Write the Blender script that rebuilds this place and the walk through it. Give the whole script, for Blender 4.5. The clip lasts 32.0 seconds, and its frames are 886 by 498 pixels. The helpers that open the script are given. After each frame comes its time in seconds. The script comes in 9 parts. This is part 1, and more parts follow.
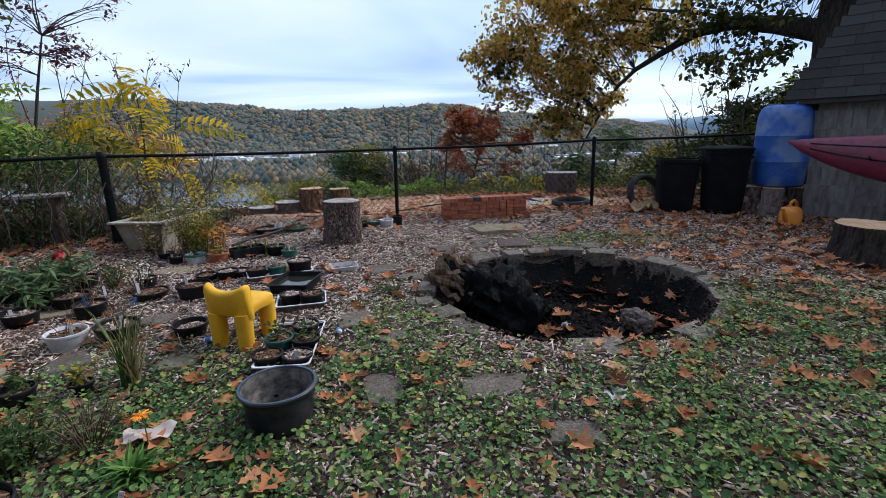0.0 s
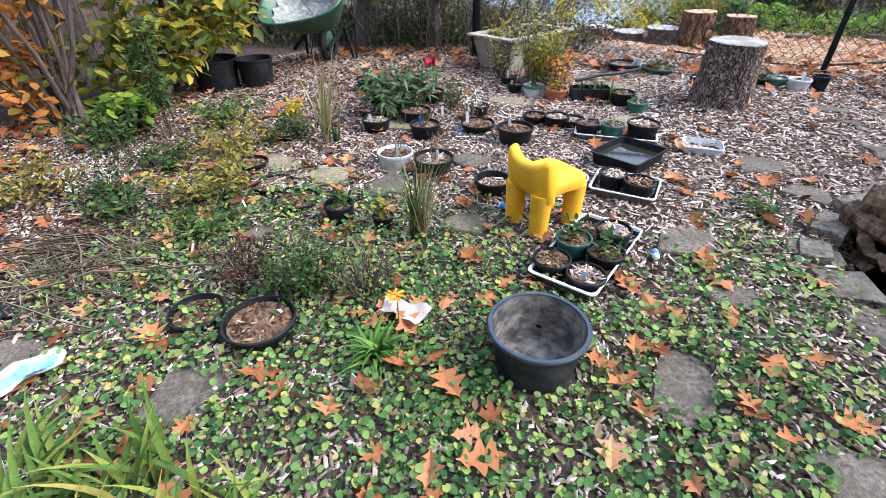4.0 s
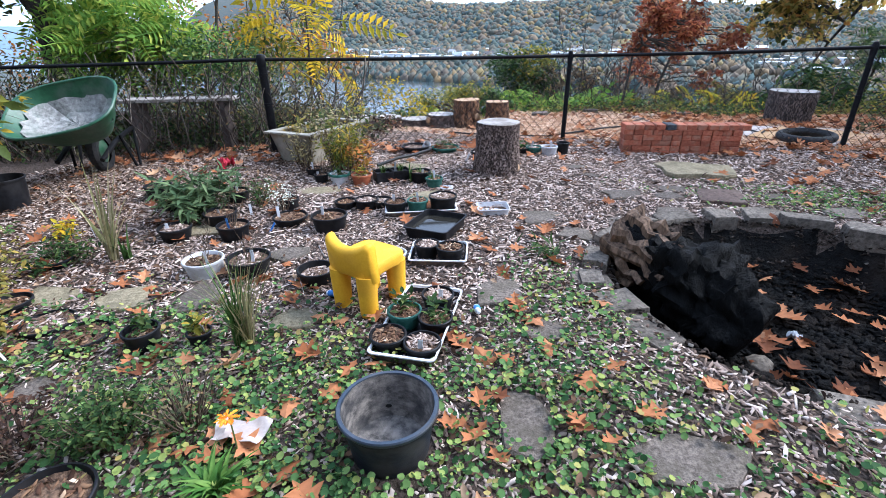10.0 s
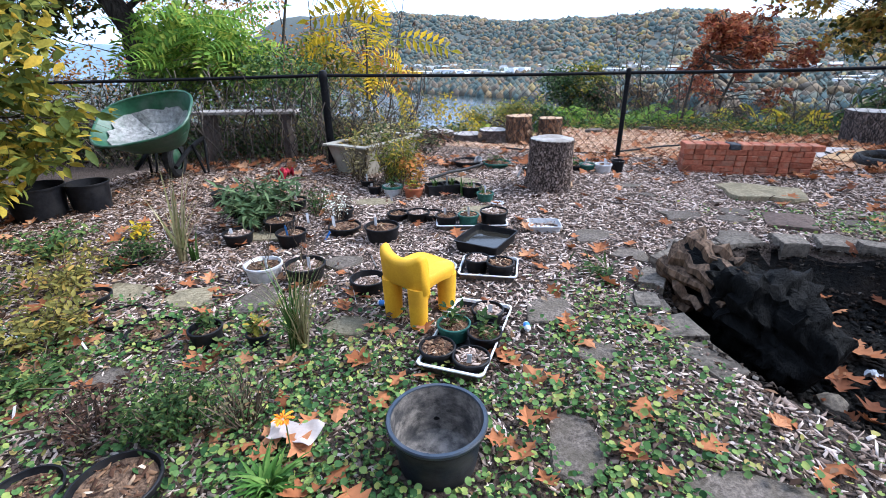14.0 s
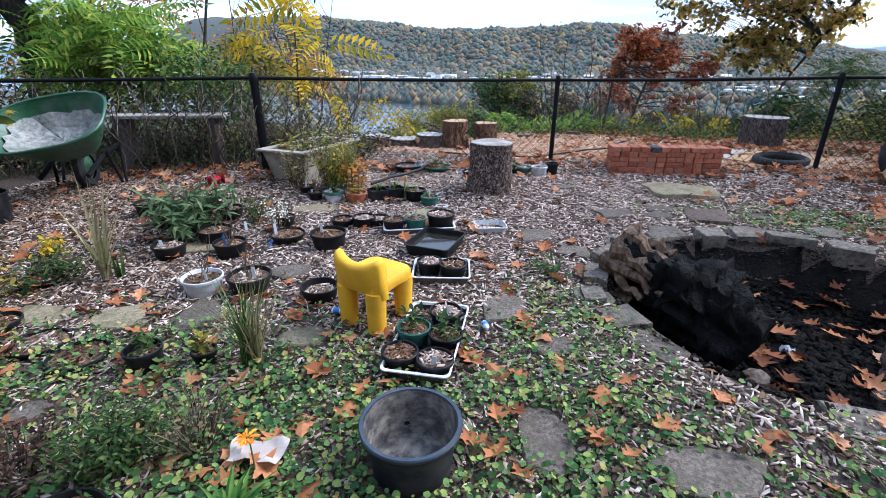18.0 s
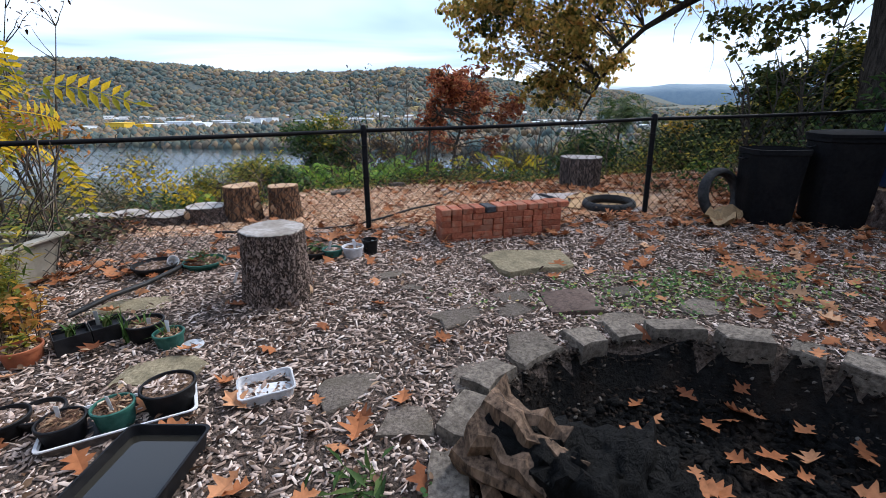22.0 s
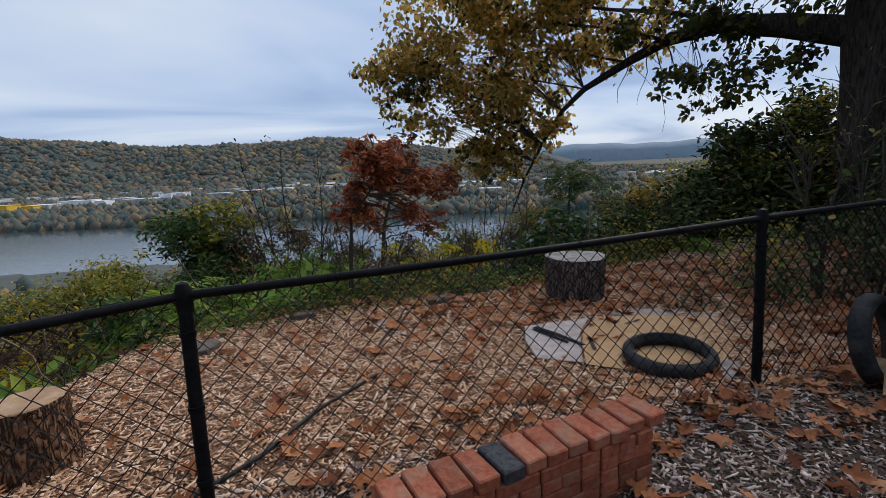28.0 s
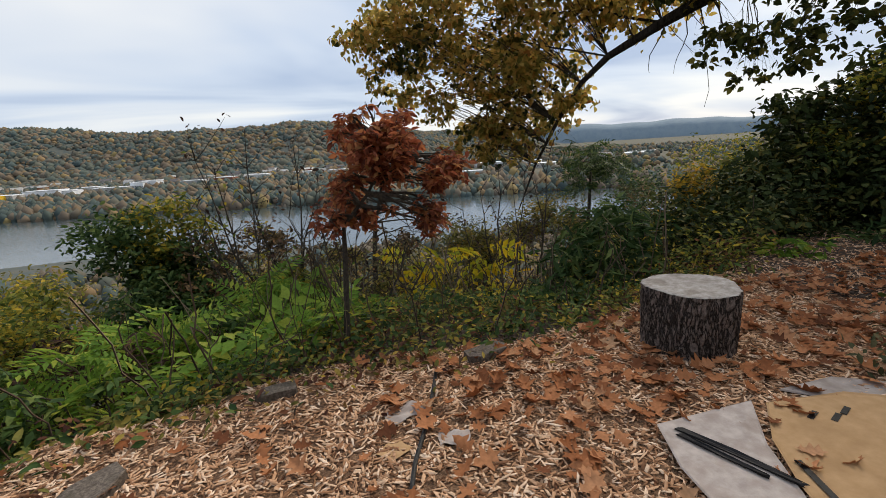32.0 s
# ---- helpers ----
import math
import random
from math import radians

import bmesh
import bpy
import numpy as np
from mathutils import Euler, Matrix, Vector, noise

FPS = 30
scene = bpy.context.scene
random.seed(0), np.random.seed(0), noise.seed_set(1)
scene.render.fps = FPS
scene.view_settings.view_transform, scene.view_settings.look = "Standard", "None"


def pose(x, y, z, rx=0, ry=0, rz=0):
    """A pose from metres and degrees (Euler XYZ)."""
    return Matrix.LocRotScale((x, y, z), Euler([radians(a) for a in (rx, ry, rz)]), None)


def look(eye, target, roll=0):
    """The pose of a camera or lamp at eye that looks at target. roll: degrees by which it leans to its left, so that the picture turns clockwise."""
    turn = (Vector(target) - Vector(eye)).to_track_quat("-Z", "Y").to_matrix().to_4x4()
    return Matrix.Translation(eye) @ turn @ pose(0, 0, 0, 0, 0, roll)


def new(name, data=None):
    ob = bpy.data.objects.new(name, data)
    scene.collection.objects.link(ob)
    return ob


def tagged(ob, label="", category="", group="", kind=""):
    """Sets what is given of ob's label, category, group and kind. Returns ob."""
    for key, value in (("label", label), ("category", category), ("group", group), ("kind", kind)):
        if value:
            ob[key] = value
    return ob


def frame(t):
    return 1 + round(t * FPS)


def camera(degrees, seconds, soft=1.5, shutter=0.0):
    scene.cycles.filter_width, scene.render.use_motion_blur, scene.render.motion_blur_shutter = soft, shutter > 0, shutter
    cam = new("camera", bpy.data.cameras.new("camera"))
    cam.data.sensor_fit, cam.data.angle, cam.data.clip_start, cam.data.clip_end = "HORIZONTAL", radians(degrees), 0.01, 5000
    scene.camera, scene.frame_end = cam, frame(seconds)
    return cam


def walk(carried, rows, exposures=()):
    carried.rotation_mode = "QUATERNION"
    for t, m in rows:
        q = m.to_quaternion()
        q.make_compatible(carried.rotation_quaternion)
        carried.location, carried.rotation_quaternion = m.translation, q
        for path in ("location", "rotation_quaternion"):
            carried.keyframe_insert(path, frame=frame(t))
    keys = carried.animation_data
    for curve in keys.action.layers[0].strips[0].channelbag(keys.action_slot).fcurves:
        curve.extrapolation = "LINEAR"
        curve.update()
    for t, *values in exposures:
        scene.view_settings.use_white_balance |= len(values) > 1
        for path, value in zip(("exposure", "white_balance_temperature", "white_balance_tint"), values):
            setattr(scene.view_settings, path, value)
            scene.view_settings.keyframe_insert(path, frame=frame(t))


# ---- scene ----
from mathutils import noise

cam = camera(88.0, 32.0, 0.55)
PATH = [
    (0, (0.352, -6.804, 1.106), (0.443, -4.862, 0.637), -1.3),
    (0.5, (0.214, -6.67, 1.111), (0.144, -4.737, 0.603), -2.5),
    (1, (0.237, -6.457, 1.102), (0.087, -4.552, 0.511), -3.5),
    (1.5, (0.199, -6.285, 1.094), (-0.023, -4.416, 0.417), -3.7),
    (2, (0.067, -6.101, 1.127), (-0.265, -4.271, 0.393), -3.2),
    (2.5, (0.045, -6.025, 1.118), (-0.451, -4.265, 0.307), -2.1),
    (3, (0.068, -5.965, 1.121), (-0.635, -4.368, 0.145), -0.7),
    (3.5, (0.094, -5.948, 1.112), (-0.836, -4.593, -0.028), -0.4),
    (4, (0.169, -5.955, 1.129), (-0.903, -4.693, 0.008), -0.8),
    (4.5, (0.187, -5.953, 1.127), (-0.948, -4.68, 0.081), -1.3),
    (6.5, (0.157, -5.964, 1.135), (-1.113, -4.689, 0.262), -2.7),
    (7, (0.157, -5.96, 1.137), (-1.116, -4.691, 0.261), -2.1),
    (7.5, (0.168, -5.949, 1.148), (-1.072, -4.644, 0.278), -2.3),
    (8, (0.178, -5.948, 1.144), (-0.996, -4.584, 0.272), -1.9),
    (8.5, (0.187, -5.952, 1.148), (-0.941, -4.548, 0.278), -1.9),
    (9, (0.199, -5.955, 1.166), (-0.8, -4.436, 0.332), -1.2),
    (9.5, (0.198, -5.966, 1.168), (-0.574, -4.311, 0.352), -1.1),
    (10, (0.208, -5.969, 1.169), (-0.314, -4.227, 0.336), -0.9),
    (10.5, (0.22, -5.964, 1.159), (-0.091, -4.178, 0.314), -0.9),
    (11, (0.211, -5.96, 1.172), (0.02, -4.163, 0.316), -1.1),
    (11.5, (0.191, -5.966, 1.174), (-0.015, -4.163, 0.333), -0.8),
    (12, (0.187, -5.965, 1.17), (-0.111, -4.171, 0.337), -1.1),
    (12.5, (0.188, -5.979, 1.178), (-0.206, -4.199, 0.357), -1.5),
    (13, (0.182, -5.987, 1.181), (-0.326, -4.227, 0.379), -1.3),
    (13.5, (0.181, -6.001, 1.192), (-0.443, -4.265, 0.42), -1.4),
    (14, (0.174, -5.994, 1.179), (-0.536, -4.293, 0.403), -0.9),
    (14.5, (0.167, -5.999, 1.178), (-0.596, -4.331, 0.381), -0.4),
    (16.5, (0.145, -5.963, 1.167), (-0.556, -4.302, 0.302), -0.1),
    (17, (0.154, -5.968, 1.166), (-0.463, -4.264, 0.319), 0.1),
    (17.5, (0.123, -5.99, 1.175), (-0.406, -4.232, 0.383), -0.3),
    (18, (0.065, -6.031, 1.163), (-0.375, -4.232, 0.408), 0.3),
    (18.5, (0.062, -6.034, 1.164), (-0.194, -4.179, 0.462), 1.8),
    (19, (0.107, -5.962, 1.156), (0.081, -4.086, 0.463), 3.0),
    (19.5, (0.264, -5.798, 1.161), (0.423, -3.921, 0.49), 3.1),
    (20, (0.386, -5.625, 1.166), (0.703, -3.768, 0.497), 2.9),
    (20.5, (0.403, -5.377, 1.152), (0.838, -3.543, 0.482), 2.5),
    (21, (0.396, -5.102, 1.203), (0.892, -3.259, 0.605), 2.0),
    (21.5, (0.312, -4.786, 1.189), (0.747, -2.922, 0.611), 1.8),
    (22, (0.226, -4.509, 1.207), (0.444, -2.615, 0.602), -0.7),
    (22.5, (0.125, -4.207, 1.248), (0.196, -2.297, 0.658), -1.2),
    (23, (0.062, -4.062, 1.284), (0.12, -2.14, 0.734), -0.2),
    (23.5, (0.052, -3.913, 1.279), (0.02, -1.987, 0.742), -0.2),
    (24, (0.158, -3.67, 1.304), (0.112, -1.738, 0.791), -0.5),
    (24.5, (0.228, -3.468, 1.311), (0.329, -1.528, 0.835), -1.1),
    (25, (0.23, -3.213, 1.362), (0.538, -1.285, 0.931), -1.1),
    (25.5, (0.284, -2.987, 1.365), (0.67, -1.075, 0.924), -2.2),
    (26, (0.344, -2.792, 1.39), (0.637, -0.86, 0.962), -2.9),
    (26.5, (0.44, -2.58, 1.386), (0.794, -0.656, 0.971), -3.3),
    (28.5, (0.515, -1.557, 1.43), (1.089, 0.326, 1.082), -3.5),
    (29, (0.499, -1.247, 1.436), (1.082, 0.634, 1.087), -5.4),
    (29.5, (0.558, -0.96, 1.443), (1.199, 0.906, 1.117), -5.7),
    (30, (0.659, -0.731, 1.408), (1.389, 1.103, 1.086), -4.7),
    (30.5, (0.689, -0.554, 1.49), (1.622, 1.181, 1.14), -4.3),
    (31, (0.654, -0.288, 1.472), (1.595, 1.438, 1.104), -5.2),
    (31.5, (0.623, -0.117, 1.465), (1.423, 1.672, 1.068), -5.1),
    (32, (0.582, 0.003, 1.459), (1.188, 1.859, 1.028), -3.8),
]
walk(cam, [(t, look(eye, target, roll)) for t, eye, target, roll in PATH],
     exposures=[(0.0, 0.62, 6000.0, 10.0), (1.5, 1.30, 5850.0, 10.0), (3.0, 1.84, 6000.0, 10.0), (7.0, 1.59, 5520.0, 10.0), (11.0, 1.68, 5600.0, 10.0), (13.0, 1.62, 5620.0, 10.0), (17.0, 1.52, 5620.0, 10.0), (19.0, 1.26, 5500.0, 10.0), (21.0, 1.16, 5900.0, 10.0), (24.0, 0.51, 6300.0, 10.0), (26.0, 0.23, 6300.0, 10.0), (29.0, 0.10, 6600.0, 10.0), (30.0, 0.18, 7000.0, 10.0), (31.0, 0.45, 7400.0, 10.0), (32.0, 0.44, 7500.0, 10.0)])

# ---- light ----
SUN_AZ = 60.0
world = bpy.data.worlds.new("overcast_sky")
scene.world = world
world.use_nodes = True
wn, wl = world.node_tree.nodes, world.node_tree.links
wn.clear()
w_out = wn.new("ShaderNodeOutputWorld")
w_bg = wn.new("ShaderNodeBackground")
w_sky = wn.new("ShaderNodeTexSky")
w_sky.sky_type = "NISHITA"
w_sky.sun_disc = False
w_sky.sun_elevation = radians(42)
w_sky.sun_rotation = radians(SUN_AZ)
w_tc = wn.new("ShaderNodeTexCoord")
w_sep = wn.new("ShaderNodeSeparateXYZ")
wl.new(w_tc.outputs["Generated"], w_sep.inputs[0])
w_up = wn.new("ShaderNodeMath"); w_up.operation = "ADD"; w_up.inputs[1].default_value = 0.10
wl.new(w_sep.outputs["Z"], w_up.inputs[0])
w_cl = wn.new("ShaderNodeMath"); w_cl.operation = "MAXIMUM"; w_cl.inputs[1].default_value = 0.03
wl.new(w_up.outputs[0], w_cl.inputs[0])
w_dx = wn.new("ShaderNodeMath"); w_dx.operation = "DIVIDE"
w_dy = wn.new("ShaderNodeMath"); w_dy.operation = "DIVIDE"
wl.new(w_sep.outputs["X"], w_dx.inputs[0]); wl.new(w_cl.outputs[0], w_dx.inputs[1])
wl.new(w_sep.outputs["Y"], w_dy.inputs[0]); wl.new(w_cl.outputs[0], w_dy.inputs[1])
w_com = wn.new("ShaderNodeCombineXYZ")
wl.new(w_dx.outputs[0], w_com.inputs[0]); wl.new(w_dy.outputs[0], w_com.inputs[1])
w_map = wn.new("ShaderNodeMapping")
w_map.inputs["Scale"].default_value = (0.42, 0.62, 1.0)
w_map.inputs["Rotation"].default_value = (0, 0, radians(-12))
wl.new(w_com.outputs[0], w_map.inputs[0])
w_noi = wn.new("ShaderNodeTexNoise")
w_noi.inputs["Scale"].default_value = 0.85
w_noi.inputs["Detail"].default_value = 4
w_noi.inputs["Roughness"].default_value = 0.45
w_noi.inputs["Distortion"].default_value = 0.5
wl.new(w_map.outputs[0], w_noi.inputs["Vector"])
w_ramp = wn.new("ShaderNodeValToRGB")
w_ramp.color_ramp.elements[0].position = 0.36
w_ramp.color_ramp.elements[0].color = (0.36, 0.50, 0.80, 1)
w_ramp.color_ramp.elements[1].position = 0.60
w_ramp.color_ramp.elements[1].color = (0.83, 0.92, 1.07, 1)
e = w_ramp.color_ramp.elements.new(0.47)
e.color = (0.58, 0.72, 0.98, 1)
wl.new(w_noi.outputs["Fac"], w_ramp.inputs[0])
w_skm = wn.new("ShaderNodeMix"); w_skm.data_type = "RGBA"; w_skm.blend_type = "MULTIPLY"
w_skm.inputs["Factor"].default_value = 1.0
w_skm.inputs["B"].default_value = (0.10, 0.10, 0.10, 1)
wl.new(w_sky.outputs[0], w_skm.inputs["A"])
w_mix = wn.new("ShaderNodeMix"); w_mix.data_type = "RGBA"
w_mix.inputs["Factor"].default_value = 0.82
wl.new(w_skm.outputs["Result"], w_mix.inputs["A"])
wl.new(w_ramp.outputs[0], w_mix.inputs["B"])
wl.new(w_mix.outputs["Result"], w_bg.inputs["Color"])
w_bg.inputs["Strength"].default_value = 0.80
wl.new(w_bg.outputs[0], w_out.inputs[0])

sun_data = bpy.data.lights.new("sun", "SUN")
sun_data.energy = 2.4
sun_data.angle = radians(32)
sun_data.color = (1.0, 0.95, 0.88)
sun = new("sun", sun_data)
sun.matrix_world = look((40 * math.sin(radians(SUN_AZ)), 40 * math.cos(radians(SUN_AZ)), 36), (0, 0, 0))


# ---- materials ----
def ramp_node(nodes, stops):
    r = nodes.new("ShaderNodeValToRGB")
    r.color_ramp.elements[0].position, r.color_ramp.elements[0].color = stops[0][0], (*stops[0][1], 1)
    r.color_ramp.elements[1].position, r.color_ramp.elements[1].color = stops[-1][0], (*stops[-1][1], 1)
    for p, c in stops[1:-1]:
        el = r.color_ramp.elements.new(p)
        el.color = (*c, 1)
    return r


def mat(name, c1, c2, rough=0.8, scale=30.0, bump=0.3, metal=0.0, spread=0.15, big=3.0, stain=None, stain_amount=0.4,
        stretch=(1, 1, 1), dist=0.01):
    """A weathered surface: two colours mixed by fine grain, value drift at a larger size, a stain, bump and gloss variation."""
    m = bpy.data.materials.new(name)
    m.use_nodes = True
    n, l = m.node_tree.nodes, m.node_tree.links
    b = n["Principled BSDF"]
    tc = n.new("ShaderNodeTexCoord")
    mp = n.new("ShaderNodeMapping")
    mp.inputs["Scale"].default_value = stretch
    oi = n.new("ShaderNodeObjectInfo")
    off = n.new("ShaderNodeMath"); off.operation = "MULTIPLY"; off.inputs[1].default_value = 37.0
    l.new(oi.outputs["Random"], off.inputs[0])
    l.new(tc.outputs["Object"], mp.inputs[0])
    l.new(off.outputs[0], mp.inputs["Location"])
    fine = n.new("ShaderNodeTexNoise")
    fine.inputs["Scale"].default_value = scale
    fine.inputs["Detail"].default_value = 6
    fine.inputs["Roughness"].default_value = 0.65
    l.new(mp.outputs[0], fine.inputs["Vector"])
    large = n.new("ShaderNodeTexNoise")
    large.inputs["Scale"].default_value = big
    large.inputs["Detail"].default_value = 4
    l.new(mp.outputs[0], large.inputs["Vector"])
    r = ramp_node(n, [(0.35, c1), (0.65, c2)])
    l.new(fine.outputs["Fac"], r.inputs[0])
    col = r.outputs[0]
    if stain:
        sr = ramp_node(n, [(0.48, (0, 0, 0)), (0.62, (1, 1, 1))])
        l.new(large.outputs["Fac"], sr.inputs[0])
        am = n.new("ShaderNodeMath"); am.operation = "MULTIPLY"; am.inputs[1].default_value = stain_amount
        l.new(sr.outputs[0], am.inputs[0])
        mx = n.new("ShaderNodeMix"); mx.data_type = "RGBA"
        l.new(am.outputs[0], mx.inputs["Factor"])
        l.new(col, mx.inputs["A"])
        mx.inputs["B"].default_value = (*stain, 1)
        col = mx.outputs["Result"]
    hs = n.new("ShaderNodeHueSaturation")
    rng = n.new("ShaderNodeMapRange")
    rng.inputs["To Min"].default_value, rng.inputs["To Max"].default_value = 1 - spread, 1 + spread
    geo = n.new("ShaderNodeNewGeometry")
    ad = n.new("ShaderNodeMath"); ad.operation = "ADD"
    l.new(geo.outputs["Random Per Island"], ad.inputs[0])
    l.new(oi.outputs["Random"], ad.inputs[1])
    fr = n.new("ShaderNodeMath"); fr.operation = "FRACT"
    l.new(ad.outputs[0], fr.inputs[0])
    l.new(fr.outputs[0], rng.inputs["Value"])
    l.new(rng.outputs[0], hs.inputs["Value"])
    l.new(col, hs.inputs["Color"])
    l.new(hs.outputs[0], b.inputs["Base Color"])
    rr = n.new("ShaderNodeMapRange")
    rr.inputs["To Min"].default_value, rr.inputs["To Max"].default_value = max(0.02, rough - 0.12), min(1, rough + 0.12)
    l.new(large.outputs["Fac"], rr.inputs["Value"])
    l.new(rr.outputs[0], b.inputs["Roughness"])
    b.inputs["Metallic"].default_value = metal
    b.inputs["Specular IOR Level"].default_value = 0.5 if rough < 0.5 else 0.2
    if bump:
        bp = n.new("ShaderNodeBump")
        bp.inputs["Strength"].default_value = bump
        bp.inputs["Distance"].default_value = dist
        l.new(fine.outputs["Fac"], bp.inputs["Height"])
        l.new(bp.outputs[0], b.inputs["Normal"])
    return m


def leaf_mat(name, stops, rough=0.6, through_light=0.35, grain=45):
    """Leaves: every leaf takes its own colour from the stops, with blotches, and lets some light through."""
    m = bpy.data.materials.new(name)
    m.use_nodes = True
    n, l = m.node_tree.nodes, m.node_tree.links
    b = n["Principled BSDF"]
    out = n["Material Output"]
    geo = n.new("ShaderNodeNewGeometry")
    oi = n.new("ShaderNodeObjectInfo")
    ad = n.new("ShaderNodeMath"); ad.operation = "ADD"
    l.new(geo.outputs["Random Per Island"], ad.inputs[0])
    l.new(oi.outputs["Random"], ad.inputs[1])
    fr = n.new("ShaderNodeMath"); fr.operation = "FRACT"
    l.new(ad.outputs[0], fr.inputs[0])
    r = ramp_node(n, stops)
    l.new(fr.outputs[0], r.inputs[0])
    tc = n.new("ShaderNodeTexCoord")
    no = n.new("ShaderNodeTexNoise")
    no.inputs["Scale"].default_value = grain
    no.inputs["Detail"].default_value = 3
    l.new(tc.outputs["Object"], no.inputs["Vector"])
    mr = n.new("ShaderNodeMapRange")
    mr.inputs["To Min"].default_value, mr.inputs["To Max"].default_value = 0.55, 1.4
    l.new(no.outputs["Fac"], mr.inputs["Value"])
    hs = n.new("ShaderNodeHueSaturation")
    l.new(r.outputs[0], hs.inputs["Color"])
    l.new(mr.outputs[0], hs.inputs["Value"])
    l.new(hs.outputs[0], b.inputs["Base Color"])
    b.inputs["Roughness"].default_value = rough
    b.inputs["Specular IOR Level"].default_value = 0.10
    if through_light:
        tr = n.new("ShaderNodeBsdfTranslucent")
        l.new(hs.outputs[0], tr.inputs["Color"])
        ms = n.new("ShaderNodeMixShader")
        ms.inputs[0].default_value = through_light
        l.new(b.outputs[0], ms.inputs[1])
        l.new(tr.outputs[0], ms.inputs[2])
        l.new(ms.outputs[0], out.inputs["Surface"])
    return m


M_SOIL = mat("soil_mulch", (0.026, 0.019, 0.0145), (0.165, 0.125, 0.104), 0.95, 55, 1.0, spread=0.0, big=1.5, stain=(0.08, 0.062, 0.05), dist=0.03)
M_CHIP = leaf_mat("wood_chips", [(0.0, (0.076, 0.051, 0.040)), (0.25, (0.193, 0.134, 0.105)), (0.55, (0.373, 0.276, 0.225)), (0.85, (0.538, 0.421, 0.356)), (1.0, (0.745, 0.621, 0.545))], 0.9, 0)
M_CHIP_FRESH = leaf_mat("fresh_wood_chips", [(0.0, (0.116, 0.049, 0.026)), (0.25, (0.371, 0.191, 0.102)), (0.6, (0.580, 0.342, 0.203)), (0.85, (0.719, 0.487, 0.325)), (1.0, (0.835, 0.638, 0.476))], 0.85, 0)
M_FALLEN = leaf_mat("fallen_oak_leaves", [(0.0, (0.13, 0.046, 0.022)), (0.3, (0.30, 0.108, 0.044)), (0.65, (0.42, 0.165, 0.07)), (0.88, (0.49, 0.22, 0.105)), (1.0, (0.50, 0.30, 0.17))], 0.7, 0.15)
M_SCRAP = leaf_mat("brown_leaf_scraps", [(0.0, (0.03, 0.017, 0.012)), (0.5, (0.10, 0.055, 0.034)), (0.85, (0.21, 0.12, 0.07)), (1.0, (0.36, 0.24, 0.15))], 0.8, 0.1)
M_IVY = leaf_mat("ground_ivy", [(0.0, (0.029, 0.073, 0.027)), (0.35, (0.083, 0.169, 0.052)), (0.70, (0.176, 0.273, 0.082)), (0.90, (0.325, 0.377, 0.099)), (1.0, (0.416, 0.312, 0.111))], 0.6, 0.25)
M_GRASS = leaf_mat("strap_leaves", [(0.0, (0.04, 0.09, 0.02)), (0.7, (0.10, 0.17, 0.05)), (1.0, (0.28, 0.24, 0.10))], 0.55, 0.25)
M_ROSETTE = leaf_mat("rosette_leaves", [(0.0, (0.035, 0.10, 0.018)), (0.6, (0.085, 0.19, 0.035)), (1.0, (0.17, 0.27, 0.06))], 0.5, 0.3)
M_STRAP = leaf_mat("daylily_leaves", [(0.0, (0.07, 0.13, 0.03)), (0.6, (0.16, 0.24, 0.05)), (0.9, (0.28, 0.30, 0.06)), (1.0, (0.42, 0.34, 0.10))], 0.5, 0.35)
M_DRYGRASS = leaf_mat("dry_stalks", [(0.0, (0.12, 0.13, 0.05)), (0.6, (0.28, 0.24, 0.12)), (1.0, (0.40, 0.34, 0.20))], 0.7, 0.2)
M_STRAW = leaf_mat("brown_twigs", [(0.0, (0.04, 0.028, 0.02)), (0.6, (0.12, 0.085, 0.06)), (1.0, (0.22, 0.17, 0.12))], 0.8, 0)
# grey stem tones lowered to stand for shadow inside the tangle
M_VINE_SHADE = leaf_mat("grey_vine_stems_shade", [(0.0, (0.028, 0.022, 0.018)), (0.6, (0.085, 0.068, 0.055)), (0.9, (0.20, 0.165, 0.135)), (1.0, (0.34, 0.29, 0.24))], 0.85, 0)
M_BARK = mat("oak_bark", (0.02, 0.017, 0.015), (0.075, 0.062, 0.052), 0.95, 26, 1.0, spread=0.1, stretch=(1, 1, 0.18), dist=0.06)
M_STUMPBARK = mat("stump_bark", (0.022, 0.014, 0.012), (0.22, 0.165, 0.145), 0.95, 20, 1.0, spread=0.1, stretch=(1, 1, 0.45), dist=0.05, stain=(0.26, 0.22, 0.20))


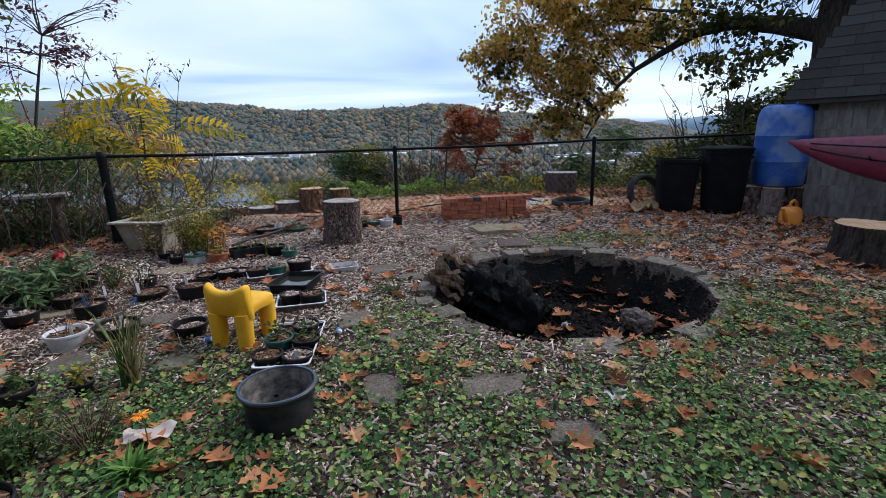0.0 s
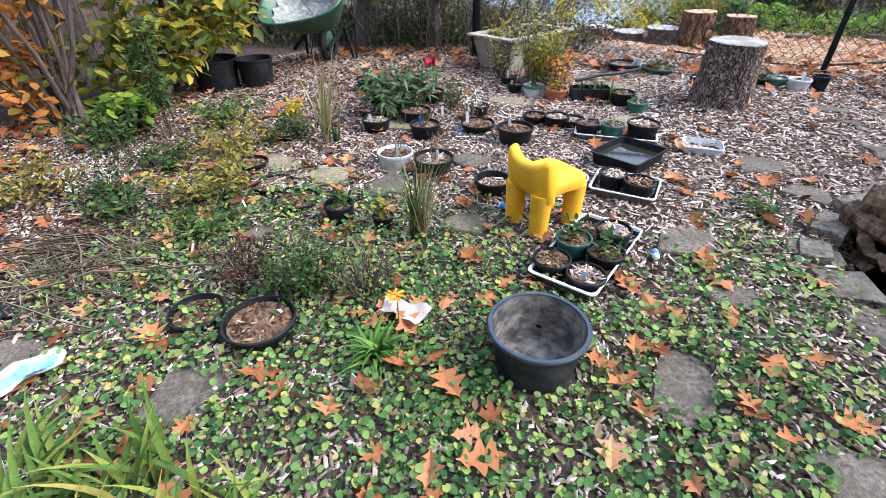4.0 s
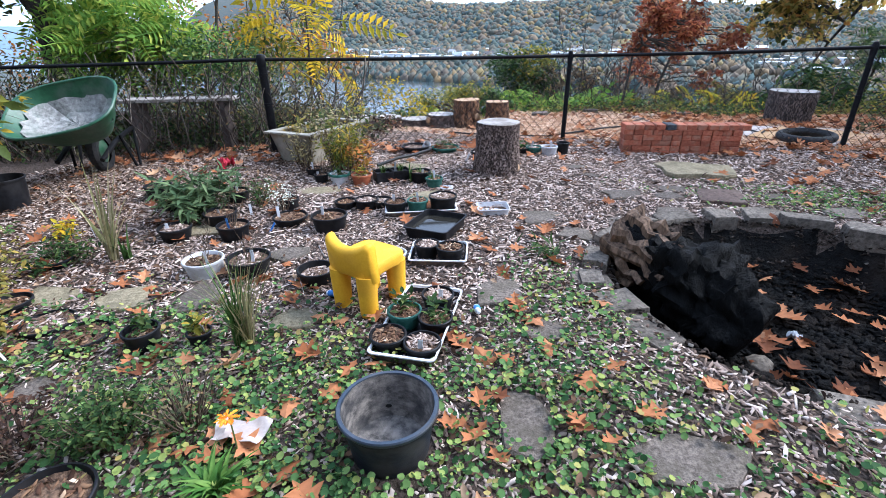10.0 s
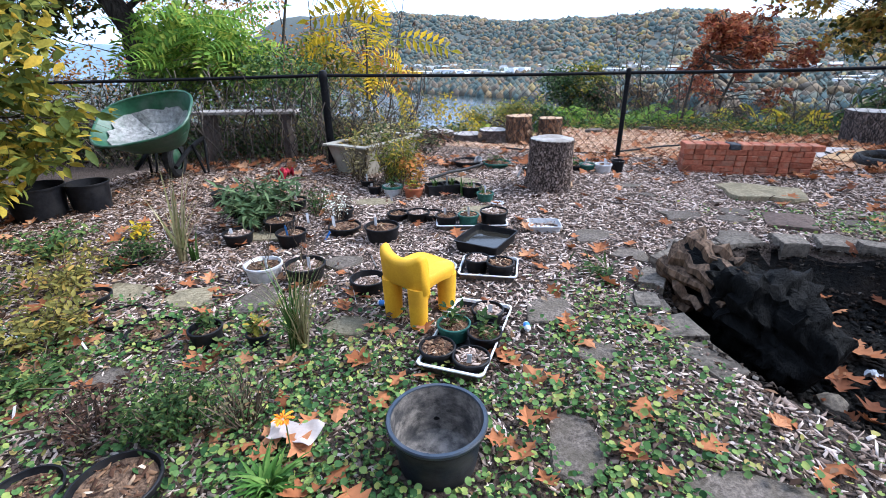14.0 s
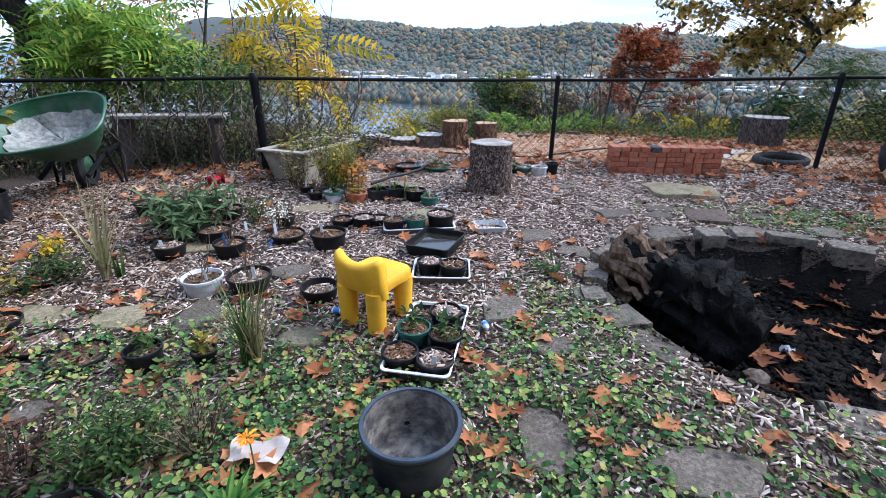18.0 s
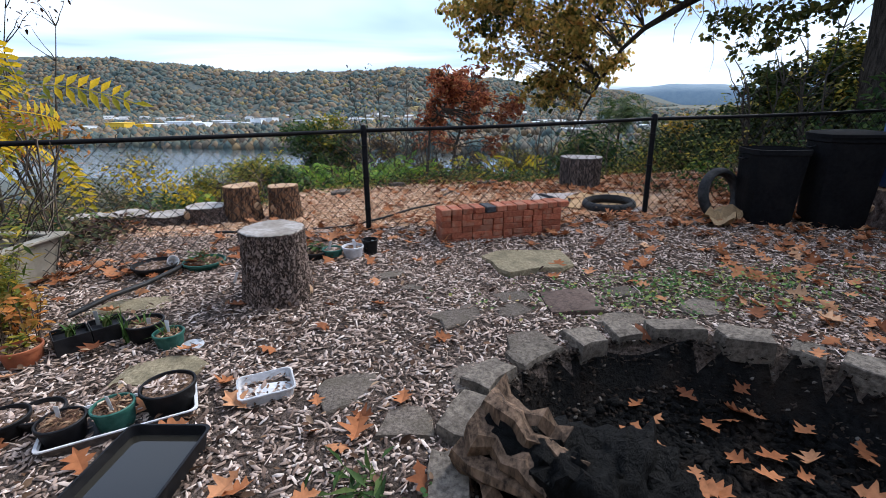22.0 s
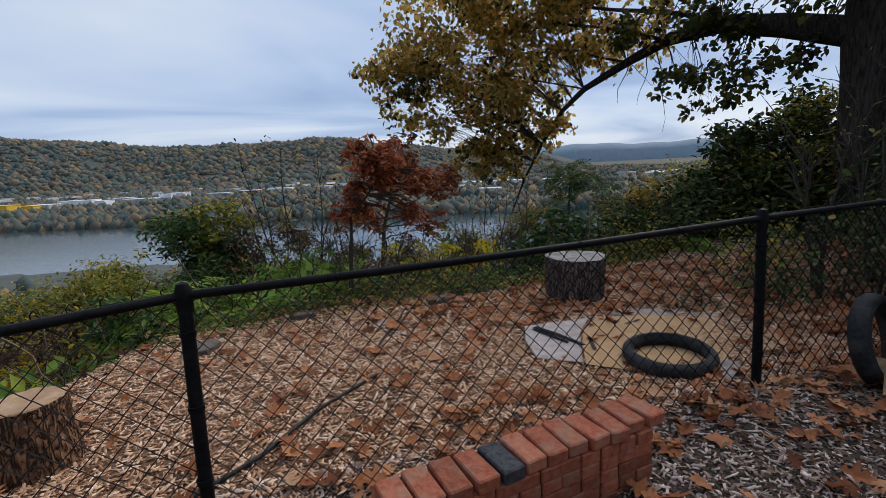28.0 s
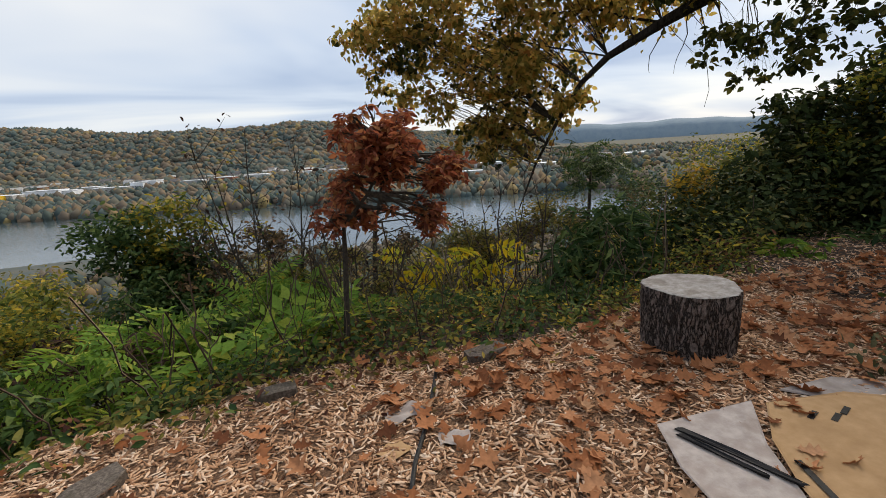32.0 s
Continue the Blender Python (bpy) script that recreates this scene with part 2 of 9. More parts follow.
def bark_mat(name, plate, edge, crack, scale, stretch):
    """Scaly bark: uneven plates with their own tone, dark sunken cracks between them."""
    m = mat(name, edge, plate, 0.95, scale * 2.5, 0.0, spread=0.1)
    n, l = m.node_tree.nodes, m.node_tree.links
    b = n["Principled BSDF"]
    tc = n.new("ShaderNodeTexCoord")
    mp = n.new("ShaderNodeMapping")
    mp.inputs["Scale"].default_value = stretch
    l.new(tc.outputs["Object"], mp.inputs[0])
    no = n.new("ShaderNodeTexNoise")
    no.inputs["Scale"].default_value = scale * 0.6
    no.inputs["Detail"].default_value = 5
    l.new(mp.outputs[0], no.inputs["Vector"])
    mx = n.new("ShaderNodeMix"); mx.data_type = "VECTOR"
    mx.inputs["Factor"].default_value = 0.30
    l.new(mp.outputs[0], mx.inputs["A"]); l.new(no.outputs["Color"], mx.inputs["B"])
    vo = n.new("ShaderNodeTexVoronoi"); vo.feature = "DISTANCE_TO_EDGE"
    vo.inputs["Scale"].default_value = scale
    l.new(mx.outputs["Result"], vo.inputs["Vector"])
    vr = ramp_node(n, [(0.0, (0, 0, 0)), (0.16, (1, 1, 1))])
    l.new(vo.outputs["Distance"], vr.inputs[0])
    cm = n.new("ShaderNodeMix"); cm.data_type = "RGBA"
    l.new(vr.outputs[0], cm.inputs["Factor"])
    cm.inputs["A"].default_value = (*crack, 1)
    src = b.inputs["Base Color"].links[0].from_socket
    l.new(src, cm.inputs["B"])
    l.new(cm.outputs["Result"], b.inputs["Base Color"])
    ad = n.new("ShaderNodeMath"); ad.operation = "ADD"
    l.new(vr.outputs[0], ad.inputs[0]); l.new(no.outputs["Fac"], ad.inputs[1])
    bp = n.new("ShaderNodeBump")
    bp.inputs["Strength"].default_value = 1.0
    bp.inputs["Distance"].default_value = 0.02
    l.new(ad.outputs[0], bp.inputs["Height"]); l.new(bp.outputs[0], b.inputs["Normal"])
    return m


M_PINEBARK = bark_mat("scaly_pine_bark", (0.335, 0.255, 0.22), (0.12, 0.082, 0.067), (0.036, 0.025, 0.020), 23, (1, 1, 0.6))
M_OAKSTUMP = bark_mat("furrowed_oak_bark", (0.22, 0.175, 0.155), (0.095, 0.072, 0.062), (0.022, 0.017, 0.014), 20, (1, 1, 0.28))
M_SPLITLOG = bark_mat("split_log_side", (0.30, 0.16, 0.085), (0.16, 0.085, 0.05), (0.05, 0.032, 0.024), 18, (1, 1, 0.2))
M_BROWNSLAB = mat("red_brown_paving", (0.050, 0.034, 0.028), (0.125, 0.085, 0.068), 0.9, 45, 0.6, stain=(0.16, 0.12, 0.095), stain_amount=0.4, big=6)
M_SPLITPALE = bark_mat("pale_log_side", (0.34, 0.27, 0.21), (0.20, 0.15, 0.115), (0.06, 0.045, 0.036), 18, (1, 1, 0.2))
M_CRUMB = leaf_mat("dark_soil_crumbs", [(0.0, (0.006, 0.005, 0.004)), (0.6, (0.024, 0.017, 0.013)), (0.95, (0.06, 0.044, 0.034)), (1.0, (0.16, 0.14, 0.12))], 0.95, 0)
M_TWIG = mat("twig_bark", (0.03, 0.025, 0.02), (0.08, 0.065, 0.05), 0.9, 40, 0.5)
M_CUT = mat("sawn_wood_grey", (0.27, 0.235, 0.205), (0.46, 0.42, 0.385), 0.85, 22, 0.5, stain=(0.20, 0.165, 0.13), stain_amount=0.6, big=5)
M_CUTO = mat("sawn_wood_orange", (0.34, 0.20, 0.11), (0.50, 0.34, 0.21), 0.85, 14, 0.4, stain=(0.22, 0.12, 0.06), big=7)
M_STONE = mat("sandstone", (0.062, 0.049, 0.039), (0.195, 0.158, 0.128), 0.93, 65, 0.9, stain=(0.09, 0.075, 0.055), stain_amount=0.6, big=9, spread=0.22)
M_SLAB = mat("pale_sandstone", (0.15, 0.12, 0.072), (0.32, 0.265, 0.17), 0.93, 55, 0.9, stain=(0.12, 0.10, 0.062), stain_amount=0.55, big=8, spread=0.08)
M_PITSTONE = mat("pit_stone", (0.070, 0.057, 0.045), (0.21, 0.175, 0.14), 0.95, 40, 0.9, stain=(0.032, 0.026, 0.022), big=7, spread=0.25)
M_ASH = mat("charcoal", (0.004, 0.004, 0.004), (0.016, 0.015, 0.014), 0.8, 30, 1.0, spread=0.3, big=3, stain=(0.030, 0.022, 0.017), stain_amount=0.6, dist=0.03)
M_CHAR = mat("charred_wood", (0.002, 0.002, 0.002), (0.008, 0.008, 0.008), 0.62, 40, 1.0, stretch=(1, 1, 0.4), dist=0.03)
M_BROWNROT = mat("split_wood", (0.030, 0.019, 0.013), (0.21, 0.135, 0.088), 0.9, 34, 1.0, stretch=(1, 1, 0.3))
M_BLACKPL = mat("black_plastic", (0.005, 0.005, 0.006), (0.012, 0.012, 0.014), 0.50, 30, 0.1, stain=(0.04, 0.036, 0.033), stain_amount=0.22, big=9)
M_BIN = mat("matt_black_bin_plastic", (0.004, 0.004, 0.005), (0.009, 0.009, 0.010), 0.78, 30, 0.15, stain=(0.02, 0.019, 0.018), stain_amount=0.2, big=5)
M_BUCKET = mat("navy_black_plastic", (0.008, 0.010, 0.015), (0.018, 0.023, 0.032), 0.52, 30, 0.12, stain=(0.10, 0.085, 0.07), stain_amount=0.3, big=7)
# rim navy raised above the tub's to stand for light on it
M_BUCKRIM_LIT = mat("navy_rim_lit", (0.018, 0.026, 0.040), (0.035, 0.048, 0.068), 0.38, 30, 0.08, stain=(0.10, 0.09, 0.08), stain_amount=0.25, big=7)
M_BUCKIN = mat("muddy_plastic", (0.05, 0.046, 0.043), (0.24, 0.21, 0.185), 0.75, 22, 0.5, stain=(0.03, 0.03, 0.033), stain_amount=0.75, big=9)
M_POTSOIL = mat("potting_mulch", (0.05, 0.03, 0.02), (0.22, 0.135, 0.085), 0.95, 60, 1.0, dist=0.02)
M_POTBARK = leaf_mat("pot_bark_mulch", [(0.0, (0.02, 0.011, 0.008)), (0.4, (0.10, 0.050, 0.030)), (0.75, (0.22, 0.125, 0.07)), (0.92, (0.36, 0.24, 0.15)), (1.0, (0.58, 0.47, 0.35))], 0.8, 0)
M_WHITEPL = mat("white_plastic", (0.52, 0.52, 0.54), (0.68, 0.68, 0.70), 0.5, 30, 0.1, stain=(0.30, 0.28, 0.26), big=9)
M_TRAYSIDE = mat("dirty_tray_plastic", (0.06, 0.05, 0.045), (0.17, 0.145, 0.13), 0.6, 25, 0.2, stain=(0.04, 0.032, 0.028), big=9)
M_GREYPL = mat("grey_rim", (0.30, 0.31, 0.33), (0.48, 0.49, 0.52), 0.45, 40, 0.1, stain=(0.15, 0.14, 0.13), big=9)
M_TERRA = mat("terracotta_plastic", (0.30, 0.085, 0.04), (0.40, 0.13, 0.06), 0.6, 30, 0.2, stain=(0.2, 0.08, 0.05), big=8)
M_TEAL = mat("teal_plastic", (0.02, 0.09, 0.07), (0.05, 0.14, 0.11), 0.5, 30, 0.1)
M_YELLOW = mat("yellow_foam_plastic", (0.74, 0.39, 0.020), (0.80, 0.44, 0.03), 0.55, 90, 0.08, spread=0.03, stain=(0.56, 0.27, 0.03), stain_amount=0.4, big=5)
M_BLUE = mat("blue_drum_plastic", (0.012, 0.06, 0.24), (0.025, 0.10, 0.36), 0.45, 20, 0.15, spread=0.03, stain=(0.16, 0.22, 0.30), stain_amount=0.55, big=4)
M_ORANGE = mat("orange_plastic", (0.62, 0.20, 0.02), (0.70, 0.25, 0.03), 0.45, 60, 0.05, spread=0.03, stain=(0.55, 0.17, 0.03), stain_amount=0.3, big=8)
M_KAYAK = mat("burgundy_hull", (0.14, 0.015, 0.035), (0.22, 0.03, 0.06), 0.4, 20, 0.08, stain=(0.10, 0.02, 0.04), big=4)
M_SHINGLE = mat("asphalt_shingle", (0.022, 0.020, 0.020), (0.055, 0.05, 0.047), 0.95, 90, 0.6, spread=0.25)
M_SIDING = mat("weathered_grey_siding", (0.11, 0.10, 0.095), (0.21, 0.195, 0.185), 0.9, 18, 0.5, stretch=(1, 1, 0.25), spread=0.12, stain=(0.08, 0.07, 0.06), big=4)
M_FENCE = mat("black_coated_steel", (0.004, 0.004, 0.005), (0.010, 0.010, 0.011), 0.52, 60, 0.12, spread=0.05, stain=(0.025, 0.022, 0.02), stain_amount=0.2, big=14)
M_BRICK = mat("old_red_brick", (0.24, 0.065, 0.035), (0.37, 0.125, 0.07), 0.9, 35, 0.6, spread=0.3, stain=(0.30, 0.19, 0.13), stain_amount=0.45, big=10)
M_BRICKDARK = mat("dark_clinker_brick", (0.025, 0.026, 0.03), (0.07, 0.07, 0.075), 0.7, 35, 0.5)
M_CARD = mat("tan_cardboard", (0.42, 0.25, 0.12), (0.50, 0.31, 0.16), 0.85, 12, 0.15, stain=(0.33, 0.19, 0.09), big=5, spread=0.04)
M_PAPER = mat("grey_wet_paper", (0.33, 0.275, 0.245), (0.47, 0.405, 0.365), 0.85, 12, 0.3, stain=(0.28, 0.21, 0.17), big=7)
M_RUBBER = mat("tyre_rubber", (0.012, 0.012, 0.013), (0.03, 0.03, 0.031), 0.75, 50, 0.5, stain=(0.09, 0.085, 0.08), stain_amount=0.3, big=9)
M_GREENSTEEL = mat("green_painted_steel", (0.012, 0.06, 0.028), (0.025, 0.095, 0.045), 0.45, 25, 0.1, spread=0.03, stain=(0.16, 0.17, 0.15), stain_amount=0.3, big=7)
M_CEMENT = mat("dried_cement", (0.17, 0.165, 0.155), (0.40, 0.385, 0.36), 0.95, 30, 1.0, stain=(0.13, 0.18, 0.14), stain_amount=0.5, big=6)
M_CREAM = mat("cream_painted_wood", (0.235, 0.21, 0.165), (0.36, 0.33, 0.275), 0.75, 12, 0.08, stain=(0.26, 0.23, 0.18), stain_amount=0.3, big=4, spread=0.06)
M_BLUELABEL = mat("blue_label", (0.05, 0.18, 0.50), (0.08, 0.25, 0.62), 0.5, 30, 0.0)
M_BAGBLUE = mat("pale_blue_print", (0.16, 0.42, 0.66), (0.30, 0.56, 0.76), 0.5, 30, 0.0)
M_FLOWER = mat("orange_petals", (0.80, 0.22, 0.01), (0.95, 0.32, 0.015), 0.6, 80, 0.1)
M_REDCLOTH = mat("red_cloth", (0.28, 0.015, 0.03), (0.40, 0.03, 0.05), 0.8, 30, 0.3)
M_BURLAP = mat("tan_burlap", (0.24, 0.15, 0.075), (0.36, 0.24, 0.13), 0.9, 60, 0.5, stain=(0.14, 0.09, 0.05))
M_FENCEWOOD = mat("weathered_plank", (0.055, 0.040, 0.034), (0.125, 0.095, 0.082), 0.9, 20, 0.5, stretch=(1, 1, 0.2), spread=0.25)
M_HOSE = mat("black_hose", (0.012, 0.012, 0.012), (0.03, 0.03, 0.03), 0.5, 40, 0.1)
# blue distance haze is mixed into this slope colour
M_HILL_HAZE = mat("hillside_woods", (0.062, 0.082, 0.080), (0.110, 0.105, 0.082), 0.95, 0.12, 0.0, spread=0, big=0.02)
M_CHIPBED = mat("chip_bed", (0.07, 0.036, 0.021), (0.32, 0.185, 0.108), 0.95, 60, 1.0, spread=0.0, big=4, stain=(0.10, 0.055, 0.035), dist=0.02)
# pale blue stands for the haze in front of the ridge
M_RIDGE_HAZE = mat("far_ridge_haze_tint", (0.15, 0.21, 0.26), (0.19, 0.25, 0.29), 0.95, 0.02, 0, spread=0)
M_TOWN = mat("town_ground", (0.06, 0.062, 0.04), (0.13, 0.12, 0.09), 0.95, 0.05, 0, spread=0)
M_ROOFW = mat("pale_metal_roof", (0.62, 0.64, 0.66), (0.78, 0.79, 0.80), 0.6, 0.2, 0, spread=0.12)
M_BLDG = mat("pale_wall", (0.34, 0.33, 0.31), (0.50, 0.49, 0.47), 0.8, 0.3, 0, spread=0.3)
M_BLDGRED = mat("brick_wall_far", (0.20, 0.08, 0.055), (0.28, 0.13, 0.09), 0.85, 0.4, 0, spread=0.3)
M_BLDGROOF = mat("dark_roof_far", (0.09, 0.085, 0.085), (0.16, 0.15, 0.15), 0.9, 0.4, 0, spread=0.3)
M_YBLDG = mat("yellow_tank_paint", (0.62, 0.38, 0.03), (0.70, 0.45, 0.05), 0.7, 0.4, 0)
L_OAK = leaf_mat("oak_foliage", [(0.0, (0.12, 0.12, 0.03)), (0.3, (0.36, 0.28, 0.07)), (0.7, (0.60, 0.41, 0.11)), (0.9, (0.64, 0.37, 0.10)), (1.0, (0.50, 0.22, 0.06))], 0.65, 0.68)
# dark copy of the oak leaf, with crown shade put into the green
L_OAKG_DARK = leaf_mat("oak_foliage_green_dark", [(0.0, (0.022, 0.030, 0.010)), (0.6, (0.065, 0.075, 0.020)), (1.0, (0.17, 0.14, 0.035))], 0.65, 0.35)
L_RED = leaf_mat("red_foliage", [(0.0, (0.14, 0.042, 0.026)), (0.5, (0.36, 0.105, 0.055)), (0.85, (0.50, 0.19, 0.08)), (1.0, (0.46, 0.24, 0.10))], 0.6, 0.5)
L_YEL = leaf_mat("yellow_foliage", [(0.0, (0.16, 0.18, 0.025)), (0.4, (0.48, 0.37, 0.025)), (1.0, (0.74, 0.46, 0.02))], 0.6, 0.45)
L_YELG = leaf_mat("lemon_foliage", [(0.0, (0.30, 0.34, 0.04)), (0.4, (0.56, 0.50, 0.04)), (0.8, (0.78, 0.55, 0.035)), (1.0, (0.72, 0.42, 0.03))], 0.55, 0.45)
L_GRN = leaf_mat("green_foliage", [(0.0, (0.018, 0.040, 0.013)), (0.6, (0.054, 0.100, 0.030)), (1.0, (0.14, 0.18, 0.052))], 0.55, 0.35)
L_GRNB = leaf_mat("bright_green_foliage", [(0.0, (0.091, 0.182, 0.029)), (0.6, (0.208, 0.351, 0.052)), (1.0, (0.442, 0.468, 0.078))], 0.55, 0.45)
L_YG = leaf_mat("yellow_green_foliage", [(0.0, (0.060, 0.090, 0.022)), (0.5, (0.192, 0.216, 0.042)), (0.85, (0.408, 0.312, 0.042)), (1.0, (0.576, 0.384, 0.048))], 0.55, 0.4)
L_ORG = leaf_mat("orange_foliage", [(0.0, (0.12, 0.10, 0.025)), (0.4, (0.40, 0.16, 0.04)), (0.8, (0.55, 0.22, 0.06)), (1.0, (0.42, 0.28, 0.06))], 0.6, 0.4)
L_DULL = leaf_mat("dull_vine_foliage", [(0.0, (0.034, 0.041, 0.021)), (0.5, (0.109, 0.115, 0.055)), (0.85, (0.207, 0.167, 0.086)), (1.0, (0.310, 0.172, 0.081))], 0.7, 0.3)
# far trees: air haze worked into the leaf colours as blue-grey
L_FAR_HAZE = leaf_mat("far_woods_haze_tint", [(0.0, (0.062, 0.088, 0.088)), (0.28, (0.082, 0.104, 0.090)), (0.48, (0.112, 0.114, 0.088)), (0.66, (0.142, 0.116, 0.090)), (0.84, (0.178, 0.132, 0.088)), (0.94, (0.210, 0.146, 0.080)), (1.0, (0.240, 0.190, 0.085))], 1.0, 0, 0.012)
# green lowered to stand for the shade under the oak canopy
L_THK_SHADE = leaf_mat("thicket_foliage_shade", [(0.0, (0.016, 0.026, 0.010)), (0.5, (0.042, 0.062, 0.020)), (0.85, (0.085, 0.100, 0.030)), (1.0, (0.19, 0.15, 0.04))], 0.65, 0.22)
L_DKG = leaf_mat("dark_green_foliage", [(0.0, (0.027, 0.059, 0.019)), (0.6, (0.086, 0.151, 0.043)), (0.9, (0.182, 0.236, 0.061)), (1.0, (0.338, 0.297, 0.081))], 0.5, 0.3)
L_GREYG = leaf_mat("grey_green_foliage", [(0.0, (0.045, 0.080, 0.036)), (0.6, (0.10, 0.155, 0.070)), (1.0, (0.19, 0.25, 0.11))], 0.55, 0.3)
L_OLV = leaf_mat("olive_foliage", [(0.0, (0.079, 0.082, 0.024)), (0.5, (0.225, 0.205, 0.055)), (0.85, (0.397, 0.310, 0.072)), (1.0, (0.503, 0.305, 0.079))], 0.6, 0.4)
L_DRYB = leaf_mat("brown_foliage", [(0.0, (0.053, 0.036, 0.024)), (0.5, (0.150, 0.102, 0.054)), (0.85, (0.285, 0.180, 0.083)), (1.0, (0.390, 0.195, 0.090))], 0.7, 0.3)
L_DRYR = leaf_mat("russet_foliage", [(0.0, (0.05, 0.022, 0.018)), (0.5, (0.14, 0.06, 0.04)), (0.85, (0.26, 0.11, 0.05)), (1.0, (0.26, 0.19, 0.06))], 0.7, 0.35)
L_PURP = leaf_mat("plum_foliage", [(0.0, (0.06, 0.025, 0.035)), (0.6, (0.14, 0.05, 0.065)), (1.0, (0.25, 0.10, 0.09))], 0.6, 0.4)
L_STRAWY = leaf_mat("straw_foliage", [(0.0, (0.12, 0.10, 0.045)), (0.5, (0.28, 0.23, 0.10)), (1.0, (0.44, 0.36, 0.20))], 0.7, 0.3)
L_AMB = leaf_mat("amber_foliage", [(0.0, (0.12, 0.11, 0.022)), (0.35, (0.36, 0.24, 0.03)), (0.75, (0.60, 0.38, 0.035)), (1.0, (0.48, 0.22, 0.05))], 0.6, 0.5)
L_DARKDRY = leaf_mat("withered_foliage", [(0.0, (0.025, 0.015, 0.012)), (0.6, (0.07, 0.04, 0.03)), (1.0, (0.15, 0.08, 0.05))], 0.75, 0.2)


def water_mat():
    m = bpy.data.materials.new("river_water")
    m.use_nodes = True
    n, l = m.node_tree.nodes, m.node_tree.links
    b = n["Principled BSDF"]
    b.inputs["Base Color"].default_value = (0.05, 0.07, 0.075, 1)
    b.inputs["Roughness"].default_value = 0.12
    no = n.new("ShaderNodeTexNoise")
    no.inputs["Scale"].default_value = 0.25
    no.inputs["Detail"].default_value = 5
    tc = n.new("ShaderNodeTexCoord")
    l.new(tc.outputs["Object"], no.inputs["Vector"])
    bp = n.new("ShaderNodeBump")
    bp.inputs["Strength"].default_value = 0.25
    bp.inputs["Distance"].default_value = 0.5
    l.new(no.outputs["Fac"], bp.inputs["Height"])
    l.new(bp.outputs[0], b.inputs["Normal"])
    return m


for m_, s_ in ((M_CHAR, 0.10), (M_ASH, 0.06), (M_BLACKPL, 0.18), (M_FENCE, 0.10), (M_SOIL, 0.05), (M_BARK, 0.05), (M_BIN, 0.08)):
    m_.node_tree.nodes["Principled BSDF"].inputs["Specular IOR Level"].default_value = s_
M_WATER = water_mat()
M_PUDDLE = bpy.data.materials.new("dark_tray_water")
M_PUDDLE.use_nodes = True
M_PUDDLE.node_tree.nodes["Principled BSDF"].inputs["Base Color"].default_value = (0.02, 0.018, 0.014, 1)
M_PUDDLE.node_tree.nodes["Principled BSDF"].inputs["Roughness"].default_value = 0.05


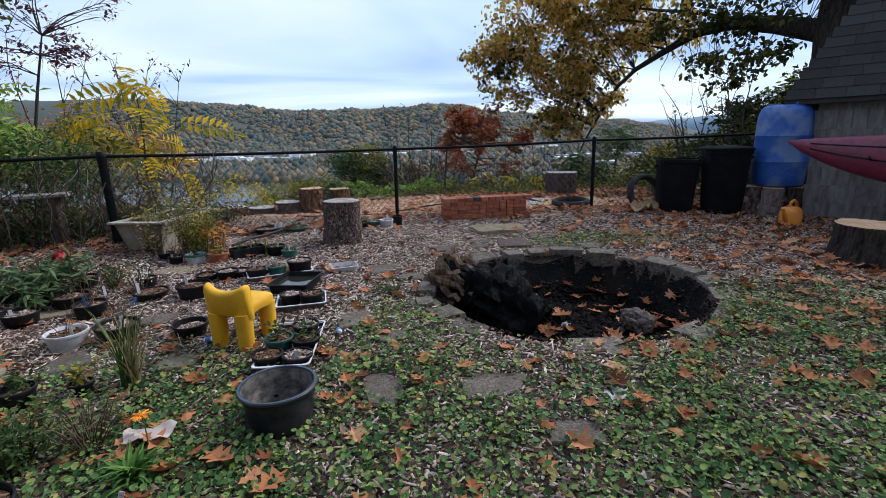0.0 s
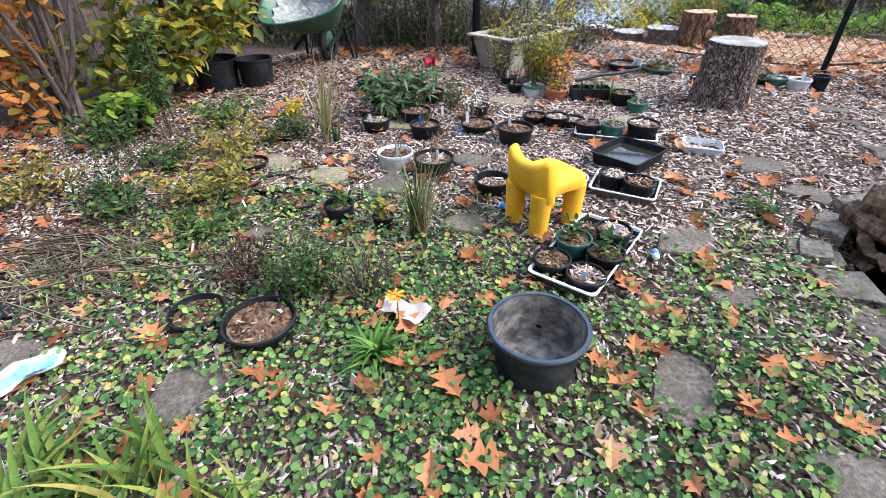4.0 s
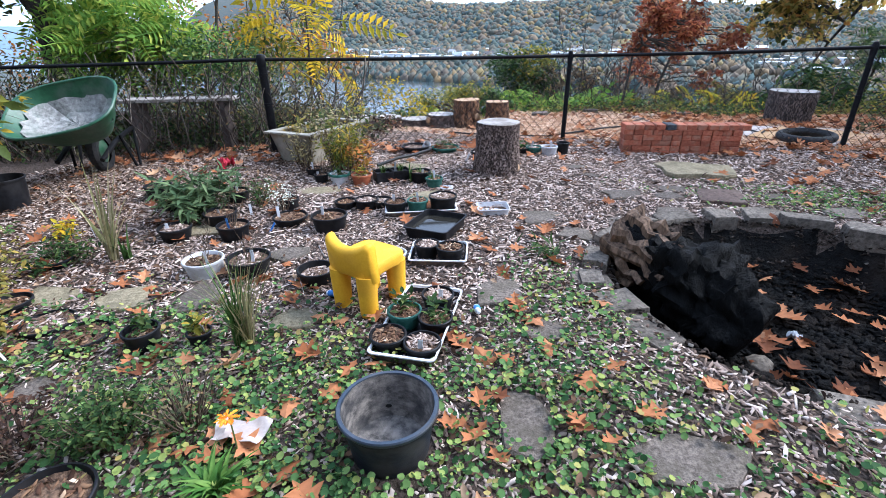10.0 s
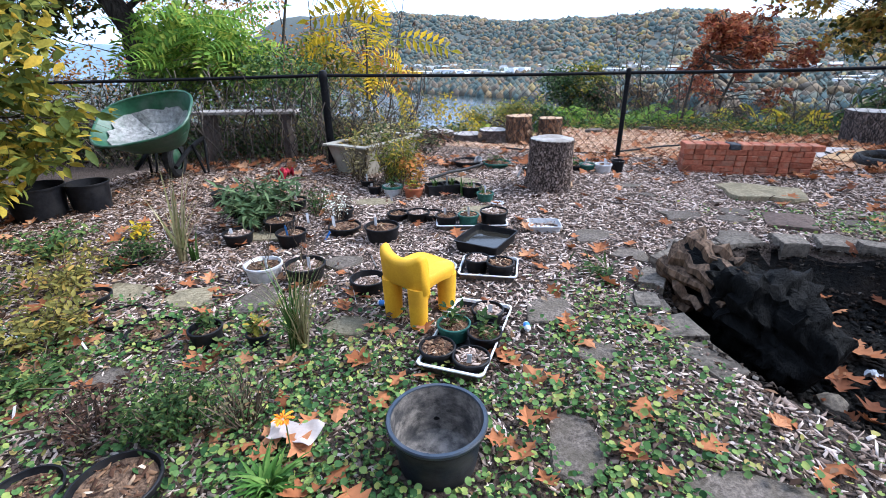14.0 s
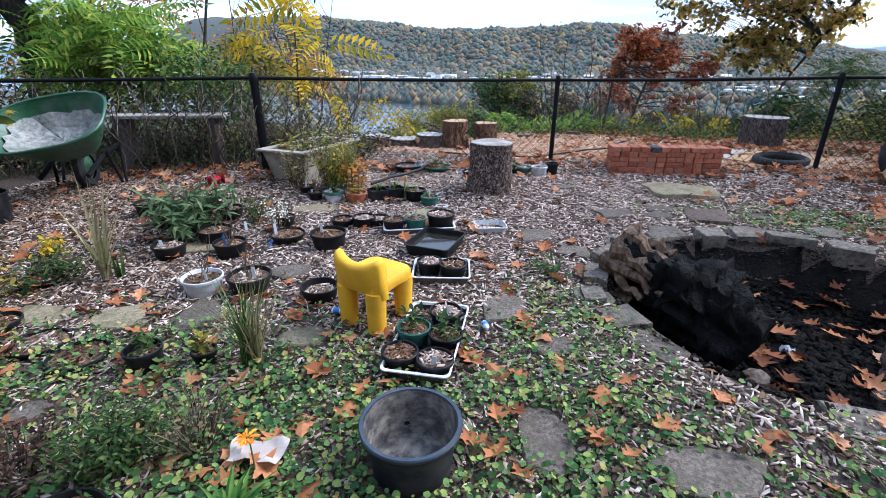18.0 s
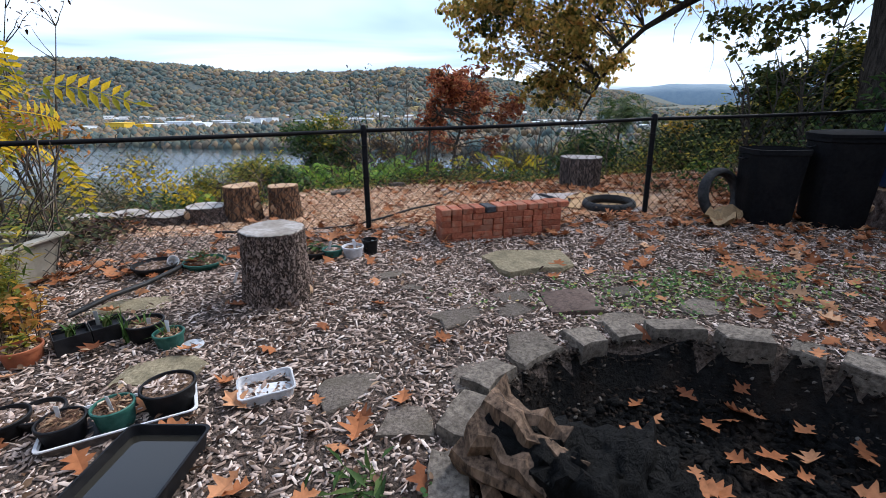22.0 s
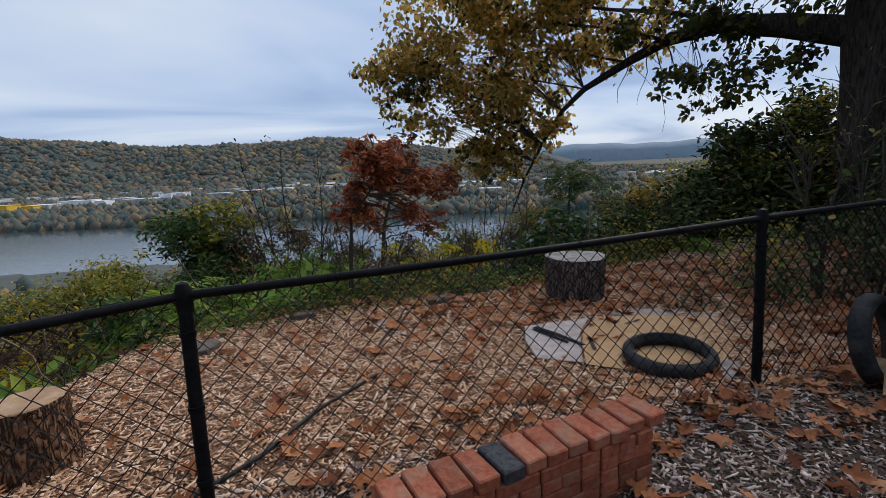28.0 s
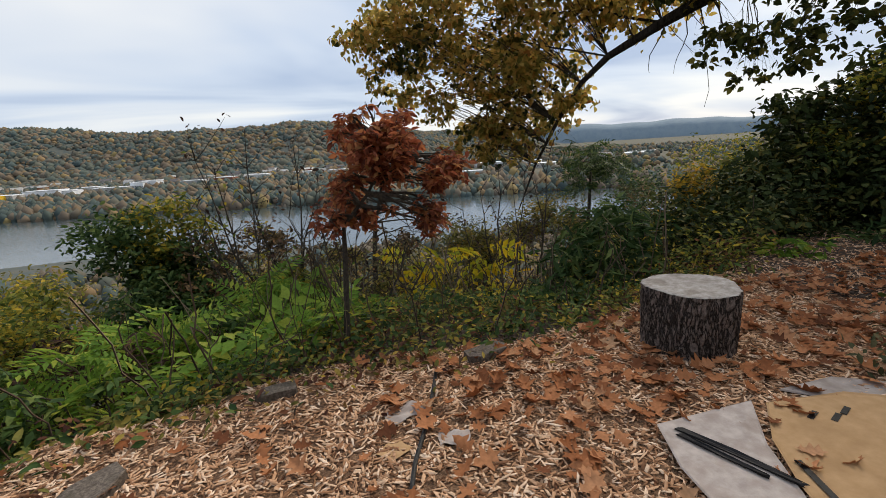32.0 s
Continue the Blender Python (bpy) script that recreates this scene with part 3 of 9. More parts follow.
# ---- geometry helpers ----
class Geo:
    """Gathers vertices and faces of one mesh."""

    def __init__(self):
        self.v, self.f, self.mi = [], [], []

    def add(self, verts, faces, m=None, mi=0):
        k = len(self.v)
        self.v += [tuple(m @ Vector(p)) if m else tuple(p) for p in verts]
        self.f += [tuple(i + k for i in q) for q in faces]
        self.mi += [mi] * len(faces)
        return self

    def cbox(self, sx, sy, sz, m=None, bev=0.004, mi=0):
        """A box with chamfered edges, centred."""
        b = min(bev, sx * 0.3, sy * 0.3, sz * 0.3)
        vs, fs, idx = [], [], {}
        for x in (-1, 1):
            for y in (-1, 1):
                for z in (-1, 1):
                    for a in range(3):
                        p = [x * sx / 2, y * sy / 2, z * sz / 2]
                        for c in range(3):
                            if c != a:
                                p[c] -= (x, y, z)[c] * b
                        idx[x, y, z, a] = len(vs)
                        vs.append(p)
        for a in range(3):
            o, q = (a + 1) % 3, (a + 2) % 3
            for s in (-1, 1):
                ring = []
                for u, w in ((-1, -1), (1, -1), (1, 1), (-1, 1)):
                    k = [0, 0, 0]
                    k[a], k[o], k[q] = s, u, w
                    ring.append(idx[k[0], k[1], k[2], a])
                fs.append(ring if s > 0 else ring[::-1])
            for u in (-1, 1):
                for w in (-1, 1):
                    k0, k1 = [0, 0, 0], [0, 0, 0]
                    k0[a], k1[a] = -1, 1
                    k0[o] = k1[o] = u
                    k0[q] = k1[q] = w
                    ring = [idx[*k0, o], idx[*k1, o], idx[*k1, q], idx[*k0, q]]
                    fs.append(ring if u * w > 0 else ring[::-1])
        for x in (-1, 1):
            for y in (-1, 1):
                for z in (-1, 1):
                    ring = [idx[x, y, z, 0], idx[x, y, z, 1], idx[x, y, z, 2]]
                    fs.append(ring if x * y * z > 0 else ring[::-1])
        return self.add(vs, fs, m, mi)

    def lathe(self, prof, m=None, n=28, mi=0, wob=0.0, seed=0):
        """Turns a profile of (radius, height) about the upright axis; a radius of 0 closes it."""
        rnd = random.Random(seed)
        vs, fs, rings = [], [], []
        ph = [rnd.random() * 6.28 for _ in range(3)]
        for r, z in prof:
            if r <= 0:
                rings.append([len(vs)])
                vs.append((0, 0, z))
                continue
            ring = []
            for i in range(n):
                a = 2 * math.pi * i / n
                k = 1 + wob * (math.sin(2 * a + ph[0]) + 0.6 * math.sin(3 * a + ph[1]) + 0.5 * math.sin(7 * a + ph[2] + z * 6))
                ring.append(len(vs))
                vs.append((r * k * math.cos(a), r * k * math.sin(a), z))
            rings.append(ring)
        for a, b in zip(rings, rings[1:]):
            for i in range(n):
                j = (i + 1) % n
                if len(a) == 1 and len(b) == 1:
                    continue
                if len(a) == 1:
                    fs.append((b[j], b[i], a[0]))
                elif len(b) == 1:
                    fs.append((a[i], a[j], b[0]))
                else:
                    fs.append((a[i], a[j], b[j], b[i]))
        return self.add(vs, fs, m, mi)

    def tube(self, pts, rad, n=8, m=None, mi=0, caps=True):
        """A round tube along points; rad is one radius or one a point."""
        pts = [Vector(p) for p in pts]
        rads = [rad] * len(pts) if not isinstance(rad, (list, tuple)) else rad
        vs, fs = [], []
        up = None
        for i, p in enumerate(pts):
            d = (pts[min(i + 1, len(pts) - 1)] - pts[max(i - 1, 0)])
            d = d.normalized() if d.length > 1e-9 else Vector((0, 0, 1))
            if up is None:
                up = d.orthogonal().normalized()
            up = (up - d * up.dot(d))
            up = up.normalized() if up.length > 1e-6 else d.orthogonal().normalized()
            side = d.cross(up)
            for k in range(n):
                a = 2 * math.pi * k / n
                vs.append(p + (up * math.cos(a) + side * math.sin(a)) * rads[i])
        for i in range(len(pts) - 1):
            for k in range(n):
                j = (k + 1) % n
                fs.append((i * n + k, i * n + j, (i + 1) * n + j, (i + 1) * n + k))
        if caps:
            fs.append(tuple(range(n))[::-1])
            fs.append(tuple(range((len(pts) - 1) * n, len(pts) * n)))
        return self.add(vs, fs, m, mi)

    def slab(self, outline, h, m=None, mi=0, bev=0.012, rough=0.004, seed=0):
        """A flat piece with an outline, thickness h upwards from 0, worn top edge and slightly uneven top."""
        rnd = random.Random(seed)
        c = Vector((sum(p[0] for p in outline) / len(outline), sum(p[1] for p in outline) / len(outline)))
        n = len(outline)
        vs = []
        for s, z in ((1.0, 0.0), (1.01, h * 0.55), (0.985, h - bev * 0.6)):
            for p in outline:
                q = c + (Vector(p[:2]) - c) * s
                vs.append((q.x, q.y, z + rnd.uniform(-rough, rough)))
        for s in (0.93, 0.5):
            for p in outline:
                q = c + (Vector(p[:2]) - c) * s
                vs.append((q.x, q.y, h + rnd.uniform(-rough, rough)))
        vs.append((c.x, c.y, h))
        fs = []
        for r in range(4):
            for i in range(n):
                j = (i + 1) % n
                fs.append((r * n + i, r * n + j, (r + 1) * n + j, (r + 1) * n + i))
        for i in range(n):
            fs.append((4 * n + i, 4 * n + (i + 1) % n, 5 * n))
        return self.add(vs, fs, m, mi)


def mesh_of(name, geo, mats, smooth=35):
    me = bpy.data.meshes.new(name)
    me.from_pydata(geo.v, [], geo.f)
    for mm in (mats if isinstance(mats, (list, tuple)) else [mats]):
        me.materials.append(mm)
    if any(geo.mi):
        me.polygons.foreach_set("material_index", geo.mi)
    if smooth:
        me.polygons.foreach_set("use_smooth", [True] * len(geo.f))
        me.set_sharp_from_angle(angle=radians(smooth))
    me.update()
    return me


def thing(name, label, category, at=None, group="", kind=""):
    """An empty at the base of a thing."""
    ob = new(name)
    ob.empty_display_size = 0.1
    if at is not None:
        ob.matrix_basis = at
    return tagged(ob, label, category, group, kind)


FINE = ("bark_mulch", "wire_selvage", "stem_tangle", "branch_tangle", "twig_tangle", "crown", "leaves", "last_leaves", "foliage", "dry_stem_bunch", "petals")


def part(name, geo, mats, parent=None, label="", smooth=35):
    ob = new(name, mesh_of(name, geo, mats, smooth) if isinstance(geo, Geo) else geo)
    if parent:
        ob.parent = parent
    if name in FINE:
        ob["kind"] = "stuff"
    if label:
        ob["label"] = label
    return ob


def solo(name, geo, mats, label, category, at=None, group="", kind="", smooth=35):
    ob = new(name, mesh_of(name, geo, mats, smooth) if isinstance(geo, Geo) else geo)
    if at is not None:
        ob.matrix_basis = at
    return tagged(ob, label, category, group, kind)


def scatter_mesh(name, verts, faces, mats, pos, rot, size, pick=None):
    """Many copies of small templates in one mesh. rot: yaw, tilt x, tilt y by row; size: scale by row (n or n x 3)."""
    n = len(pos)
    temps = verts if isinstance(verts, list) else [verts]
    pick = np.zeros(n, int) if pick is None else pick
    rot, size = np.asarray(rot, float), np.asarray(size, float)
    if size.ndim == 1:
        size = np.repeat(size[:, None], 3, 1)
    cz, sz = np.cos(rot[:, 0]), np.sin(rot[:, 0])
    cx, sx = np.cos(rot[:, 1]), np.sin(rot[:, 1])
    cy, sy = np.cos(rot[:, 2]), np.sin(rot[:, 2])
    z0, o1 = np.zeros(n), np.ones(n)
    rz = np.stack([cz, -sz, z0, sz, cz, z0, z0, z0, o1], 1).reshape(n, 3, 3)
    rx = np.stack([o1, z0, z0, z0, cx, -sx, z0, sx, cx], 1).reshape(n, 3, 3)
    ry = np.stack([cy, z0, sy, z0, o1, z0, -sy, z0, cy], 1).reshape(n, 3, 3)
    rr = rz @ rx @ ry
    allv, allf = [], []
    base = 0
    for k, tv in enumerate(temps):
        sel = np.where(pick == k)[0]
        if not len(sel):
            continue
        tv = np.asarray(tv, float)
        w = np.einsum("nij,nvj->nvi", rr[sel], tv[None] * size[sel][:, None, :]) + np.asarray(pos)[sel][:, None, :]
        fk = np.asarray(faces[k] if isinstance(verts, list) else faces)
        allv.append(w.reshape(-1, 3))
        allf.append((fk[None] + (np.arange(len(sel)) * len(tv))[:, None, None] + base).reshape(-1, fk.shape[1]))
        base += len(sel) * len(tv)
    v, f = np.concatenate(allv), np.concatenate(allf)
    me = bpy.data.meshes.new(name)
    me.vertices.add(len(v))
    me.vertices.foreach_set("co", v.ravel())
    me.loops.add(f.size)
    me.loops.foreach_set("vertex_index", f.ravel())
    me.polygons.add(len(f))
    me.polygons.foreach_set("loop_start", np.arange(0, f.size, f.shape[1]))
    me.materials.append(mats)
    me.update()
    me.validate()
    return me


RNG = np.random.default_rng(7)
# leaf templates: x along the leaf, cupped
LEAF_V = [(0, 0, 0), (0.35, 0.22, 0.05), (0.35, -0.22, 0.05), (0.42, 0, -0.02), (1, 0, -0.10), (0.72, 0.17, 0.02), (0.72, -0.17, 0.02)]
LEAF_F = [(0, 2, 3), (0, 3, 1), (3, 2, 6), (3, 6, 4), (3, 4, 5), (3, 5, 1)]
LONG_V = [(0, 0, 0), (0.4, 0.11, 0.04), (0.4, -0.11, 0.04), (0.45, 0, -0.01), (1, 0, -0.12)]
LONG_F = [(0, 2, 3), (0, 3, 1), (3, 2, 4), (3, 4, 1)]
ROUND_V = [(0, 0, 0)] + [(0.32 + 0.46 * math.cos(a) * (1.0 + 0.06 * (k % 2)), 0.46 * math.sin(a) * (1.0 + 0.06 * (k % 2)), 0.09 + 0.03 * (k % 2)) for k, a in enumerate([2.65 - 0.757 * q for q in range(8)])]
ROUND_F = [(0, k + 1, k) for k in range(1, 8)]



def oak_leaf(curl, seed):
    """A lobed oak leaf about one long, with a midrib fold and curl."""
    rnd = random.Random(seed)
    half = [(0.0, 0.010), (0.10, 0.05), (0.22, 0.20), (0.27, 0.12), (0.36, 0.15), (0.50, 0.40), (0.56, 0.34), (0.60, 0.15), (0.76, 0.30), (0.80, 0.22), (0.84, 0.10), (1.0, 0.015)]
    vs, fs = [], []
    for x, w in half:
        w *= rnd.uniform(0.72, 1.22)
        bend = curl * (x - 0.5) ** 2
        vs += [(x - 0.5, w, bend + abs(w) * curl * 0.9 + rnd.uniform(-0.01, 0.01)), (x - 0.5, 0, bend), (x - 0.5, -w, bend + abs(w) * curl * 0.6)]
    for i in range(len(half) - 1):
        a, b = 3 * i, 3 * i + 3
        fs += [(a, a + 1, b + 1), (a, b + 1, b), (a + 1, a + 2, b + 2), (a + 1, b + 2, b + 1)]
    return np.array(vs), np.array(fs)


def ground_z(x, y):
    """Height of the garden, the bank and the valley."""
    x, y = np.asarray(x, float), np.asarray(y, float)
    z = np.where(y < 0, 0.035 * np.maximum(y, -9), -0.03 * y)
    z = z + 0.015 * np.sin(x * 1.7 + y) * np.sin(y * 1.3) + 0.008 * np.sin(x * 5.1) * np.sin(y * 4.3 + 1)
    return z


PIT = (1.54, -3.28, 1.06, 0.92)


def pit_depth(x, y):
    r = np.sqrt(((x - PIT[0]) / PIT[2]) ** 2 + ((y - PIT[1]) / PIT[3]) ** 2)
    u = np.clip((1.0 - r) / 0.42, 0, 1)
    return 0.38 * (0.35 * np.clip((1.0 - r) / 0.07, 0, 1) + 0.65 * u * (2 - u))


def gz(x, y):
    return float(ground_z(x, y))


# ---- terrain: one sheet from the garden to the far hills ----
RIVER = -36.0


def edge_y(x):
    """The lip of the bank: it steps back towards the fence beyond the row of logs."""
    u = np.clip((-0.9 - x) / 0.9, 0, 1)
    return 3.12 + 0.35 * np.maximum(x - 3.2, 0) + 0.10 * np.sin(x * 2.1) - 1.97 * u * u * (3 - 2 * u)


def terrain(x, y):
    x, y = np.asarray(x, float), np.asarray(y, float)
    z = ground_z(x, np.minimum(y, edge_y(x)))
    d = np.maximum(y - edge_y(x), 0)
    bank = -0.33 * np.minimum(d, 8) - 0.85 * np.maximum(d - 8, 0) + 0.25 * np.sin(x * 0.9) * np.minimum(d, 1)
    bank = np.maximum(bank, -36 - 0.05 * d)
    z = z + bank
    q = y + 0.42 * x
    z = np.where(q > 140, np.maximum(np.minimum(z, RIVER + 2), RIVER + 2) - 6 * np.clip((q - 190) / 25, 0, 1), np.maximum(z, RIVER + 1))
    far = np.clip((q - 375) / 20, 0, 1)
    hs = 900 + 1.5 * np.maximum(x - 60, 0)
    ht = 96 - 0.018 * np.clip(x + 200, 0, 1800) + 5 * np.sin(x * 0.006 + 1.0) + 3 * np.sin(x * 0.017) + 2 * np.sin(x * 0.05)
    ht = ht + 0.09 * np.clip(-300 - x, 0, 1200)
    rise = np.clip((q - hs) / 620, 0, 1)
    rise = rise * rise * (3 - 2 * rise)
    gul = 10 * np.sin(x * 0.013 + q * 0.004) * rise * (1 - rise) * 4
    zf = RIVER + 1.5 + 5 * np.clip((q - 395) / 500, 0, 1) + (ht + 29) * rise + gul
    z = z * (1 - far) + zf * far
    back = np.clip((-y - 9) / 30, 0, 1)
    z = z * (1 - back) - 0.35 * back
    side = np.clip((np.abs(x) - 12) / 40, 0, 1) * (y < edge_y(x))
    return z - pit_depth(x, y) * 1.0 - 0.0 * side


def axis(lo, hi, step, first, last, grow=1.16):
    mid = list(np.arange(lo, hi + 1e-6, step))
    a, s = [], step
    p = mid[-1]
    while p < last:
        s = min(s * grow, 60)
        p += s
        a.append(p)
    b, s = [], step
    p = mid[0]
    while p > first:
        s = min(s * grow, 60)
        p -= s
        b.append(p)
    return np.array(b[::-1] + mid + a)


GX, GY = axis(-5, 6, 0.08, -1900, 3000), axis(-7.5, 3.6, 0.08, -150, 4200)
gxx, gyy = np.meshgrid(GX, GY)
gzz = terrain(gxx, gyy)
nx, ny = len(GX), len(GY)
idx = np.arange(nx * ny).reshape(ny, nx)
quads = np.stack([idx[:-1, :-1], idx[:-1, 1:], idx[1:, 1:], idx[1:, :-1]], -1).reshape(-1, 4)
gm = bpy.data.meshes.new("ground")
gm.from_pydata(np.stack([gxx, gyy, gzz], -1).reshape(-1, 3).tolist(), [], quads.tolist())
for mm in (M_SOIL, M_HILL_HAZE, M_TOWN, M_ASH, M_CHIPBED):
    gm.materials.append(mm)
cx, cy = (gxx[:-1, :-1] + gxx[1:, 1:]) / 2, (gyy[:-1, :-1] + gyy[1:, 1:]) / 2
cq = cy + 0.42 * cx
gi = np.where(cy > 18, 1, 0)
gi = np.where((cq > 400) & (cq < 900 + 1.5 * np.maximum(cx - 60, 0)), 2, gi)
gi = np.where(pit_depth(cx, cy) > 0.002, 3, gi)
# chip bed ends at x 5.2; darker soil beyond stands for oak shade
gi = np.where((cy > 0.1) & (cy < edge_y(cx)) & (cx > -2.2) & (cx < 5.2), 4, gi)
gm.polygons.foreach_set("material_index", gi.ravel().astype(int))
gm.polygons.foreach_set("use_smooth", [True] * len(quads))
gm.update()
ground = tagged(new("ground", gm), "mulched garden soil running down a wooded bank to a river valley", "ground", kind="structure")

wg = Geo()
wg.add([(-1900, 190 + 0.42 * 1900 - 30, RIVER), (1500, 190 - 0.42 * 1500 - 30, RIVER), (1500, 390 - 0.42 * 1500, RIVER), (-1900, 390 + 0.42 * 1900, RIVER)], [(0, 1, 2, 3)])
river = solo("water", wg, M_WATER, "wide calm grey river reflecting an overcast sky", "river", kind="structure", smooth=0)


# unseen wall added behind the camera to cut skylight on the near ground
wg = Geo()
for k in range(30):
    wg.cbox(17.0, 0.22, 0.205, pose(0.5, -9.4, -0.25 + 0.2 * k, 8, 0, 0), 0.006)
solo("wall_south", wg, M_SIDING, "unseen weathered grey clapboard wall added to shade the near garden", "wall", kind="structure", smooth=0)

# ---- vegetation builders ----
def frond_template(pairs=8, lw=0.07, ll=0.20, droop=0.25):
    """A pinnate leaf one long: a rib with paired leaflets."""
    vs, fs = [], []

    def leaflet(b, ang, s):
        k = len(vs)
        c, n = math.cos(ang), math.sin(ang)
        for u, w, z in ((0, 0, 0), (0.45, lw / ll * 0.5, 0.03), (0.45, -lw / ll * 0.5, 0.03), (1, 0, -0.18)):
            vs.append((b[0] + (u * c - w * n) * s, b[1] + (u * n + w * c) * s, b[2] + z * s))
        fs.extend([(k, k + 2, k + 3), (k, k + 3, k + 1)])
    for i in range(pairs):
        u = 0.15 + 0.8 * i / pairs
        z = 0.12 * math.sin(u * 2.4) - droop * u * u
        s = ll * (0.65 + 0.5 * math.sin(math.pi * (i + 1) / (pairs + 1)))
        leaflet((u, 0, z), 1.15, s)
        leaflet((u, 0, z), -1.15, s)
    leaflet((0.95, 0, 0.12 * math.sin(2.28) - droop * 0.9), 0, ll)
    k = len(vs)
    for i in range(5):
        u = i / 4
        z = 0.12 * math.sin(u * 2.4) - droop * u * u
        vs.extend([(u, 0.006, z), (u, -0.006, z)])
    for i in range(4):
        a = k + 2 * i
        fs.extend([(a, a + 1, a + 3), (a, a + 3, a + 2)])
    return np.array(vs), np.array(fs)


FROND = frond_template()
BROADFROND = frond_template(5, 0.13, 0.30, 0.32)


def crown(name, clusters, per, size, material, parent, rng, tmpl=(LEAF_V, LEAF_F), sub=0.22, up=0.0, label=""):
    """Leaves gathered in sprays inside each cluster (x, y, z, r), with gaps between the sprays."""
    pos = []
    for x, y, z, r in clusters:
        n = max(6, int(per * r * r * (2.0 if len(tmpl[0]) > 20 else 3.2)))
        ns = max(3, int(n / 11))
        d = rng.normal(size=(ns, 3))
        d /= np.linalg.norm(d, axis=1)[:, None]
        c = d * (r * rng.random(ns) ** 0.45)[:, None] * np.array([1, 1, 0.85])
        w = rng.integers(0, ns, n)
        p = c[w] + rng.normal(size=(n, 3)) * sub * np.minimum(r, 0.8) * np.array([1, 1, 0.6])
        pos.append(p + np.array([x, y, z]))
    pos = np.concatenate(pos)
    n = len(pos)
    rot = np.stack([rng.random(n) * 6.28, rng.normal(0, 0.6, n), rng.normal(0.35 - up, 0.5, n)], 1)
    s = size * rng.uniform(0.65, 1.4, n)
    me = scatter_mesh(name, np.array(tmpl[0]), np.array(tmpl[1]), material, pos, rot, s)
    return part(name, me, material, parent, label)


def bend(a, b, rnd, k=5, sag=0.0, wob=0.12):
    a, b = Vector(a), Vector(b)
    L = (b - a).length
    pts = []
    off = Vector((0, 0, 0))
    for i in range(k + 1):
        u = i / k
        if 0 < i < k:
            off += Vector((rnd.uniform(-1, 1), rnd.uniform(-1, 1), rnd.uniform(-1, 1))) * wob * L / k
        w = math.sin(math.pi * u)
        pts.append(a.lerp(b, u) + off * (1 if i < k else 0) * w + Vector((0, 0, sag * L * w)))
    return pts


def limbs_to(geo, root_pts, clusters, r0, rnd, twigs=5):
    """Limbs from the nearest point of the trunk to each cluster, each ending in thin twigs."""
    for x, y, z, r in clusters:
        c = Vector((x, y, z))
        near = min(root_pts, key=lambda p: (Vector(p) - c).length + 0.4 * max(0, p[2] - z))
        pts = bend(near, c, rnd, 5, 0.08, 0.25)
        geo.tube(pts, [r0 * (1 - 0.75 * i / 5) for i in range(6)], 6)
        for _ in range(twigs):
            s = pts[rnd.randint(2, 5)]
            e = c + Vector((rnd.uniform(-1, 1), rnd.uniform(-1, 1), rnd.uniform(-0.8, 0.9))) * r
            geo.tube(bend(s, e, rnd, 4, 0.0, 0.25), [r0 * 0.28, r0 * 0.22, r0 * 0.16, r0 * 0.1, r0 * 0.05], 4)


def plant(name, label, category, base, clusters, per, size, leaf, trunk=None, r0=0.03, bark=None, seed=1, tmpl=(LEAF_V, LEAF_F), twigs=4, sub=0.22, group=""):
    """A tree or bush: trunk polyline of (x, y, z, r) or stems straight up from the base, limbs, twigs and leaf sprays."""
    rnd, rng = random.Random(seed), np.random.default_rng(seed)
    t = thing(name, label, category, pose(*base), group)
    inv = Vector(base)
    cl = [(x - inv.x, y - inv.y, z - inv.z, r) for x, y, z, r in clusters]
    g = Geo()
    if trunk:
        tp = [Vector(p[:3]) - inv for p in trunk]
        tg = Geo()
        tg.tube(tp, [p[3] for p in trunk], 12)
        part("trunk", tg, bark or M_TWIG, t)
        roots = [tuple(tp[i].lerp(tp[i + 1], u)) for i in range(len(tp) - 1) for u in (0.3, 0.65, 1.0)]
    else:
        roots = [(rnd.uniform(-0.12, 0.12), rnd.uniform(-0.12, 0.12), 0.0) for _ in range(5)]
    limbs_to(g, roots, cl, r0, rnd, twigs)
    part("branch_tangle" if trunk else "stem_tangle", g, bark or M_TWIG, t)
    crown("crown", cl, per, size, leaf, t, rng, tmpl, sub)
    return t


# ---- chain link fence ----
POSTS = [(-8.2, -3.2, -0.12, -8.2, -3.2, 0.95), (-3.26, -1.27, -0.06, -3.27, -1.27, 0.99), (0, 0, -0.03, 0.0, 0.137, 0.965), (2.98, 0.10, -0.03, 2.99, 0.150, 1.03), (6.1, 0.30, -0.03, 6.1, 0.36, 1.08), (9.5, 0.5, -0.03, 9.5, 0.55, 1.1)]


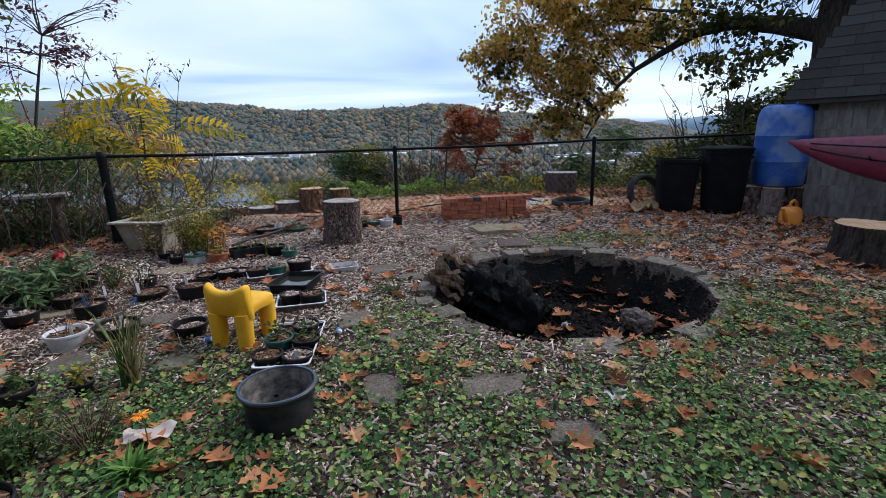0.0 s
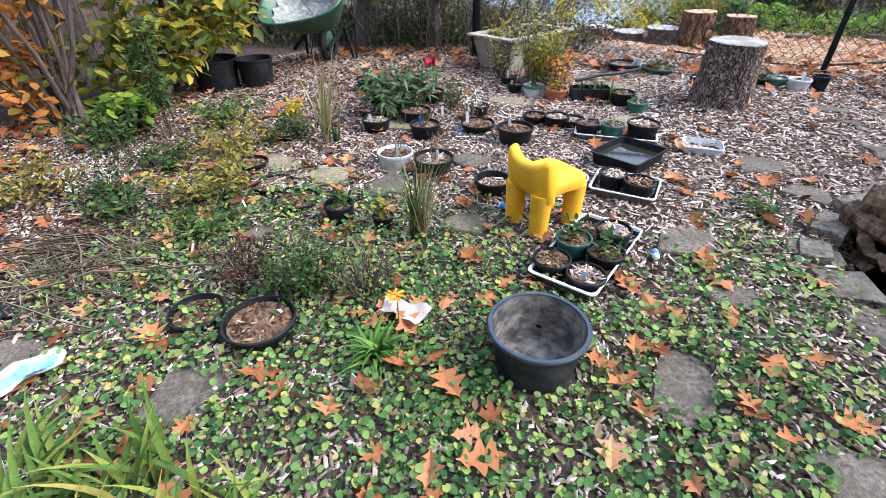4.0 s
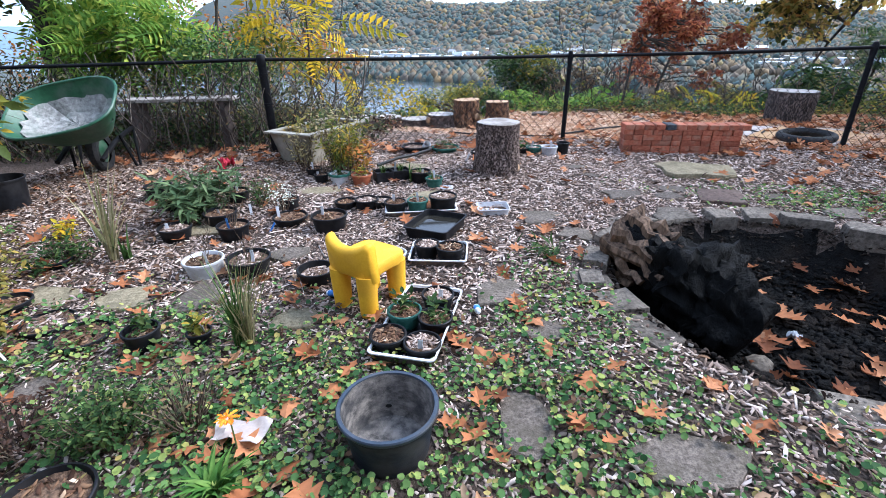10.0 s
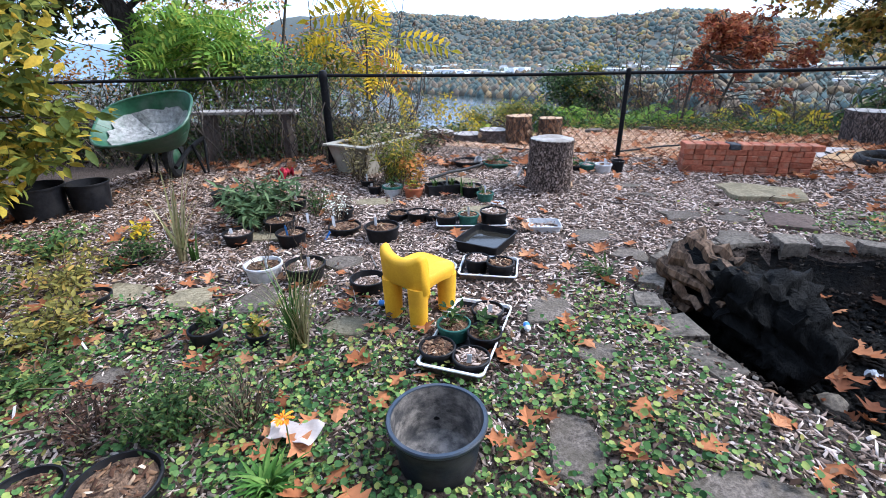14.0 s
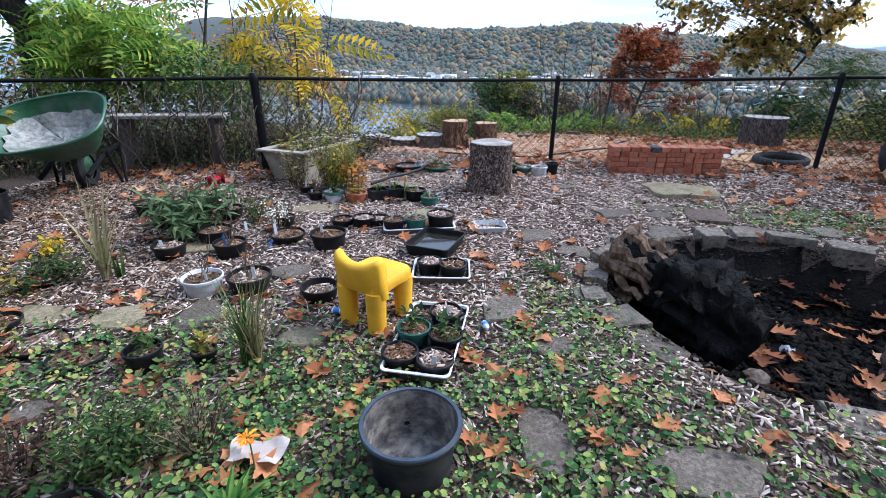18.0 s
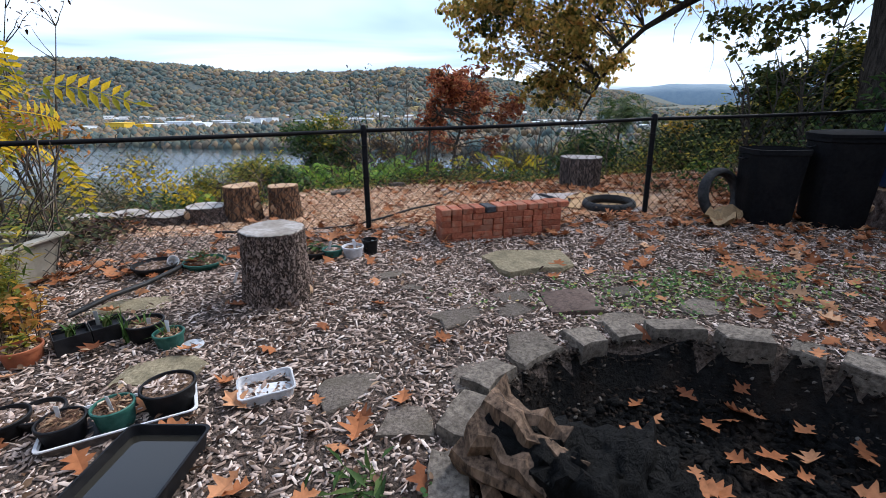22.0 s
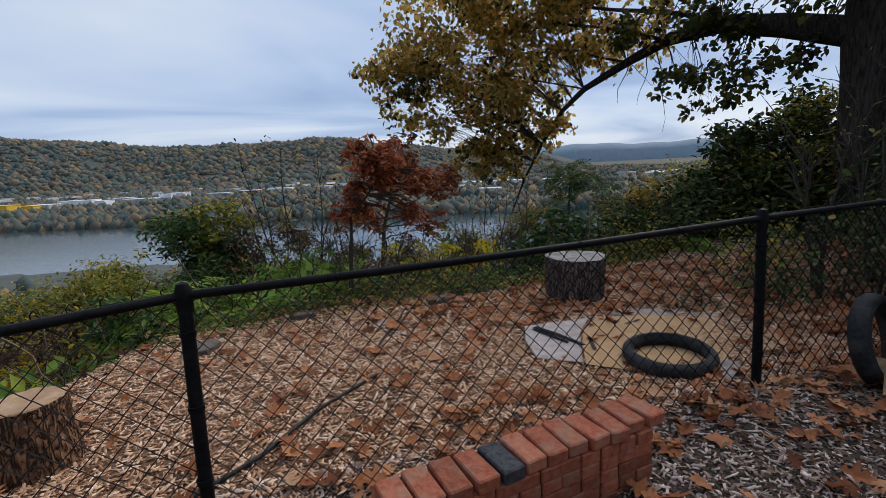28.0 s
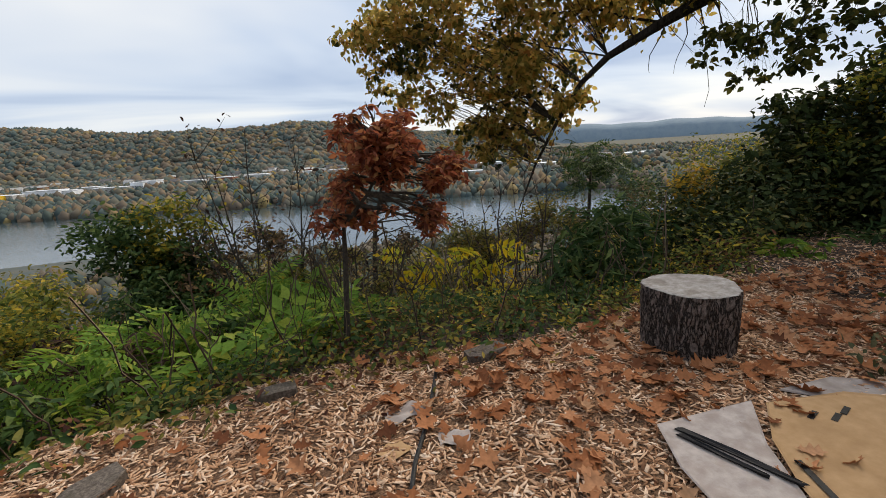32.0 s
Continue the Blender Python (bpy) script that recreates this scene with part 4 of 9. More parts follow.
def fence():
    t = thing("chain_link_fence", "black vinyl-coated chain link fence with round posts and top rail", "fence")
    tops = [Vector(p[3:]) for p in POSTS]
    for i, p in enumerate(POSTS):
        g = Geo()
        b, tp = Vector(p[:3]), Vector(p[3:])
        r = 0.046 if i == 1 else 0.027
        g.tube([b - Vector((0, 0, 0.1)), b.lerp(tp, 0.5), tp - Vector((0, 0, 0.02))], r, 14)
        po = part("post", g, M_FENCE, t)
        c = Geo()
        m = Matrix.Translation(tp)
        c.lathe([(r + 0.004, -0.07), (r + 0.006, -0.02), (r + 0.006, 0.02), (r * 0.8, 0.05), (0, 0.06)], m, 14)
        part("post_cap", c, M_FENCE, po)
        for h in (0.25, 0.55, 0.85):
            k = Geo()
            q = b.lerp(tp, h)
            k.lathe([(r + 0.001, -0.012), (r + 0.005, -0.011), (r + 0.005, 0.011), (r + 0.001, 0.012)], Matrix.Translation(q), 14)
            part("tension_band", k, M_FENCE, po)
    for a, b in zip(tops, tops[1:]):
        g = Geo()
        k = 8
        g.tube([a.lerp(b, i / k) - Vector((0, 0, 0.012 * math.sin(math.pi * i / k))) for i in range(k + 1)], 0.0190, 12)
        part("top_rail", g, M_FENCE, t)
    for s in range(len(POSTS) - 1):
        b0, b1 = Vector(POSTS[s][:3]), Vector(POSTS[s + 1][:3])
        t0, t1 = tops[s], tops[s + 1]
        L = (b1 - b0).length
        pitch = 0.047
        n = int(L / pitch)
        rows = 20
        nrm = (b1 - b0).cross(t0 - b0).normalized()
        vs, fs = [], []
        rad = 0.0034

        def at(u, v):
            return b0.lerp(b1, u).lerp(t0.lerp(t1, u), 0.03 + 0.96 * v)
        rnd = random.Random(s)
        ph = [rnd.uniform(0, 6.28) for _ in range(4)]
        for i in range(n):
            pts = []
            for j in range(rows + 1):
                side = 1 if (j + i) % 2 == 0 else -1
                u = (i + 0.5 + 0.51 * side * (1 if i % 2 == 0 else -1) * (1 if i % 2 == 0 else -1)) / n
                u = min(max(u, 0), 1)
                p = at(u, j / rows)
                bulge = 0.012 * math.sin(u * 9 + ph[0]) * math.sin(3.1 * j / rows + ph[1])
                pts.append(p + nrm * (0.0035 * side + bulge))
            k0 = len(vs)
            for j, p in enumerate(pts):
                d = (pts[min(j + 1, rows)] - pts[max(j - 1, 0)]).normalized()
                a = nrm
                bb = d.cross(a).normalized()
                for q in range(3):
                    an = 2.094 * q
                    vs.append(p + (a * math.cos(an) + bb * math.sin(an)) * rad)
            for j in range(rows):
                for q in range(3):
                    w = (q + 1) % 3
                    fs.append((k0 + 3 * j + q, k0 + 3 * j + w, k0 + 3 * j + 3 + w, k0 + 3 * j + 3 + q))
        g = Geo()
        g.add(vs, fs)
        part("wire_mesh", g, M_FENCE, t, "woven diamond mesh")
        # knuckles of twisted wire above the rail
        g = Geo()
        for i in range(0, n, 1):
            u = (i + 0.5) / n
            p = t0.lerp(t1, u) + Vector((0, 0, -0.012 * math.sin(math.pi * u)))
            if i % 2 == 0:
                g.tube([p - nrm * 0.022 + Vector((0, 0, -0.03)), p - nrm * 0.023 + Vector((0, 0, 0.03)), p - nrm * 0.022 + Vector((0.012, 0, 0.046)), p - nrm * 0.02 + Vector((0.022, 0, 0.034))], 0.0026, 4)
        part("wire_selvage", g, M_FENCE, t)
        for i in range(1, 5):
            g = Geo()
            p = t0.lerp(t1, i / 5) + Vector((0, 0, -0.012 * math.sin(math.pi * i / 5)))
            d = (t1 - t0).normalized()
            ring = [p + (nrm * math.cos(a) + d.cross(nrm) * math.sin(a)) * 0.0235 + d * 0.004 * math.sin(a * 1.0) for a in [2 * math.pi * k / 12 for k in range(13)]]
            g.tube(ring, 0.0022, 5)
            part("tie_wire", g, M_FENCE, t)
    return t


fence()


# ---- stumps, logs ----
def stump(name, label, x, y, r, h, cut, bark=None, seed=1, tilt=(0, 0), group="", r_top=None, base_z=None):
    z = gz(x, y) if base_z is None else base_z
    rt = r_top or r * 0.97
    t = thing(name, label, "stump", pose(x, y, z - 0.01, tilt[0], tilt[1], seed * 37), group)
    rnd = random.Random(seed)
    n, levels = 110, 30
    vs, fs = [], []
    ph = [rnd.random() * 6.28 for _ in range(4)]
    tall = 0.30 if bark is M_OAKSTUMP or bark is M_BARK else 0.62
    for j in range(levels):
        u = j / (levels - 1)
        rr = r * 1.10 + (rt - r * 1.10) * min(1, u * 1.6)
        for i in range(n):
            a = 2 * math.pi * i / n
            k = 1 + 0.035 * math.sin(2 * a + ph[0]) + 0.03 * math.sin(3 * a + ph[1]) + 0.02 * math.sin(5 * a + ph[2])
            c = Vector((rr * math.cos(a), rr * math.sin(a), u * h * tall)) * 21 + Vector((seed, 0, 0))
            c += noise.noise_vector(c * 0.9) * 0.45
            dd, _ = noise.voronoi(c)
            plate = min(1.0, (dd[1] - dd[0]) / 0.30)
            off = 0.013 * (plate - 1) + 0.004 * noise.noise(c * 3)
            vs.append(((rr * k + off) * math.cos(a), (rr * k + off) * math.sin(a), u * h))
    for j in range(levels - 1):
        for i in range(n):
            q = (i + 1) % n
            fs.append((j * n + i, j * n + q, (j + 1) * n + q, (j + 1) * n + i))
    g = Geo()
    g.add(vs, fs)
    part("bark", g, bark or M_STUMPBARK, t, smooth=70)
    g = Geo()
    top, fs = [], []
    for s, dz in ((1.0, -0.004), (0.97, 0.004), (0.65, 0.006), (0.3, 0.003)):
        for i in range(n):
            v = vs[(levels - 1) * n + i]
            top.append((v[0] * s, v[1] * s, h + dz + 0.004 * math.sin(3 * v[0] / r + ph[3])))
    top.append((0, 0, h + 0.004))
    for j in range(3):
        for i in range(n):
            q = (i + 1) % n
            fs.append((j * n + i, j * n + q, (j + 1) * n + q, (j + 1) * n + i))
    for i in range(n):
        fs.append((3 * n + i, 3 * n + (i + 1) % n, 4 * n))
    g.add(top, fs)
    part("cut_face", g, cut, t)
    for _ in range(3):
        a, zz = rnd.random() * 6.28, rnd.uniform(0.08, 0.7) * h
        kn = Geo()
        m = Matrix.Translation((r * 0.98 * math.cos(a), r * 0.98 * math.sin(a), zz)) @ Matrix.Rotation(a, 4, "Z") @ Matrix.Rotation(radians(90), 4, "Y")
        kn.lathe([(0.045, -0.03), (0.05, 0.0), (0.042, 0.016), (0.03, 0.022), (0, 0.018)], m, 12, wob=0.06, seed=seed)
        part("knot", kn, M_CUTO if rnd.random() < 0.4 else (bark or M_STUMPBARK), t)
    return t


stump("tree_stump", "upright pine log stump with flaky grey bark and pale sawn top", -0.56, -1.455, 0.226, 0.485, M_CUT, M_PINEBARK, seed=3)
stump("tree_stump", "thick furrowed oak stump with grey sawn top on the bank", 3.21, 2.42, 0.275, 0.50, M_CUT, M_OAKSTUMP, seed=5, base_z=-0.10, r_top=0.312)
stump("tree_stump", "dark round chopping stump with weathered pale top", 4.53, -2.85, 0.30, 0.37, M_CUTO, M_BARK, seed=8)
for i, (x, y, r, h, c) in enumerate(((-1.43, 0.84, 0.20, 0.40, M_CUTO), (-0.99, 0.88, 0.18, 0.39, M_CUTO), (-1.80, 0.74, 0.21, 0.20, M_CUT), (-2.22, 0.78, 0.23, 0.12, M_CUT), (-2.70, 0.86, 0.23, 0.10, M_CUT), (-3.14, 0.90, 0.22, 0.08, M_CUT))):
    stump("edging_log", "short log with split orange wood standing beyond the fence" if i < 2 else "low sawn log round edging the bank beyond the fence", x, y, r, h, c, M_SPLITLOG if i < 2 else M_PINEBARK, seed=20 + i, group="row of edging logs")

# ---- brick stack ----
BRK = (0.198, 0.095, 0.057)


def brick_stack():
    a = math.atan2(0.18, 1.22)
    t = thing("brick_stack", "low dry stack of reused red bricks on the mulch", "bricks", pose(0.672, -0.50, gz(1.2, -0.4) - 0.03, 0, 0, math.degrees(a)))
    rnd = random.Random(4)
    g = Geo()
    g.cbox(*BRK, bev=0.006)
    me = mesh_of("brick", g, M_BRICK, 0)
    me2 = mesh_of("brick", g, M_BRICKDARK, 0)

    def put(x, y, z, rz, dark=False):
        ob = part("brick", me2 if dark else me, None, t)
        ob.matrix_basis = pose(x, y, z, rnd.uniform(-1, 1), rnd.uniform(-1, 1), rz + rnd.uniform(-2.5, 2.5))
        return ob
    length = 1.22
    for c in range(5):
        z = BRK[2] * (c + 0.5)
        x = rnd.choice((0.0, 0.0, -0.01))
        k = 0
        while x < length - 0.06:
            if rnd.random() < (0.42 if c < 4 else 0.3):
                put(x + 0.1, 0.05, z, 0)
                put(x + 0.1, 0.152, z, 0)
                x += 0.203
            else:
                put(x + 0.05, 0.1, z, 90, False)
                x += 0.101
            k += 1
    x, k = 0.045, 0
    while x < length + 0.02:
        put(x, 0.10 + rnd.uniform(-0.014, 0.012), BRK[2] * 5.5, 90 + rnd.uniform(-5, 5), dark=k == 4)
        x += 0.104 + rnd.uniform(0, 0.008)
        k += 1
    return t


brick_stack()

# ---- flagstones ----
def flag(x, y, rx, ry, rot, h=0.035, material=None, seed=1, label="flat weathered sandstone flagstone set in the ground", n=8, group="flagstones", lift=0.0, jag=0.36):
    rnd = random.Random(seed)
    pts = []
    for i in range(n):
        a = 2 * math.pi * (i + rnd.uniform(-0.25, 0.25)) / n
        sq = 1 / max(abs(math.cos(a)), abs(math.sin(a))) ** 0.6
        k = rnd.uniform(1 - jag, 1.05) * sq
        pts.append((rx * k * math.cos(a), ry * k * math.sin(a)))
    g = Geo()
    g.slab(pts, h, seed=seed, bev=0.006, rough=0.004)
    return solo("flagstone", g, material or M_STONE, label, "stone", pose(x, y, gz(x, y) - 0.012 + lift, rnd.uniform(-1.5, 1.5), rnd.uniform(-1.5, 1.5), rot), group, smooth=30)


flag(1.31, -1.06, 0.38, 0.31, 3, 0.05, M_SLAB, 14, "large pale sandstone slab lying on the mulch", 12, jag=0.30)
g = Geo()
g.slab([(-0.17, -0.16), (0.0, -0.165), (0.165, -0.17), (0.175, 0.0), (0.18, 0.165), (0.0, 0.17), (-0.165, 0.155), (-0.17, 0.0)], 0.045, seed=12, bev=0.006, rough=0.003)
solo("paving_slab", g, M_BROWNSLAB, "square dark red-brown paving slab on the mulch", "stone", pose(1.375, -1.83, gz(1.375, -1.83) - 0.012, 1, -1, -2), smooth=30)
FLAGS = [(-2.65, -4.41, .2, .14, 15), (-2.18, -4.32, .17, .17, 40), (-1.09, -4.27, .15, .12, 5), (-1.79, -4.17, .13, .2, 30), (-2.50, -3.40, .24, .13, 20),
         (-2.03, -2.42, .22, .11, 15), (-2.95, -5.26, .13, .12, 0), (-1.2, -5.76, .16, .15, 30), (0.12, -4.62, .13, .2, 20), (-0.12, -3.76, .14, .2, 10),
         (-0.03, -2.58, .18, .14, 40), (0.69, -4.66, .24, .13, 5), (1.0, -5.06, .17, .13, -5), (0.62, -2.55, .18, .12, 15), (0.36, -3.45, .16, .12, -15), (-1.55, -3.60, .15, .13, 20),
         (0.62, -1.95, .2, .13, 25), (0.95, -2.28, .16, .12, 10), (1.62, -2.08, .2, .12, -10), (-1.9, -5.0, .12, .1, 0), (0.25, -2.85, .15, .12, 0), (2.9, -4.9, .2, .14, 10), (-1.95, -6.1, .16, .13, 20), (0.2, -1.25, .11, .08, 20), (2.2, -2.0, .18, .12, 30), (0.15, -4.05, .12, .1, 10), (-1.54, -1.45, .30, .12, 5), (1.02, -1.70, .16, .10, 10), (0.97, -1.92, .13, .11, 30), (0.34, -1.50, .09, .05, -10), (1.80, -1.70, .13, .09, 20), (-0.98, -2.30, .26, .15, 8)]
for i, (x, y, a, b, r) in enumerate(FLAGS):
    flag(x, y, a, b, r, 0.026, M_SLAB if i in (0, 1, 2, 4, 5) or (x, y) in ((-1.54, -1.45), (-0.98, -2.30)) else M_STONE, 30 + i)


# ---- fire pit ----
def pit():
    t = thing("fire_pit", "round sunken fire pit edged with rough sandstone blocks", "fire pit", pose(0, 0, 0))
    rnd = random.Random(9)
    a = 0.06
    i = 0
    while a < 6.26:
        far = math.sin(a) > -0.25
        bare = not far and rnd.random() < 0.45 and math.cos(a) < 0.55
        w = rnd.uniform(0.18, 0.40) if far else rnd.uniform(0.22, 0.50)
        da = w / 1.06
        mid = a + da / 2
        a += da + rnd.uniform(0.012, 0.03)
        i += 1
        if bare:
            continue
        d = rnd.uniform(0.15, 0.20) if far else rnd.uniform(0.18, 0.27)
        h = rnd.uniform(0.025, 0.070) if far else rnd.uniform(0.008, 0.026)
        rr = 1.09 + rnd.uniform(-0.02, 0.035)
        x, y = PIT[0] + PIT[2] * rr * math.cos(mid), PIT[1] + PIT[3] * rr * math.sin(mid)
        ang = math.atan2(PIT[3] * math.cos(mid), -PIT[2] * math.sin(mid))
        j = lambda: rnd.uniform(0.72, 1.04)
        pts = [(-w / 2 * j(), -d / 2 * j()), (-w * 0.1, -d / 2 * j()), (w / 2 * j(), -d / 2 * j()), (w / 2 * j(), d * 0.05), (w / 2 * j(), d / 2 * j()), (w * 0.08, d / 2 * j()), (-w / 2 * j(), d / 2 * j()), (-w / 2 * j(), -d * 0.06)]
        g = Geo()
        g.slab(pts, h + 0.07, seed=i, bev=0.010, rough=0.006)
        s = part("stone_block", g, M_PITSTONE, t, smooth=28)
        s.matrix_basis = pose(x, y, gz(x, y) - 0.07, rnd.uniform(-4, 4), rnd.uniform(-3, 3), math.degrees(ang) + rnd.uniform(-5, 5))
    return t


pit()


def rough_log(name, label, a, b, r, material, seed, knots=True, end=None):
    """A rugged burnt log from a to b."""
    rnd = random.Random(seed)
    a, b = Vector(a), Vector(b)
    n, m = 64, 36
    d = (b - a).normalized()
    u = d.orthogonal().normalized()
    w = d.cross(u)
    vs, fs = [], []
    ph = [rnd.random() * 6.28 for _ in range(4)]
    for j in range(m + 1):
        q = j / m
        c = a.lerp(b, q)
        rr = r * (1.0 + 0.12 * math.sin(q * 7 + ph[0])) * (0.75 + 0.25 * math.sin(math.pi * min(1, max(0.12, q) * 1.0)))
        if j in (0, m):
            rr *= 0.8
        for i in range(n):
            an = 2 * math.pi * i / n
            k = 1 + 0.16 * math.sin(2 * an + ph[1] + q * 2) + 0.11 * math.sin(3 * an + ph[0] - 5 * q) + 0.07 * math.sin(5 * an + ph[2] + 3 * q) + 0.04 * math.sin(9 * an + ph[3] - 14 * q)
            e = u * math.cos(an) + w * math.sin(an)
            p = c + e * rr * k
            k += 0.32 * noise.noise(p * 7) + 0.24 * noise.noise(p * 19) + 0.13 * noise.noise(p * 43)
            vs.append(c + e * rr * k + d * 0.05 * noise.noise(p * 15 + Vector((3, 1, 2))))
    for j in range(m):
        for i in range(n):
            q = (i + 1) % n
            fs.append((j * n + i, j * n + q, (j + 1) * n + q, (j + 1) * n + i))
    vs += [a - d * -0.05, b + d * 0.02]
    for i in range(n):
        fs.append((i, len(vs) - 2, (i + 1) % n))
        fs.append((m * n + i, m * n + (i + 1) % n, len(vs) - 1))
    t = thing(name, label, "log")
    g = Geo()
    g.add(vs, fs)
    part("charred_body", g, material, t, smooth=60)
    if end:
        face = Vector((-0.75, -0.70, 0.25))
        ref = (face - d * d.dot(face)).normalized()
        side = d.cross(ref)
        for an, wd, ln in ((-1.25, 0.15, 0.30), (-0.85, 0.14, 0.40), (-0.45, 0.15, 0.34), (-0.05, 0.14, 0.44), (0.35, 0.15, 0.36), (0.75, 0.14, 0.30)):
            e = ref * math.cos(an) + side * math.sin(an)
            f = d.cross(e)
            g = Geo()
            pv, pf = [], []
            for s in range(7):
                q = s / 6
                ww = wd * (0.85 - 0.35 * q) * rnd.uniform(0.70, 1.20)
                c = a + d * (ln * q - 0.04) + e * (r * (0.86 + 0.16 * min(1, 2 * q)) + rnd.uniform(-0.026, 0.026)) + f * rnd.uniform(-0.03, 0.03)
                for u, v in ((-0.5, -0.02), (-0.2, 0.018), (0.15, 0.012), (0.5, -0.02), (0.0, -0.05)):
                    pv.append(c + f * (u * ww) + e * (v + rnd.uniform(-0.016, 0.016)))
            for s in range(6):
                for k in range(5):
                    m2 = (k + 1) % 5
                    pf.append((s * 5 + k, s * 5 + m2, s * 5 + 5 + m2, s * 5 + 5 + k))
            pf += [tuple(range(5))[::-1], tuple(range(30, 35))]
            g.add(pv, pf)
            part("split_wood", g, end, t, "brown unburnt split wood", smooth=30)
    return t


rough_log("burnt_log", "huge charred hollow log leaning on the edge of the fire pit", (0.58, -3.02, -0.03), (1.18, -3.58, -0.30), 0.235, M_CHAR, 5, end=M_BROWNROT)
rough_log("charred_log", "small half-burnt grey log end lying in the ashes", (1.98, -3.35, -0.38), (2.2, -3.42, -0.40), 0.085, M_STUMPBARK, 7)
rough_log("charred_log", "grey ash-covered burnt log end in the pit", (1.0, -3.9, -0.42), (1.24, -3.84, -0.42), 0.08, M_ASH, 8)
rough_log("charred_log", "charred block of wood in the ashes", (1.30, -3.02, -0.40), (1.46, -3.08, -0.36), 0.07, M_CHAR, 9)


# ---- yellow child's chair ----
def child_chair():
    """Chunky one-piece child's chair: scooped back panel, thick seat block arched beneath, four stubby legs."""
    t = thing("child_chair", "chunky bright yellow moulded plastic child's chair", "chair", pose(-0.800, -3.995, gz(-0.8, -4.0) - 0.008, 0, 0, -18))
    W, D = 0.148, 0.165
    # back panel: a rounded section swept across the width, wrapping forward at both ends
    n = 26
    vs, fs = [], []
    for i in range(n + 1):
        u = 2 * i / n - 1
        wrap = 0.034 * abs(u) ** 3
        top = 0.432 - 0.052 * (1 - abs(u) ** 2.2) - 0.030 * max(0, abs(u) - 0.90) / 0.10
        low = 0.193 + 0.030 * (1 - u * u)
        x = W * u
        th = 0.056 if abs(u) < 0.99 else 0.044
        y0 = -D + wrap
        ring = [(y0 + 0.016, low), (y0 + 0.004, low + 0.014), (y0 - 0.002, low + 0.10), (y0 - 0.010, top - 0.030), (y0 - 0.004, top - 0.010), (y0 + th * 0.30, top), (y0 + th * 0.66, top), (y0 + th * 0.96, top - 0.012), (y0 + th, top - 0.035), (y0 + th + 0.006, 0.285), (y0 + th + 0.010, low)]
        vs += [(x, y, z) for y, z in ring]
    k = 11
    for i in range(n):
        for j in range(k):
            q = (j + 1) % k
            fs.append((i * k + j, i * k + q, (i + 1) * k + q, (i + 1) * k + j))
    fs += [tuple(range(k))[::-1], tuple(range(n * k, n * k + k))]
    g = Geo()
    g.add(vs, fs)
    part("backrest", g, M_YELLOW, t, smooth=62)
    # seat block with rounded corners; its underside arches between the legs
    N = 48
    vs, fs = [], []
    prof = ((0.86, 0.0), (0.97, 0.004), (1.0, 0.018), (1.0, 0.066), (0.985, 0.082), (0.94, 0.090), (0.5, 0.086))
    for s, dz in prof:
        for i in range(N):
            a = 2 * math.pi * i / N
            c, si = math.cos(a), math.sin(a)
            q = (abs(c) ** 5.5 + abs(si) ** 5.5) ** (-1 / 5.5)
            x, y = W * 0.985 * q * c, D * 0.965 * q * si
            arch = 0.030 * max(0, 1 - max((x / W) ** 2 if abs(y) > 0.8 * D else 0, (y / D) ** 2 if abs(x) > 0.8 * W else 0)) if dz < 0.02 else 0
            vs.append((x * s, y * s + 0.002, 0.197 + arch + dz))
    m = len(prof)
    for j in range(m - 1):
        for i in range(N):
            q = (i + 1) % N
            fs.append((j * N + i, j * N + q, (j + 1) * N + q, (j + 1) * N + i))
    fs += [tuple(range((m - 1) * N, m * N)), tuple(range(N))[::-1]]
    g = Geo()
    g.add(vs, fs)
    part("seat", g, M_YELLOW, t, smooth=50)
    for x, y in ((-0.094, -0.113), (0.094, -0.113), (-0.094, 0.113), (0.094, 0.113)):
        g = Geo()
        g.lathe([(0.0, 0.0), (0.040, 0.0), (0.047, 0.006), (0.049, 0.09), (0.053, 0.19), (0.054, 0.235), (0.0, 0.235)], Matrix.Translation((x, y, 0)), 22)
        part("leg", g, M_YELLOW, t)
    return t


child_chair()


# ---- pots ----
def pot_geo(r, h, lip=0.012, taper=0.82, wall=0.005):
    outer, inner = Geo(), Geo()
    outer.lathe([(0, 0), (r * taper, 0), (r * (taper + 0.02), 0.004), (r * 0.965, h - lip * 1.6), (r + 0.003, h - lip * 1.5), (r + 0.004, h - 0.003), (r, h), (r - wall, h - 0.001)], n=26)
    inner.lathe([(r - wall, h - 0.001), (r - wall - 0.002, h - lip), (r * taper - wall, 0.012), (0, 0.012)], n=26)
    return outer, inner


def fill_geo(r, z, seed, rough=0.008):
    rnd = random.Random(seed)
    g = Geo()
    n = 18
    vs, fs = [(0, 0, z + 0.006)], []
    for k in (0.35, 0.7, 1.0):
        for i in range(n):
            a = 2 * math.pi * i / n
            vs.append((r * k * math.cos(a), r * k * math.sin(a), z + rnd.uniform(-rough, rough) * (1 if k < 1 else 0.3)))
    for i in range(n):
        fs.append((0, 1 + i, 1 + (i + 1) % n))
    for k in range(2):
        for i in range(n):
            j = (i + 1) % n
            fs.append((1 + k * n + i, 1 + (k + 1) * n + i, 1 + (k + 1) * n + j, 1 + k * n + j))
    return g.add(vs, fs)


